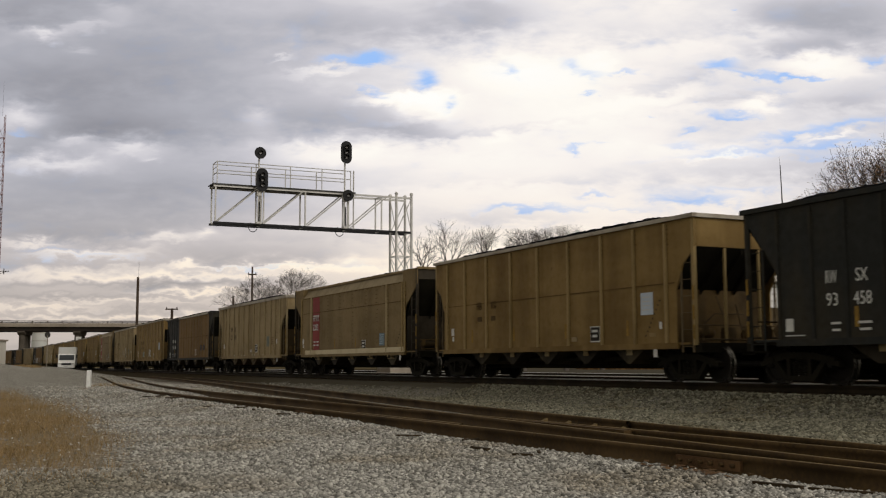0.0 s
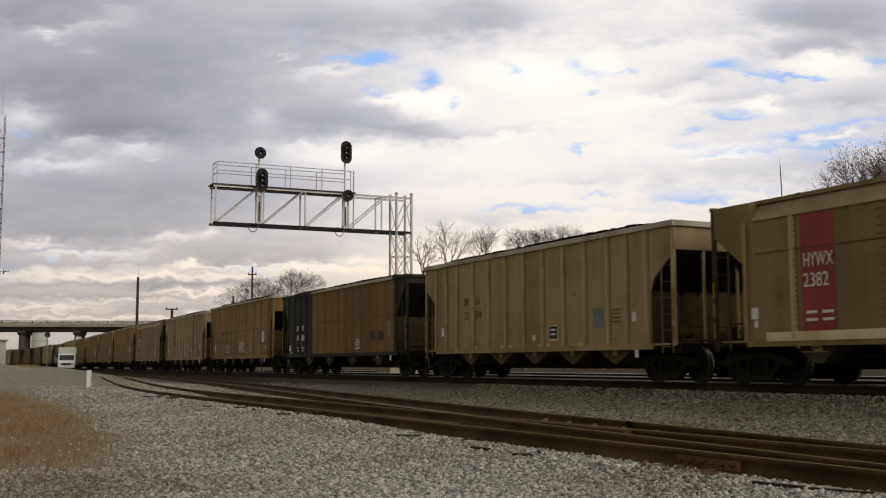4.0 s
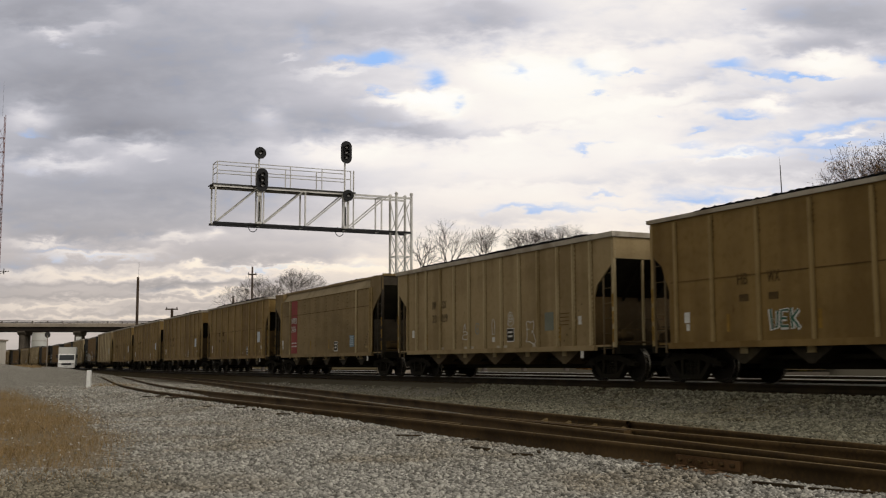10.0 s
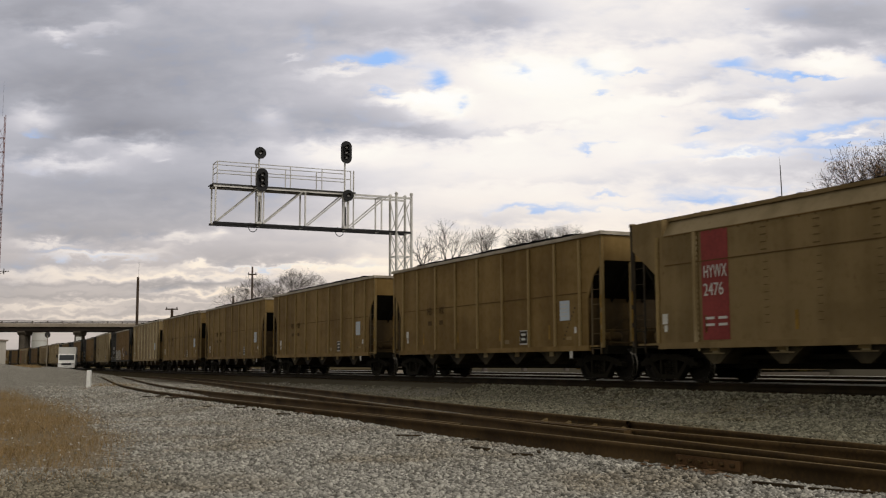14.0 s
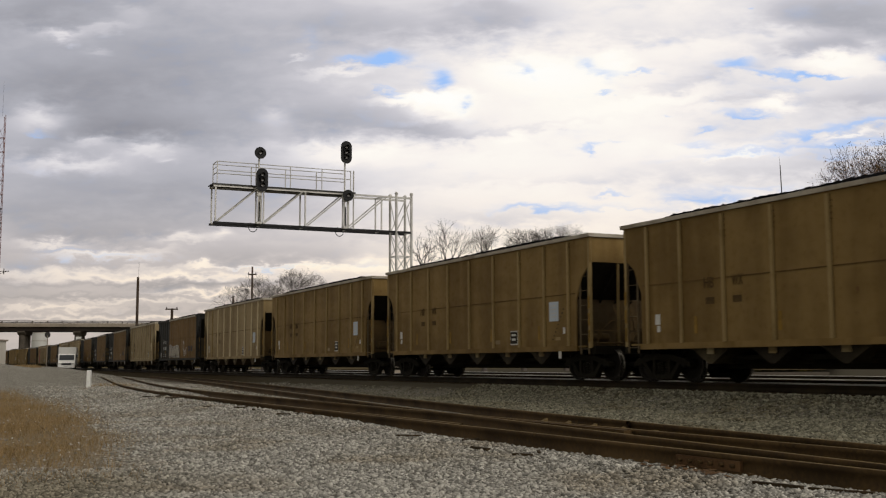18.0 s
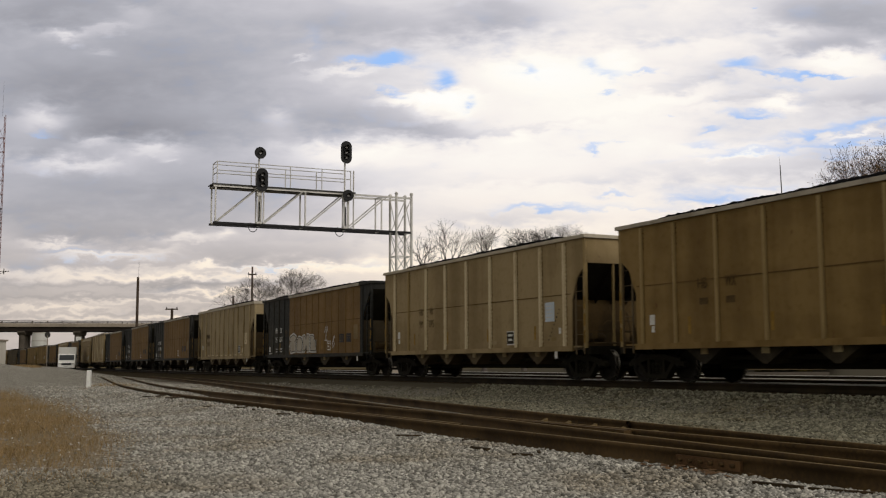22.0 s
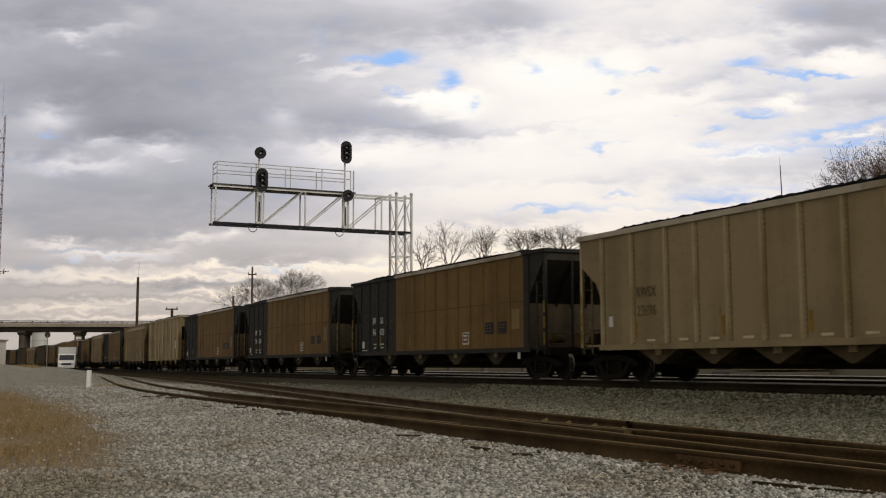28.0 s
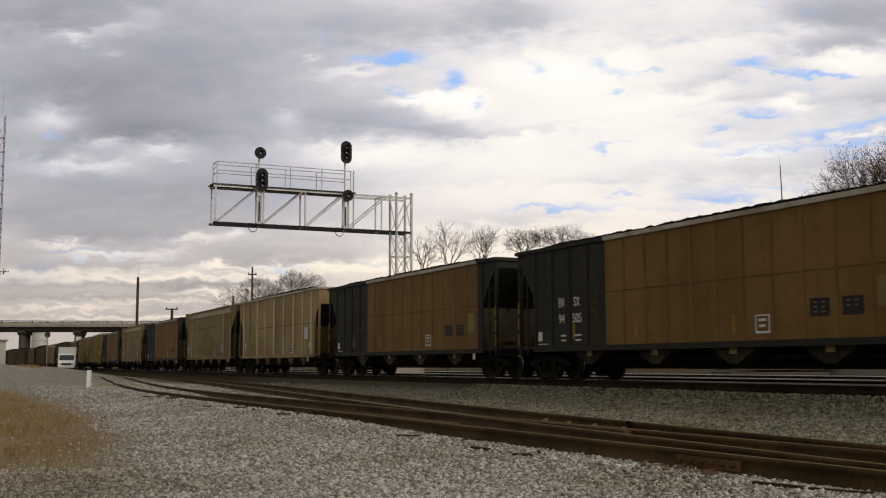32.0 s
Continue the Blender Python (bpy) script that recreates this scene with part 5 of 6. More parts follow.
KINDS = {
    "A": (A_HALF, lambda: make_ribbed(M_TAN, M_RIB, M_CHORD, "dusty tan ribbed hopper car heaped with coal")),
    "N": (A_HALF, lambda: make_ribbed(M_SOOT, M_SOOT, M_UNDER, "brown grimy ribbed hopper car heaped with coal", None)),
    "L": (A_HALF, lambda: make_ribbed(M_DRAB, lambda x: M_PALE_RIB if x != 2.38 else M_RIB, M_PALE_CHORD, "pale tan hopper car with light ribs, heaped with coal")),
    "B": (B_HALF, make_black),
    "C": (C_HALF, lambda: make_smooth(False)),
    "W": (C_HALF, lambda: make_smooth(True)),
    "S": (C_HALF, lambda: make_smooth(False, False)),
    "D": (D_HALF, make_pale),
    "E": (D_HALF, lambda: make_pale(M_DRAB, "weathered tan ribbed hopper car with faded marks, heaped with coal", True)),
}
# rear end of each car along the line at the sixteenth second
CONSIST = [("B", -125.7), ("A", -109.25), ("W", -92.5), ("E", -76.3), ("B", -58.4), ("A", -41.9), ("E", -25.5), ("C", -8.8), ("A", 7.2), ("A", 23.8), ("A", 40.1), ("A", 56.4),
           ("L", 72.7), ("B", 90.4), ("D", 107.0), ("B", 125.1), ("B", 143.1), ("B", 160.7), ("L", 176.8), ("S", 192.9), ("B", 210.6), ("C", 227.2), ("B", 244.9), ("A", 261.2), ("A", 277.4),
           ("B", 294.9), ("N", 311.2), ("C", 327.8), ("N", 344.1), ("B", 361.8), ("N", 378.1), ("N", 394.4), ("B", 412.1), ("N", 428.4)]


def build_train():
    proto, cars = {}, []
    for kind, rear in CONSIST:
        half, make = KINDS[kind]
        if kind not in proto:
            car = proto[kind] = make()
        else:
            car = copy_thing(proto[kind], Matrix.Translation(PARK))
        cars.append([car, kind, half, rear - half])
    return cars


CARS = build_train()


def dress(k):
    return CARS[k][0], CARS[k][2]


def dress_train():
    for k, (a, b) in ((0, ("RW SX", "93 458")), (4, ("RW SX", "94 980")), (15, ("RW SX", "94 428")), (16, ("RW SX", "94 505")), (13, ("RW SX", "95 031"))):
        car, half = dress(k)
        key_letters(car, half, a, b, 2.97, 2.27, M_WHITE, 0.27, 0.38)
        bars(car, -half + 2.66, 1.30, 0.26, 2, M_ALU, 0.05, 0.14), bars(car, -half + 3.42, 1.30, 0.34, 2, M_ALU, 0.05, 0.14)
    for k, a, b, x in ((3, "RW SX", "23 074", 3.80), (6, "RW SX", "23 039", 3.80)):
        car, half = dress(k)
        key_letters(car, half, a, b, x, 2.62, M_GRIME, 0.28, 0.42)
    car, half = dress(14)
    letters(car, "RWSX", -half + 3.1, 2.35, 0.28, M_GRIME, 0.8)
    letters(car, "23696", -half + 3.1, 1.86, 0.28, M_FAINT, 0.8)
    for k, b in ((2, "2382"), (7, "2476")):
        car, half = dress(k)
        letters(car, "HYWX", -half + 3.38, 2.68, 0.30, M_WHITE, 0.82, 0.012)
        letters(car, b, -half + 3.30, 2.25, 0.30, M_WHITE, 0.70, 0.012)
        for x in (3.15, 3.6):
            for z in (1.56, 1.40):
                plate("stencil_bar", car, -half + x, z, 0.30, 0.06, M_WHITE, out=0.012)
    car, half = dress(12)
    key_letters(car, half, "HB WX", "99 275", 3.95, 2.42, M_FAINT, 0.26, 0.48)
    for k in (1, 5, 8, 9, 10, 11):
        car, half = dress(k)
        letters(car, "HB", -half + 3.42, 2.42, 0.26, M_GHOST, 0.34)
        letters(car, "WX", -half + 4.42, 2.42, 0.26, M_GHOST, 0.38)
        for x in (3.45, 4.40):
            plate("stencil_bar", car, -half + x, 1.98, 0.30, 0.16, M_GHOST, out=0.0)
    # sprayed tags
    car, half = dress(5)
    tag = [[(0, 0), (0.05, 1)], [(0.05, 0.5), (0.4, 0.55)], [(0.4, 0), (0.45, 1)], [(0.6, 0), (0.8, 1), (1.0, 0.95), (1.0, 0.5), (0.75, 0.45)], [(1.15, 0), (1.2, 0.95), (1.55, 0.8), (1.2, 0.5), (1.6, 0)], [(2.05, 0.9), (1.75, 0.8), (1.8, 0.55), (2.1, 0.35), (2.0, 0.05), (1.7, 0.1)]]
    scrawl(car, "spray_tag", tag, 7.55 - half, 1.22, 0.60, M_WHITE, 0.07, "white sprayed tag")
    tag2 = [[(0, 1), (0.1, 0), (0.45, 0.1), (0.5, 0.9)], [(0.7, 0.1), (0.75, 0.9), (1.2, 0.9)], [(0.72, 0.5), (1.1, 0.5)], [(0.7, 0.1), (1.2, 0.1)], [(1.4, 1), (1.5, 0)], [(1.5, 0.5), (1.9, 0.9)], [(1.5, 0.5), (1.95, 0.0)]]
    scrawl(car, "spray_tag", tag2, 4.28 - half, 1.22, 0.46, M_WHITE, 0.11, "white and teal sprayed tag")
    scrawl(car, "spray_tag", tag2, 4.30 - half, 1.24, 0.44, M_GREEN, 0.05).location.y -= 0.006
    car, half = dress(13)
    # four fat silver letters with dark and white outlines, too stylised to read
    fat = [[(0.25, 0.0), (1.05, 0.05), (1.20, 0.45), (1.0, 0.62), (1.22, 0.85), (0.75, 1.0), (0.2, 0.9), (0.0, 0.72), (0.3, 0.62), (0.05, 0.4)],
           [(1.25, 0.05), (2.1, 0.02), (2.22, 0.5), (2.05, 0.78), (1.6, 0.85), (1.28, 0.7), (1.15, 0.35)],
           [(2.2, 0.02), (2.55, 0.05), (2.75, 0.35), (2.9, 0.02), (3.3, 0.05), (3.25, 0.9), (2.85, 0.95), (2.7, 0.7), (2.5, 0.9), (2.15, 0.85)],
           [(3.35, 0.04), (4.25, 0.02), (4.2, 0.42), (4.26, 0.6), (3.95, 0.55), (3.85, 0.85), (3.4, 0.9)]]
    for outline in fat:
        part("spray_letter", Shape().prism(outline, "y", -0.003, 0.003).mesh("spray_letter", M_CHORD), car, "fat silver sprayed letter", (4.92 - half, -(HALF_W + 0.052), 1.05))
        closed = outline + outline[:2]
        scrawl(car, "spray_outline", [closed], 4.92 - half, 1.05, 1.0, M_WHITE, 0.06).location.y -= 0.026
        inner = [(x * 0.9 + 0.1 * sum(p[0] for p in outline) / len(outline), z * 0.86 + 0.07) for x, z in closed]
        scrawl(car, "spray_outline", [inner], 4.92 - half, 1.05, 1.0, M_SIGNAL, 0.035).location.y -= 0.03
    scrawl(car, "spray_tag", [[(0, 0), (0.4, 0.0)], [(0.2, 0), (0.2, 0.35)], [(0, 0.4), (0.1, 0.7), (0.25, 0.4), (0.35, 0.75), (0.45, 0.45)]], 10.4 - half, 1.60, 0.9, M_WHITE, 0.05).location.y -= 0.02
    scrawl(car, "spray_tag", [[(0, 0.1), (0.3, 0.5), (0.1, 0.3), (0.4, 0.7)], [(0.1, 0), (0.45, 0.2), (0.2, 0.45), (0.5, 0.6)]], 11.4 - half, 1.25, 0.8, M_ALU, 0.04).location.y -= 0.02
    car, half = dress(6)
    figure = [[(0.45, 1), (0.3, 0.75), (0.15, 0.45), (0.5, 0.5), (0.75, 0.4), (0.7, 0.3), (0.2, 0.3), (0.05, 0.05), (0.7, 0.0), (0.8, 0.25)], [(0.45, 1), (0.5, 0.6)]]
    hook = [[(0.4 + 0.3 * math.cos(0.5 + 0.55 * q), 0.5 + 0.42 * math.sin(0.5 + 0.55 * q)) for q in range(11)], [(0.3, 0.45), (0.5, 0.4), (0.5, 0.6)]]
    bottle = [[(0.2, 0), (0.15, 0.7), (0.25, 0.95), (0.4, 0.95), (0.5, 0.7), (0.45, 0), (0.2, 0)]]
    swirl = [[(0.45 + 0.28 * math.cos(0.63 * q), 0.75 + 0.24 * math.sin(0.63 * q)) for q in range(11)], [(0.45 + 0.09 * math.cos(0.63 * q), 0.75 + 0.08 * math.sin(0.63 * q)) for q in range(11)], [(0.1, 0.5), (0.3, 0.35), (0.6, 0.4), (0.9, 0.6), (0.85, 0.25), (0.5, 0.05), (0.15, 0.2), (0.1, 0.5)]]
    ghost = [[(0.1, 0.95), (0.3, 1.0), (0.45, 0.92), (0.7, 1.0), (0.75, 0.75), (0.65, 0.55), (0.8, 0.3), (0.9, 0.1), (0.7, 0.0), (0.4, 0.12), (0.1, 0.1), (0.2, 0.5), (0.1, 0.95)], [(0.3, 0.7), (0.32, 0.62)], [(0.55, 0.62), (0.62, 0.52), (0.52, 0.5)]]
    for strokes, x, z, size, paint in ((figure, 5.60, 1.32, 0.56, M_WHITE), (hook, 6.58, 1.45, 0.45, M_BLUE), (bottle, 7.72, 1.45, 0.52, M_ALU), (swirl, 8.80, 1.64, 0.50, M_WHITE), (ghost, 9.95, 1.08, 0.72, M_WHITE)):
        scrawl(car, "spray_tag", strokes, x - half, z, size, paint, 0.022, "thin sprayed outline figure")


dress_train()


# ---- signal gantry ----
GANTRY_S = 48.97


def build_gantry():
    gx0, gy0, a = line_at(GANTRY_S)
    g = thing("signal_gantry", "silver lattice cantilever signal gantry reaching over two tracks", "signal gantry", at=pose(gx0, gy0, 0, 0, 0, math.degrees(a)))
    lo, hi, u0, u1, dep = 9.22, 11.52, -2.85, 10.45, 1.1
    for k, y in enumerate((0.0, dep)):
        # bottom chords are coloured black for the shade they lie in
        part("bottom_chord", Shape().box(((u0 + u1) / 2, y, lo), (u1 - u0, 0.10, 0.12)).box(((u0 + u1) / 2, y, lo - 0.065), (u1 - u0, 0.16, 0.02)).mesh("bottom_chord", M_SIGNAL), g)
        part("top_chord", Shape().box(((u0 + u1) / 2, y, hi), (u1 - u0, 0.10, 0.12)).mesh("top_chord", M_ALU), g)
        for x in (-2.72, 0.12, 0.32, 3.05, 5.98, 8.30):
            part("upright", Shape().box((x, y, (lo + hi) / 2), (0.09, 0.07, hi - lo)).mesh("upright", M_ALU), g)
        for x in (-2.6, 0.35, 3.2, 6.1):
            part("diagonal", Shape().bar((x, y, lo + 0.08), (x + 2.5, y, hi - 0.06), 0.045, sides=6).mesh("diagonal", M_ALU), g)
    for x in (-2.72, 0.2, 3.05, 5.98, 8.3):
        part("cross_tie", Shape().bar((x, 0, lo), (x, dep, lo), 0.04).bar((x, 0, hi), (x, dep, hi), 0.04).mesh("cross_tie", M_ALU), g)
    part("walkway", Shape().box((1.75, dep / 2, hi + 0.10), (9.4, dep + 0.1, 0.05)).box((1.75, -0.06, hi + 0.10), (9.4, 0.05, 0.10)).mesh("walkway", M_DARK_STEEL), g, "dark steel walkway grating")
    for y in (-0.02, dep + 0.02):
        for z in (12.50, 13.05):
            part("handrail", Shape().bar((-2.65, y, z), (6.15, y, z), 0.028).mesh("handrail", M_ALU), g)
        for x in (-2.65, -0.2, 2.05, 4.15, 6.12):
            part("rail_post", Shape().bar((x, y, hi + 0.1), (x, y, 13.07), 0.032).mesh("rail_post", M_ALU), g)
    for z in (12.35, 12.72, 13.05):
        part("end_rail", Shape().bar((-2.65, 0, z), (-2.65, dep, z), 0.028).mesh("end_rail", M_ALU), g)
    # tower of four legs
    base = -0.25
    for x in (9.36, 10.45):
        for y in (0.0, dep):
            leg = Shape().bar((x, y, base), (x, y, 11.75), 0.085, sides=10)
            leg.lathe([(11.75, 0.0), (11.75, 0.12), (11.83, 0.12), (11.90, 0.05), (11.92, 0.0)], (x, y, 0), "z", 10)
            part("leg", leg.mesh("leg", M_ALU, smooth=True), g)
    z, k = 1.22, 0
    while z < 11.4:
        top = z + 1.6 if z < 9.0 else 11.5
        s = Shape()
        for y in (0.0, dep):
            s.bar((9.36, y, z), (10.45, y, z), 0.035)
            s.bar((9.36, y, z) if k % 2 else (10.45, y, z), (10.45, y, top) if k % 2 else (9.36, y, top), 0.032)
            if z < 9.0:
                s.bar((10.45, y, z) if k % 2 else (9.36, y, z), (9.36, y, top) if k % 2 else (10.45, y, top), 0.026)
        for x in (9.36, 10.45):
            s.bar((x, 0, z), (x, dep, z), 0.035)
            s.bar((x, 0, z), (x, dep, top), 0.030)
        part("tower_bracing", s.mesh("tower_bracing", M_ALU), g)
        z, k = top, k + 1
    part("foundation", Shape().prism([(8.7, -0.6), (11.1, -0.6), (11.1, 0.25), (11.0, 0.32), (8.8, 0.32), (8.7, 0.25)], "y", -0.6, 1.7).mesh("foundation", M_CONCRETE), g, "pale concrete foundation block")
    part("end_post", Shape().bar((6.32, -0.02, lo), (6.32, -0.02, 13.1), 0.05, sides=8).mesh("end_post", M_ALU), g)

    def lamp(parent, x, y, z):
        """A dark lens under a hood."""
        s = Shape().lathe([(-0.02, 0.0), (-0.03, 0.09), (-0.06, 0.105), (-0.02, 0.115)], (x, y, z), "y", 16)
        hood = Shape()
        n = 12
        pts, fs = [], []
        for i in range(n + 1):
            a2 = math.radians(-20 + 220 * i / n)
            for yy, r in ((0.0, 0.125), (-0.24, 0.12)):
                pts.append((x + r * math.cos(a2), y + yy, z + r * math.sin(a2)))
        for i in range(n):
            fs.append((2 * i, 2 * i + 2, 2 * i + 3, 2 * i + 1))
        hood.add(pts, fs)
        part("lens", s.mesh("lens", M_LENS), parent)
        part("hood", hood.mesh("hood", M_SIGNAL), parent)

    def head(x, z, lamps):
        """A signal head: a round or oblong black target with its lamps and case."""
        h = new("signal_head")
        h.parent = g
        h.matrix_basis = pose(x, -0.55, z - 0.12)
        r = 0.375
        tall = 0.37 if lamps > 1 else 0.0
        outline = [(r * math.cos(math.pi * i / 12), tall + r * math.sin(math.pi * i / 12)) for i in range(13)] + [(-r * math.cos(math.pi * i / 12), -tall - r * math.sin(math.pi * i / 12)) for i in range(13)]
        part("target", Shape().prism(outline, "y", -0.015, 0.015).mesh("target", M_SIGNAL), h)
        part("case", Shape().box((0, 0.17, 0), (0.34, 0.30, 2 * tall + 0.42)).mesh("case", M_SIGNAL), h)
        for k in range(lamps):
            lamp(h, 0, -0.02, (k - (lamps - 1) / 2) * 0.33)
        return h

    for x, top, n_top, low, n_low in ((-0.08, 13.80, 1, 12.10, 2.4), (5.62, 14.30, 2.4, 11.48, 1)):
        for z, n in ((top, n_top), (low, n_low)):
            h = head(x + (0.14 if z == low else 0), z, 1 if n == 1 else 3)
            if n != 1:
                part("target_tail", Shape().box((0, 0.0, -0.05), (0.5, 0.03, 0.9)).mesh("target_tail", M_SIGNAL), h)
        m = Shape().bar((x - 0.02, -0.32, lo + 0.1), (x - 0.02, -0.32, top - 0.1), 0.055, sides=8)
        m.box((x, -0.30, lo + 0.05), (0.3, 0.45, 0.12)).box((x, -0.28, hi - 0.4), (0.24, 0.3, 0.28)).bar((x + 0.16, -0.32, lo + 0.1), (x + 0.16, -0.32, hi + 0.2), 0.04, sides=8)
        m.box((x, -0.2, hi + 0.02), (0.16, 0.4, 0.10))
        part("signal_mast", m.mesh("signal_mast", M_ALU), g)
        part("mast_conduit", Shape().bar((x + 0.02, -0.40, lo + 0.1), (x + 0.02, -0.40, hi - 0.9), 0.04, sides=8).mesh("mast_conduit", M_SIGNAL), g, "black conduit")
        ring = Shape()
        n = 14
        for i in range(n):
            a0, a1 = -0.4 - math.pi * 1.25 * i / n, -0.4 - math.pi * 1.25 * (i + 1) / n
            ring.bar((x - 0.35 + 0.27 * math.cos(a0), -0.3, lo - 0.22 + 0.30 * math.sin(a0)), (x - 0.35 + 0.27 * math.cos(a1), -0.3, lo - 0.22 + 0.30 * math.sin(a1)), 0.028, sides=5)
        part("cable_loop", ring.mesh("cable_loop", M_SIGNAL), g)
    return g


build_gantry()


# ---- road bridge ----
def build_bridge():
    m = pose(-100, 301, 0, 0, 0, 9)
    b = thing("road_bridge", "long concrete road bridge on dark girders over the railway", "bridge", at=m)
    x0, x1 = -60.0, 150.0
    part("deck", Shape().box(((x0 + x1) / 2, 4, 11.35), (x1 - x0, 11.0, 0.45)).mesh("deck", M_CONCRETE), b)
    for y in (-0.7, 2.4, 5.6, 8.7):
        part("girder", Shape().box(((x0 + x1) / 2, y, 10.55), (x1 - x0, 0.06, 1.25)).box(((x0 + x1) / 2, y, 9.95), (x1 - x0, 0.45, 0.06)).box(((x0 + x1) / 2, y, 11.1), (x1 - x0, 0.45, 0.06)).mesh("girder", M_GIRDER), b, "dark steel girder")
    for y in (-1.4, 9.4):
        part("parapet", Shape().box(((x0 + x1) / 2, y, 11.80), (x1 - x0, 0.25, 0.65)).mesh("parapet", M_CONCRETE), b)
        part("parapet_rail", Shape().box(((x0 + x1) / 2, y, 12.72), (x1 - x0, 0.16, 0.22)).mesh("parapet_rail", M_DARK_STEEL), b)
        for k in range(53):
            part("parapet_post", POST_ME, b, at=(x0 + 2 + 4.0 * k, y, 12.1))
    for x in (-17.0, -2.2, 14.0, 42.0, 70.0, 98.0):
        p = Shape()
        p.prism([(-0.3, 8.9), (8.3, 8.9), (9.2, 9.6), (9.2, 9.9), (-1.2, 9.9), (-1.2, 9.6)], "x", -1.0, 1.0)
        part("pier_cap", p.mesh("pier_cap", M_PIER), b, at=(x, 0, 0))
        for y in (0.6, 4.0, 7.4):
            part("pier_column", Shape().bar((0, 0, -1), (0, 0, 8.95), 0.85, sides=16).mesh("pier_column", M_PIER, smooth=True), b, at=(x, y, 0))
    part("pier_sign", Shape().box((0, 0, 0), (1.5, 0.06, 1.4)).mesh("pier_sign", M_WHITE), b, "small white sign", (-1.6, -1.3, 7.7))
    return b


POST_ME = Shape().box((0, 0, 0.05), (0.26, 0.2, 1.1)).mesh("parapet_post", M_PIER)
build_bridge()


# ---- poles and masts ----
def pole(name, label, x, y, top, r, arms=(), whip=0.0):
    z = height_at(x, y)
    p = thing(name, label, "pole", at=(x, y, z))
    part("shaft", Shape().bar((0, 0, -0.3), (0, 0, top - z), r * 1.25, r, sides=10).mesh("shaft", M_WOOD, smooth=True), p)
    for h, w in arms:
        part("crossarm", Shape().box((0, -r, h - z), (w, 0.10, 0.13)).mesh("crossarm", M_WOOD), p)
        for k in (-0.42, 0.42):
            part("insulator", Shape().lathe([(0.0, 0.0), (0.0, 0.05), (0.12, 0.05), (0.16, 0.0)], (k * w, -r, h - z + 0.06), "z", 8).mesh("insulator", M_DARK_STEEL), p)
    if whip:
        part("whip", Shape().bar((0.05, 0, top - z - 0.3), (0.07, 0, top - z + whip), 0.018, 0.012).mesh("whip", M_DARK_STEEL), p)
    return p


pole("wooden_pole", "tall dark wooden pole with a thin whip aerial", -31.9, 112.0, 9.62, 0.13, (), 1.6)
pole("utility_pole", "short wooden utility pole with one crossarm", -26.5, 105.0, 5.98, 0.13, ((5.9, 1.2),))
pole("utility_pole", "weathered wooden utility pole among bare trees", -19.6, 110.0, 10.5, 0.09, ((9.7, 0.9),))
pole("utility_pole", "thin short wooden pole beside bare trees", -22.3, 114.0, 7.75, 0.10)


def lattice_mast(name, label, x, y, top, half, step, mats, arm=None):
    z = height_at(x, y)
    m = thing(name, label, "mast", at=(x, y, z))
    feet = [(half * math.cos(a), half * math.sin(a)) for a in (math.radians(90), math.radians(210), math.radians(330))]
    for fx, fy in feet:
        part("leg", Shape().bar((fx, fy, 0), (fx, fy, top - z), 0.035, sides=6).mesh("leg", mats[0]), m)
    n = int((top - z) / step)
    for k in range(n):
        s = Shape()
        for i in range(3):
            p, q = feet[i], feet[(i + 1) % 3]
            s.bar((*p, k * step), (*q, k * step), 0.03, sides=5)
            s.bar((*p, k * step), (*q, (k + 1) * step), 0.016, sides=4)
        part("brace", s.mesh("brace", mats[k // 6 % 2]), m)
    if arm:
        part("aerial_arm", Shape().bar((0, 0, arm[0] - z), (arm[1], 0, arm[0] - z), 0.04).bar((arm[1] * 0.6, 0, arm[0] - z - 0.35), (arm[1] * 0.6, 0, arm[0] - z + 0.3), 0.05).bar((0, 0, arm[0] - z - 0.4), (arm[1], 0, arm[0] - z + 0.05), 0.03).mesh("aerial_arm", M_DARK_STEEL), m)
    part("top_rod", Shape().bar((0, 0, top - z), (0, 0, top - z + 4.0), 0.012, 0.008).mesh("top_rod", M_DARK_STEEL), m)
    return m


lattice_mast("radio_mast", "slim red and grey lattice radio mast", -50.1, 120.0, 28.8, 0.55, 1.62, (M_REDLAMP, M_DARK_STEEL), (11.0, 1.4))


def whip_mast():
    x, y = 47.9, 150.0
    z = height_at(x, y)
    m = thing("aerial_mast", "thin grey aerial mast behind the trees", "mast", at=(x, y, z))
    part("tube", Shape().bar((0, 0, 0), (0, 0, 22.5 - z), 0.16, 0.13, sides=8).mesh("tube", M_DARK_STEEL), m)
    part("upper_tube", Shape().bar((0, 0, 22.5 - z), (-0.12, 0, 28.4 - z), 0.10, 0.06, sides=8).mesh("upper_tube", M_DARK_STEEL), m)
    part("whip", Shape().bar((-0.12, 0, 28.4 - z), (-0.22, 0, 29.6 - z), 0.025, 0.012).mesh("whip", M_DARK_STEEL), m)


whip_mast()


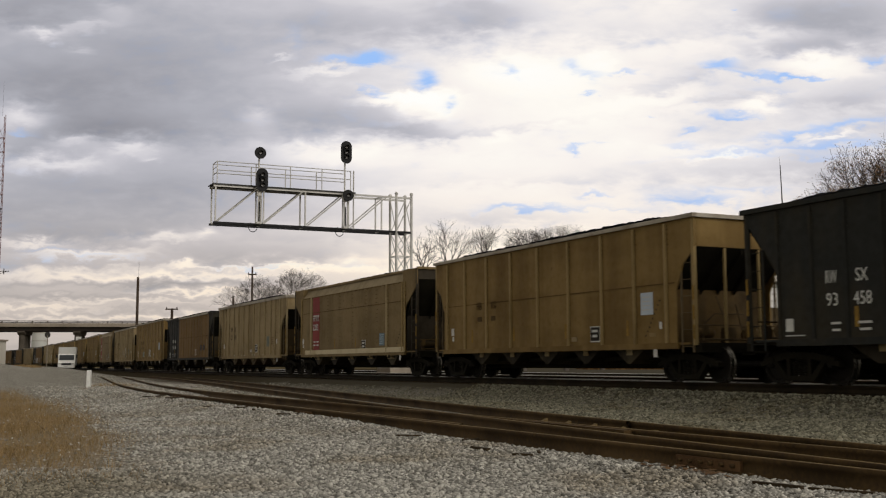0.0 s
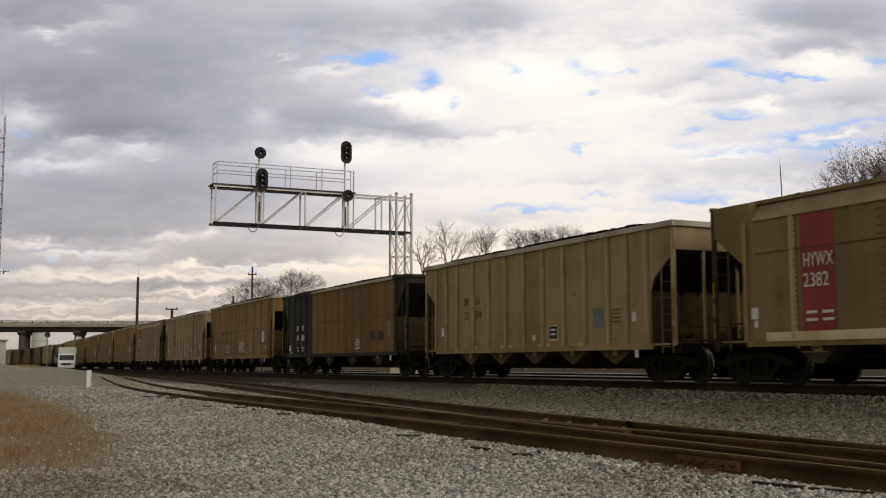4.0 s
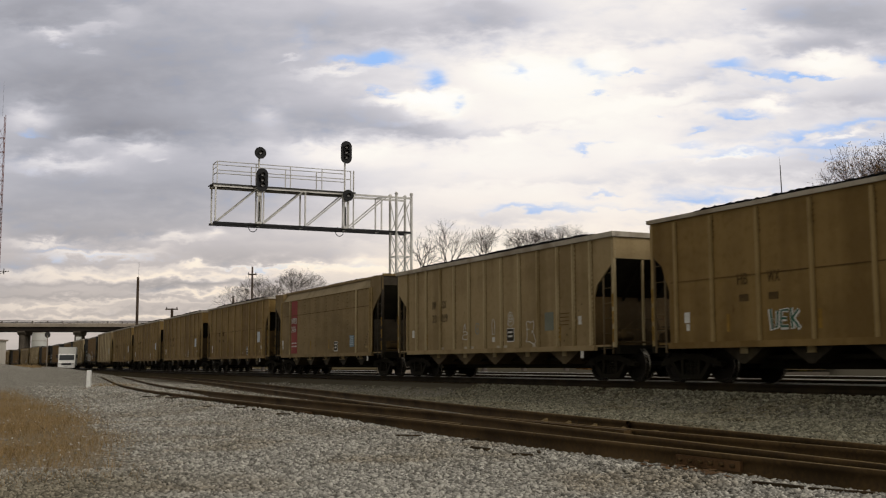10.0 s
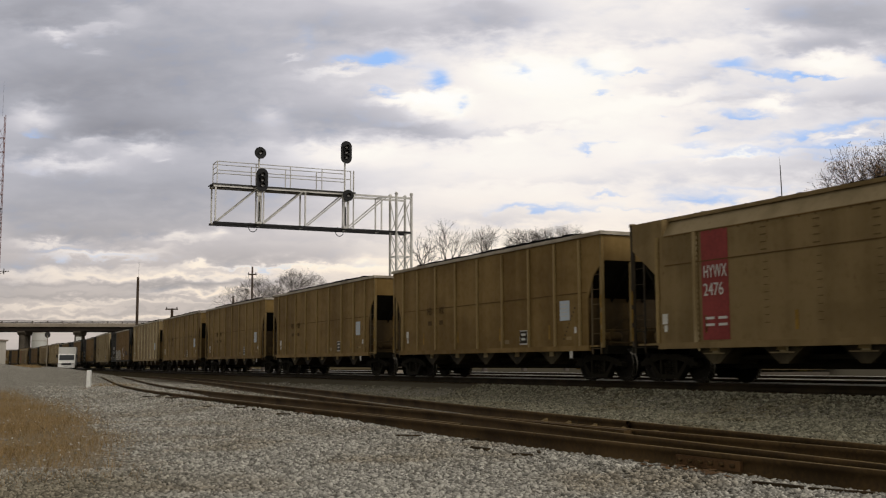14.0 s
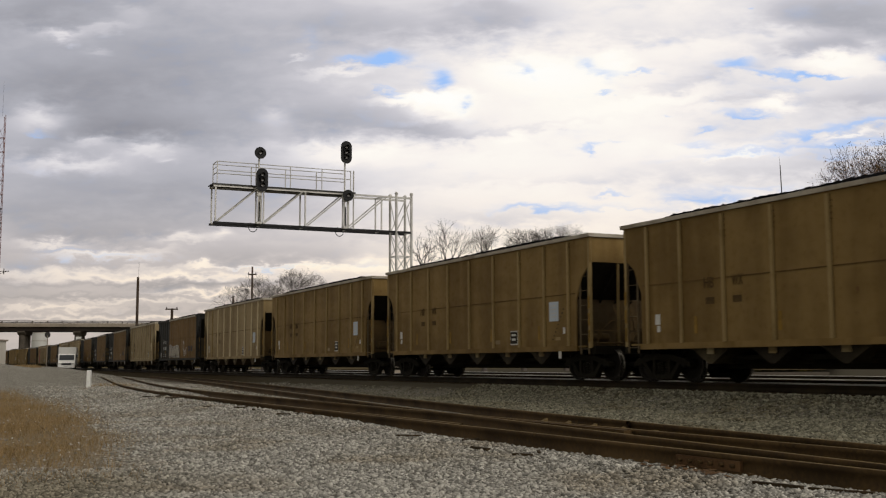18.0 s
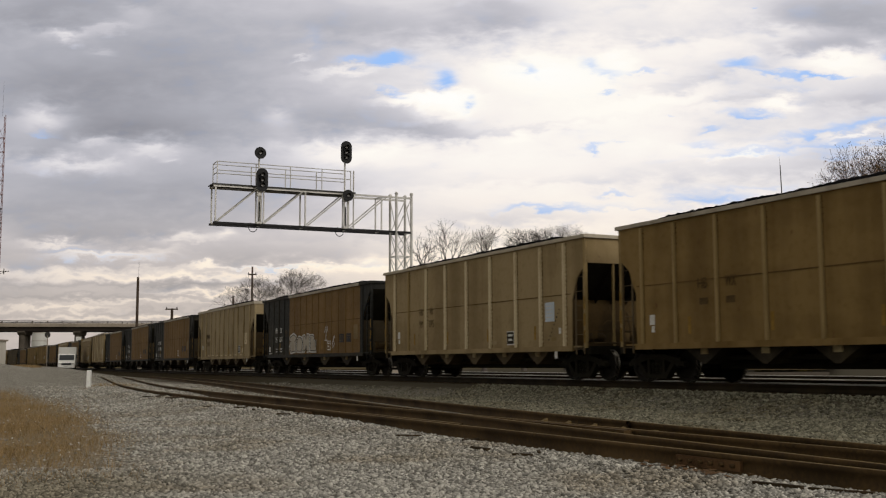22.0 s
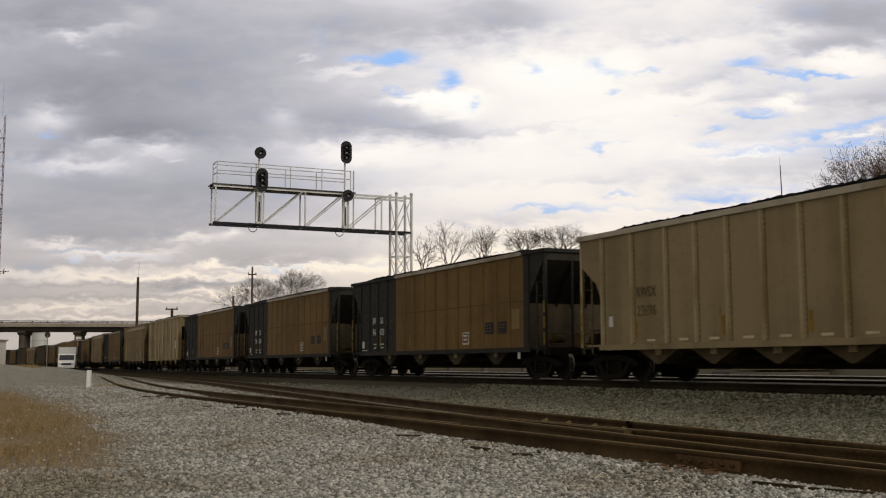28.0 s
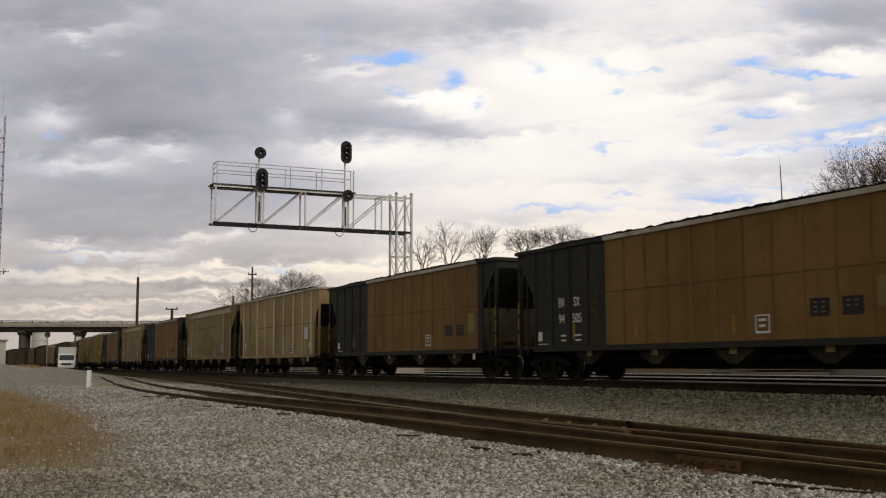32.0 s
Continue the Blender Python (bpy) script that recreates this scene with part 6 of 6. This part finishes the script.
# ---- bare trees ----
def bare_tree(label, x, y, top, wide, deep, seed, mat=None, limbs=4, depth=6, leaves=0, fine=0.012, spread_out=0.42, shoots=0.4):
    """A leafless tree: limbs fan out of the trunk and fork again and again into thin, nearly straight twigs.
    wide: half width of the crown; deep: its height; depth: how often a limb forks."""
    mat = mat or M_BARK
    z0 = height_at(x, y)
    H = top - z0
    rng = random.Random(seed)
    t = thing("bare_tree", label, "tree", at=(x, y, z0))
    runs, tips = [], []

    def grow(p, d, length, level):
        q = p
        for k in range(2):
            d = (d + Vector((rng.gauss(0, 0.10), rng.gauss(0, 0.10), 0.05))).normalized()
            e = q + d * length / 2
            runs.append((q, e, level + 0.5 * k))
            q = e
            if level >= 2 and level < depth and rng.random() < shoots:          # side shoots
                side = (d + Vector((rng.gauss(0, 0.6), rng.gauss(0, 0.6), rng.gauss(0.1, 0.4)))).normalized()
                grow(q, side, length * 0.55, min(level + 2, depth))
        if level >= depth:
            tips.append(q)
            return
        turn = rng.uniform(0, 6.283)
        forks = 3 if rng.random() < 0.45 else 2
        for k in range(forks):
            a = turn + 6.283 * k / forks + rng.gauss(0, 0.3)
            u = d.orthogonal().normalized()
            w = d.cross(u)
            out = rng.uniform(0.35, 0.80)
            grow(q, (d + (u * math.cos(a) + w * math.sin(a)) * out).normalized(), length * rng.uniform(0.72, 0.98), level + 1)

    turn = rng.uniform(0, 6.283)
    for k in range(limbs):
        a = turn + 6.283 * k / limbs + rng.gauss(0, 0.25)
        grow(Vector((0, 0, 0.06 * k)), Vector((math.cos(a) * spread_out, math.sin(a) * spread_out, 1)).normalized(), rng.uniform(0.85, 1.1), 1)
    ends = np.array([tuple(b) for _, b, _ in runs])
    sx = wide / np.percentile(np.hypot(ends[:, 0], ends[:, 1]), 97)
    sz = deep / ends[:, 2].max()
    base = H - deep

    def place(p):
        return Vector((p.x * sx, p.y * sx, base + p.z * sz))

    thick0 = H * 0.0075 + 0.02
    trunk, crown, lf = Shape(), Shape(), Shape()
    trunk.bar((0, 0, -0.2), (0.02 * H * rng.uniform(-1, 1), 0, base * 0.55), thick0 * 2.2, thick0 * 1.7, 8)
    trunk.bar((0.0, 0, base * 0.5), (0, 0, base + 0.12 * sz), thick0 * 1.75, thick0 * 1.2, 8)
    for p, q, level in runs:
        r0 = max(fine, thick0 * 0.62 ** level)
        crown.bar(place(p), place(q), r0, max(fine * 0.8, r0 * 0.8), 5 if r0 > 3 * fine else 3)
    part("trunk", trunk.mesh("trunk", mat), t)
    part("crown", crown.mesh("crown", mat), t)
    if leaves:
        for p in tips:
            for _ in range(leaves):
                c = place(p) + Vector((rng.gauss(0, 0.12), rng.gauss(0, 0.12), rng.gauss(0, 0.12)))
                u = Vector((rng.gauss(0, 1), rng.gauss(0, 1), rng.gauss(0, 1))).normalized() * 0.045
                w = u.orthogonal().normalized() * 0.032
                lf.add([c - u, c + w, c + u, c - w], [(0, 1, 2, 3)])
        me = bpy.data.meshes.new("leaves")
        me.from_pydata(lf.v, [], lf.f)
        me.materials.append(M_LEAF)
        part("leaves", me, t, "withered brown leaves left on the twigs")
    return t


bare_tree("slender leafless tree with open crown behind the train", 0.6, 105, 14.7, 3.3, 5.2, 11, limbs=4, depth=6, fine=0.009, spread_out=0.5, shoots=0.5)
bare_tree("leaning leafless tree with thin twigs", 4.0, 106, 14.3, 2.4, 4.6, 12, limbs=4, depth=6, fine=0.008, spread_out=0.45)
bare_tree("small leafless tree beside the gantry", -1.9, 104, 13.2, 2.0, 4.2, 13, limbs=4, depth=5, fine=0.009, spread_out=0.5)
bare_tree("round leafless tree with dense grey twigs", 9.7, 130, 17.3, 3.7, 3.9, 14, limbs=6, depth=7, fine=0.008, spread_out=1.0)
bare_tree("round leafless tree with dense grey twigs", 14.9, 131, 17.8, 3.9, 4.1, 15, limbs=6, depth=7, fine=0.008, spread_out=1.0)
bare_tree("leafless tree far behind the train", 20.6, 140, 17.5, 3.6, 3.9, 16, limbs=6, depth=6, fine=0.010, spread_out=1.0)
bare_tree("small flat-topped tree far behind the train", 40.2, 180, 24.7, 1.7, 1.5, 17, M_DARK_BARK, 5, 5, 2, 0.018, 1.0)
bare_tree("broad leafless tree with fine grey twigs", -21.7, 130, 11.5, 4.0, 4.8, 18, limbs=5, depth=7, fine=0.0085, spread_out=0.9)
bare_tree("broad leafless tree with fine grey twigs", -17.6, 130, 12.2, 3.8, 5.0, 19, limbs=5, depth=7, fine=0.0085, spread_out=0.9)
bare_tree("low leafless tree with fine grey twigs", -25.2, 131, 10.2, 3.2, 4.2, 20, limbs=4, depth=6, fine=0.009, spread_out=0.9)
bare_tree("tall tree with bare twigs and some brown leaves", 30.8, 64, 16.2, 6.4, 8.2, 21, M_DARK_BARK, 7, 7, 2, 0.010, 1.0, 0.65)
bare_tree("tall tree with bare twigs and some brown leaves", 26.3, 61, 13.3, 4.4, 6.2, 23, M_DARK_BARK, 7, 7, 2, 0.010, 1.0, 0.6)
bare_tree("tree with bare twigs and some brown leaves", 23.3, 61, 10.5, 2.9, 4.0, 22, M_DARK_BARK, 6, 6, 7, 0.009, 0.9, 0.65)


def scrub(name, label, k, x0, x1, y0, y1, tall, seed, mat):
    """A strip of thin-stemmed scrub beyond the tracks."""
    rng = np.random.default_rng(seed)
    X, Y = x0 + (x1 - x0) * rng.random(k), y0 + (y1 - y0) * rng.random(k)
    Z = ground_height(X, Y)
    h = tall * (0.35 + 0.65 * rng.random(k)) * (0.8 + 0.25 * np.sin(X * 0.31) + 0.15 * np.sin(X * 0.83))
    lx, ly, w = rng.normal(0, 0.9, k), rng.normal(0, 0.9, k), 0.05 + 0.10 * rng.random(k)
    mid = np.stack([X + lx * 0.4, Y + ly * 0.4, Z + h * 0.55], -1)
    v = np.stack([np.stack([X - w, Y, Z], -1), np.stack([X + w, Y, Z], -1), mid + np.stack([w * 1.5, 0 * w, 0 * w], -1), mid - np.stack([w * 1.5, 0 * w, 0 * w], -1), np.stack([X + lx, Y + ly, Z + h], -1)], 1)
    i = 5 * np.arange(k)
    f = np.concatenate([np.stack([i, i + 1, i + 2], -1), np.stack([i, i + 2, i + 3], -1), np.stack([i + 3, i + 2, i + 4], -1)])
    tagged(new(name, quick_mesh(name, v.reshape(-1, 3), f, mat)), label, "scrub", kind="stuff")


scrub("far_scrub", "strip of brown leafless scrub beyond the tracks", 9000, 20, 150, 150, 164, 6.0, 31, M_LEAF)
scrub("yellow_scrub", "tall yellowing scrub under the trees beyond the tracks", 13000, 19.4, 42, 61.8, 67, 8.2, 32, M_SCRUB)


# ---- small things of the yard ----
def marker_post():
    x, y = -16.22, 49.5
    z = height_at(x, y)
    p = thing("marker_post", "white painted square marker post in the gravel", "post", at=(x, y, z))
    part("post", Shape().prism([(-0.085, -0.2), (0.085, -0.2), (0.085, 0.77), (0.06, 0.80), (-0.06, 0.80), (-0.085, 0.77)], "y", -0.085, 0.085).mesh("post", M_VAN), p)


marker_post()


def box_truck():
    x, y = -49.9, 143.0
    z = height_at(x, y)
    t = thing("box_truck", "white box truck parked facing the yard", "truck", at=pose(x, y, z, 0, 0, 17))
    cab = Shape().prism([(-1.0, 0.52), (-1.05, 1.02), (-0.94, 1.18), (-0.15, 1.42), (0.38, 2.12), (0.58, 2.24), (1.6, 2.28), (1.6, 0.45), (-0.9, 0.45)], "x", -1.05, 1.05)
    part("cab", cab.mesh("cab", M_VAN), t, at=None)
    # cargo box greyer than the cab: shade on its white put into the colour
    part("cargo_box", Shape().prism([(-1.12, 0.75), (1.12, 0.75), (1.12, 3.10), (1.08, 3.18), (-1.08, 3.18), (-1.12, 3.10)], "y", 1.65, 6.6).mesh("cargo_box", M_BOX), t)
    part("windscreen", Shape().prism([(-0.14, 1.46), (0.36, 2.12), (0.40, 2.10), (-0.10, 1.44)], "x", -0.93, 0.93).mesh("windscreen", M_GLASS), t, at=(0, -0.05, 0))
    part("grille", Shape().box((0, -1.06, 0.92), (1.25, 0.05, 0.26)).box((0, -1.08, 0.92), (1.1, 0.03, 0.05), 0).mesh("grille", M_SIGNAL), t)
    part("bumper", Shape().box((0, -1.08, 0.60), (2.1, 0.18, 0.30)).mesh("bumper", M_VAN), t)
    for g in (-1, 1):
        part("headlight", Shape().box((g * 0.84, -1.05, 0.96), (0.30, 0.06, 0.20)).mesh("headlight", M_ALU), t)
        part("mirror", Shape().box((g * 1.25, 0.30, 1.95), (0.18, 0.12, 0.42)).bar((g * 1.02, 0.4, 1.85), (g * 1.2, 0.34, 1.85), 0.02).mesh("mirror", M_SIGNAL), t)
        for yy in (-0.15, 5.2):
            part("wheel", Shape().lathe([(-0.12, 0.0), (-0.12, 0.30), (-0.10, 0.39), (0.10, 0.39), (0.12, 0.30), (0.12, 0.0)], (0, 0, 0), "x", 18).mesh("wheel", M_TYRE), t, at=(g * 0.92, yy, 0.39))
    part("number_bar", Shape().box((0, -1.18, 0.62), (0.4, 0.02, 0.1)).mesh("number_bar", M_ALU), t)


box_truck()


def sign_post():
    x, y = -49.6, 135.0
    z = height_at(x, y)
    p = thing("round_sign", "round grey sign on a thin steel post", "sign", at=(x, y, z))
    part("post", Shape().bar((0, 0, -0.2), (0, 0, 3.85), 0.05, sides=8).mesh("post", M_CONCRETE), p)
    part("disc", Shape().lathe([(0.0, 0.0), (0.0, 0.34), (-0.03, 0.34), (-0.03, 0.0)], (0, 0, 3.95), "y", 20).mesh("disc", M_DARK_STEEL), p)
    part("rim", Shape().lathe([(-0.04, 0.27), (-0.05, 0.36), (0.01, 0.37)], (0, 0, 3.95), "y", 20).mesh("rim", M_DARK_STEEL), p)


sign_post()


def low_house():
    b = thing("low_building", "low pale stucco building with a flat roof", "building", at=pose(-96.2, 205, height_at(-92, 205), 0, 0, 0))
    part("wall", Shape().box((0, 5, 2.4), (18, 10, 5.2)).mesh("wall", M_STUCCO), b)
    part("roof", Shape().box((0, 5, 5.1), (18.6, 10.6, 0.3)).mesh("roof", M_CONCRETE), b)
    for x in (4.0, 6.6):
        w = part("window", Shape().box((0, 0, 0), (1.4, 0.12, 1.1)).mesh("window", M_GLASS), b, at=(x, -0.02, 2.3))
        part("window_frame", Shape().box((0, -0.05, 0.58), (1.6, 0.1, 0.1)).box((0, -0.05, -0.58), (1.6, 0.1, 0.1)).mesh("window_frame", M_WHITE), w)


low_house()


def trackside_shed():
    """White boarded shed over a brown plank wall on a pale slab, glimpsed between the cars."""
    x0, x1, y = 15.4, 20.5, 58.0
    w, mid = x1 - x0, (x0 + x1) / 2
    z = -0.35
    b = thing("trackside_shed", "white boarded shed above a brown plank wall on a stained slab", "shed", at=(mid, y, z))
    part("slab", Shape().box((0, 1.7, 0.15), (w + 0.2, 4.0, 0.40)).mesh("slab", M_PIER), b, "stained concrete slab")
    part("wall", Shape().box((0, 1.7, 2.78), (w - 0.1, 3.4, 4.66)).mesh("wall", M_DARK_STEEL), b)
    n = 17
    plank = Shape().box((0, 0, 0), (w / n - 0.02, 0.04, 3.30)).mesh("plank", M_GRIME)
    for k in range(n):
        part("plank", plank, b, at=(-w / 2 + (k + 0.5) * w / n, -0.02, 2.12))
    board = Shape().prism([(-0.05, -0.17), (0.0, -0.17), (0.0, 0.17), (-0.02, 0.17)], "x", -w / 2, w / 2).mesh("board", M_VAN)
    for k in range(4):
        part("board", board, b, at=(0, -0.01, 3.98 + 0.37 * k))
    part("roof", Shape().prism([(-0.35, 5.12), (3.9, 5.32), (3.9, 5.42), (-0.35, 5.22)], "x", -w / 2 - 0.2, w / 2 + 0.2).mesh("roof", M_DARK_STEEL), b)


trackside_shed()


def far_tank():
    """A pale storage tank seen beneath the bridge."""
    x, y = -150.5, 402.0
    z = height_at(x, y)
    t = thing("storage_tank", "pale grey cylindrical storage tank beyond the bridge", "tank", at=(x, y, z))
    part("shell", Shape().lathe([(0.0, 0.0), (0.0, 3.0), (15.0, 3.0), (15.2, 2.9)], (0, 0, 0), "z", 28).mesh("shell", M_BOX, smooth=True), t)
    part("roof", Shape().lathe([(15.2, 3.05), (15.3, 3.05), (16.2, 0.4), (16.2, 0.0)], (0, 0, 0), "z", 28).mesh("roof", M_BOX, smooth=True), t)
    for k in range(5):
        part("hoop", Shape().lathe([(3.0 * k + 0.8, 3.0), (3.0 * k + 0.8, 3.06), (3.0 * k + 1.0, 3.06), (3.0 * k + 1.0, 3.0)], (0, 0, 0), "z", 28).mesh("hoop", M_CONCRETE), t)


far_tank()


def dry_weeds(name, label, count, x_of, seed, tall, wide):
    rng = np.random.default_rng(seed)
    X, Y = x_of(rng, count)
    Z = ground_height(X, Y) - 0.01
    k = len(X)
    clump = 0.5 + 0.5 * np.sin(X * 1.7 + 0.8 * Y) * np.cos(Y * 0.9 - X * 0.4)
    h = tall * (0.25 + 0.9 * rng.random(k) ** 2) * (0.45 + clump)
    a, w = rng.random(k) * 6.283, wide * (0.6 + 0.8 * rng.random(k))
    lx, ly = rng.normal(0, 0.6, k) * h, rng.normal(0, 0.6, k) * h
    dx, dy = np.cos(a) * w, np.sin(a) * w
    v = np.stack([np.stack([X - dx, Y - dy, Z], -1), np.stack([X + dx, Y + dy, Z], -1),
                  np.stack([X + lx * 0.4 + dx * 0.7, Y + ly * 0.4 + dy * 0.7, Z + h * 0.6], -1), np.stack([X + lx * 0.4 - dx * 0.7, Y + ly * 0.4 - dy * 0.7, Z + h * 0.6], -1),
                  np.stack([X + lx, Y + ly, Z + h], -1)], 1)
    i = 5 * np.arange(k)
    f = np.concatenate([np.stack([i, i + 1, i + 2], -1), np.stack([i, i + 2, i + 3], -1), np.stack([i + 3, i + 2, i + 4], -1)])
    return tagged(new(name, quick_mesh(name, v.reshape(-1, 3), f, M_STRAW)), label, "grass", kind="stuff")


def weed_patch(rng, count):
    Y = 8.8 + 48 * rng.random(count) ** 1.7
    edge = -0.297 - 0.0017 * Y
    X = Y * (edge - (0.445 + edge) * rng.random(count) ** 0.9) + rng.normal(0, 0.62, count)
    patch = np.sin(X * 1.9 + 1.3) * np.cos(Y * 0.85 + X * 0.6) + 0.6 * np.sin(Y * 0.6 + 2.0 + X)
    inside = (Y * edge - X) / 1.0
    keep = rng.random(count) < np.clip(0.30 + 0.55 * inside + patch * 0.45 - (Y - 24) / 40.0, 0.03, 1) ** 1.3 * 0.7 * np.clip((Y - 9.6 - 0.7 * np.sin(X * 2.3) - 0.4 * np.sin(X * 5.1)) / 4.2, 0.0, 1) ** 1.5
    return X[keep], Y[keep]


def far_weeds(rng, count):
    Y = 112 + 36 * rng.random(count)
    X = -Y * (0.378 + 0.02 * rng.random(count) + 0.004 * rng.normal(0, 1, count))
    return X, Y


dry_weeds("dry_weeds", "dry straw-coloured weeds at the edge of the gravel", 110000, weed_patch, 3, 0.15, 0.0026)
dry_weeds("post_weeds", "low brown weeds round the foot of the marker post", 700, lambda rng, k: (-16.4 + 2.6 * rng.random(k) ** 1.5, 48.3 + 1.6 * rng.random(k)), 16, 0.16, 0.006)
dry_weeds("dry_bank_grass", "dry grass on the bank by the street", 2600, far_weeds, 6, 0.3, 0.02)


def stalk_patch(rng, count):
    Y = 13.5 + 16 * rng.random(count)
    return -Y * (0.325 + 0.085 * rng.random(count)), Y


dry_weeds("tall_stalks", "a few tall dark dry stalks above the weeds", 110, stalk_patch, 12, 0.42, 0.004)


def ballast_litter():
    """Dark splinters of old ties and a few rusty leaves in the stones beside the siding."""
    rng = random.Random(8)
    wood, leaf = Shape(), Shape()
    for k in range(18):
        s = rng.uniform(3.5, 34)
        across = float(bent(SIDING, s)) - rng.uniform(0.95, 1.5)
        x, y = yard(s, across)
        z = height_at(x, y)
        m = Matrix.Rotation(TH + rng.gauss(0.0, 0.5) + (math.pi / 2 if rng.random() < 0.6 else 0), 4, "Z")
        wood.box((x, y, z + 0.02), (rng.uniform(0.12, 0.55), rng.uniform(0.03, 0.07), rng.uniform(0.02, 0.04)), m=m)
    for k in range(60):
        s, off = rng.gauss(8.1, 0.35), rng.uniform(0.86, 1.2)
        x, y = yard(s, float(bent(SIDING, s)) - off)
        z = height_at(x, y) + 0.03
        a = rng.uniform(0, 6.28)
        u, w = Vector((math.cos(a), math.sin(a), rng.uniform(-0.3, 0.3))) * 0.05, Vector((-math.sin(a), math.cos(a), rng.uniform(-0.3, 0.3))) * 0.03
        c = Vector((x, y, z))
        leaf.add([c - u, c + w, c + u, c - w], [(0, 1, 2, 3)])
    tagged(new("wood_splinters", wood.mesh("wood_splinters", M_TIE)), "dark splinters of old wooden ties in the gravel", "debris", kind="stuff")
    tagged(new("fallen_leaves", leaf.mesh("fallen_leaves", M_JOINT)), "a few rust-coloured fallen leaves beside the rail", "leaves", kind="stuff")


ballast_litter()


# ---- motion of the train and the clouds ----
def car_pose(centre, t):
    s = centre - SPEED * (t - MIDDLE) - GAIN * (t - MIDDLE) ** 2 / 2
    x0, y0, _ = line_at(s + 6.0)
    x1, y1, _ = line_at(s - 6.0)
    return pose((x0 + x1) / 2, (y0 + y1) / 2, 0, 0, 0, math.degrees(math.atan2(y1 - y0, x1 - x0)))


def motions():
    first = None
    rows = []
    for k in range(481):
        t = k / 15
        rolled = SPEED * (t - MIDDLE) + GAIN * (t - MIDDLE) ** 2 / 2
        rows.append((t, Matrix.Rotation(rolled / WHEEL_R, 4, "Y")))
    for car, kind, half, centre in CARS:
        walk(car, [(2.0 * k, car_pose(centre, 2.0 * k)) for k in range(17)])
        for w in car.children_recursive:
            if not w.name.startswith("wheelset"):
                continue
            if first is None:
                first = w
                walk(first, rows)
            else:                                  # all wheels roll alike: they share one set of keys
                w.rotation_mode = "QUATERNION"
                w.animation_data_create()
                w.animation_data.action = first.animation_data.action
                w.animation_data.action_slot = first.animation_data.action_slot
    walk(CLOUDS, [(0.0, pose(0, 0, EYE_Z)), (16.0, pose(0, 0, EYE_Z, 0, 0, -0.75)), (32.0, pose(0, 0, EYE_Z, 0, 0, -1.5))])


motions()
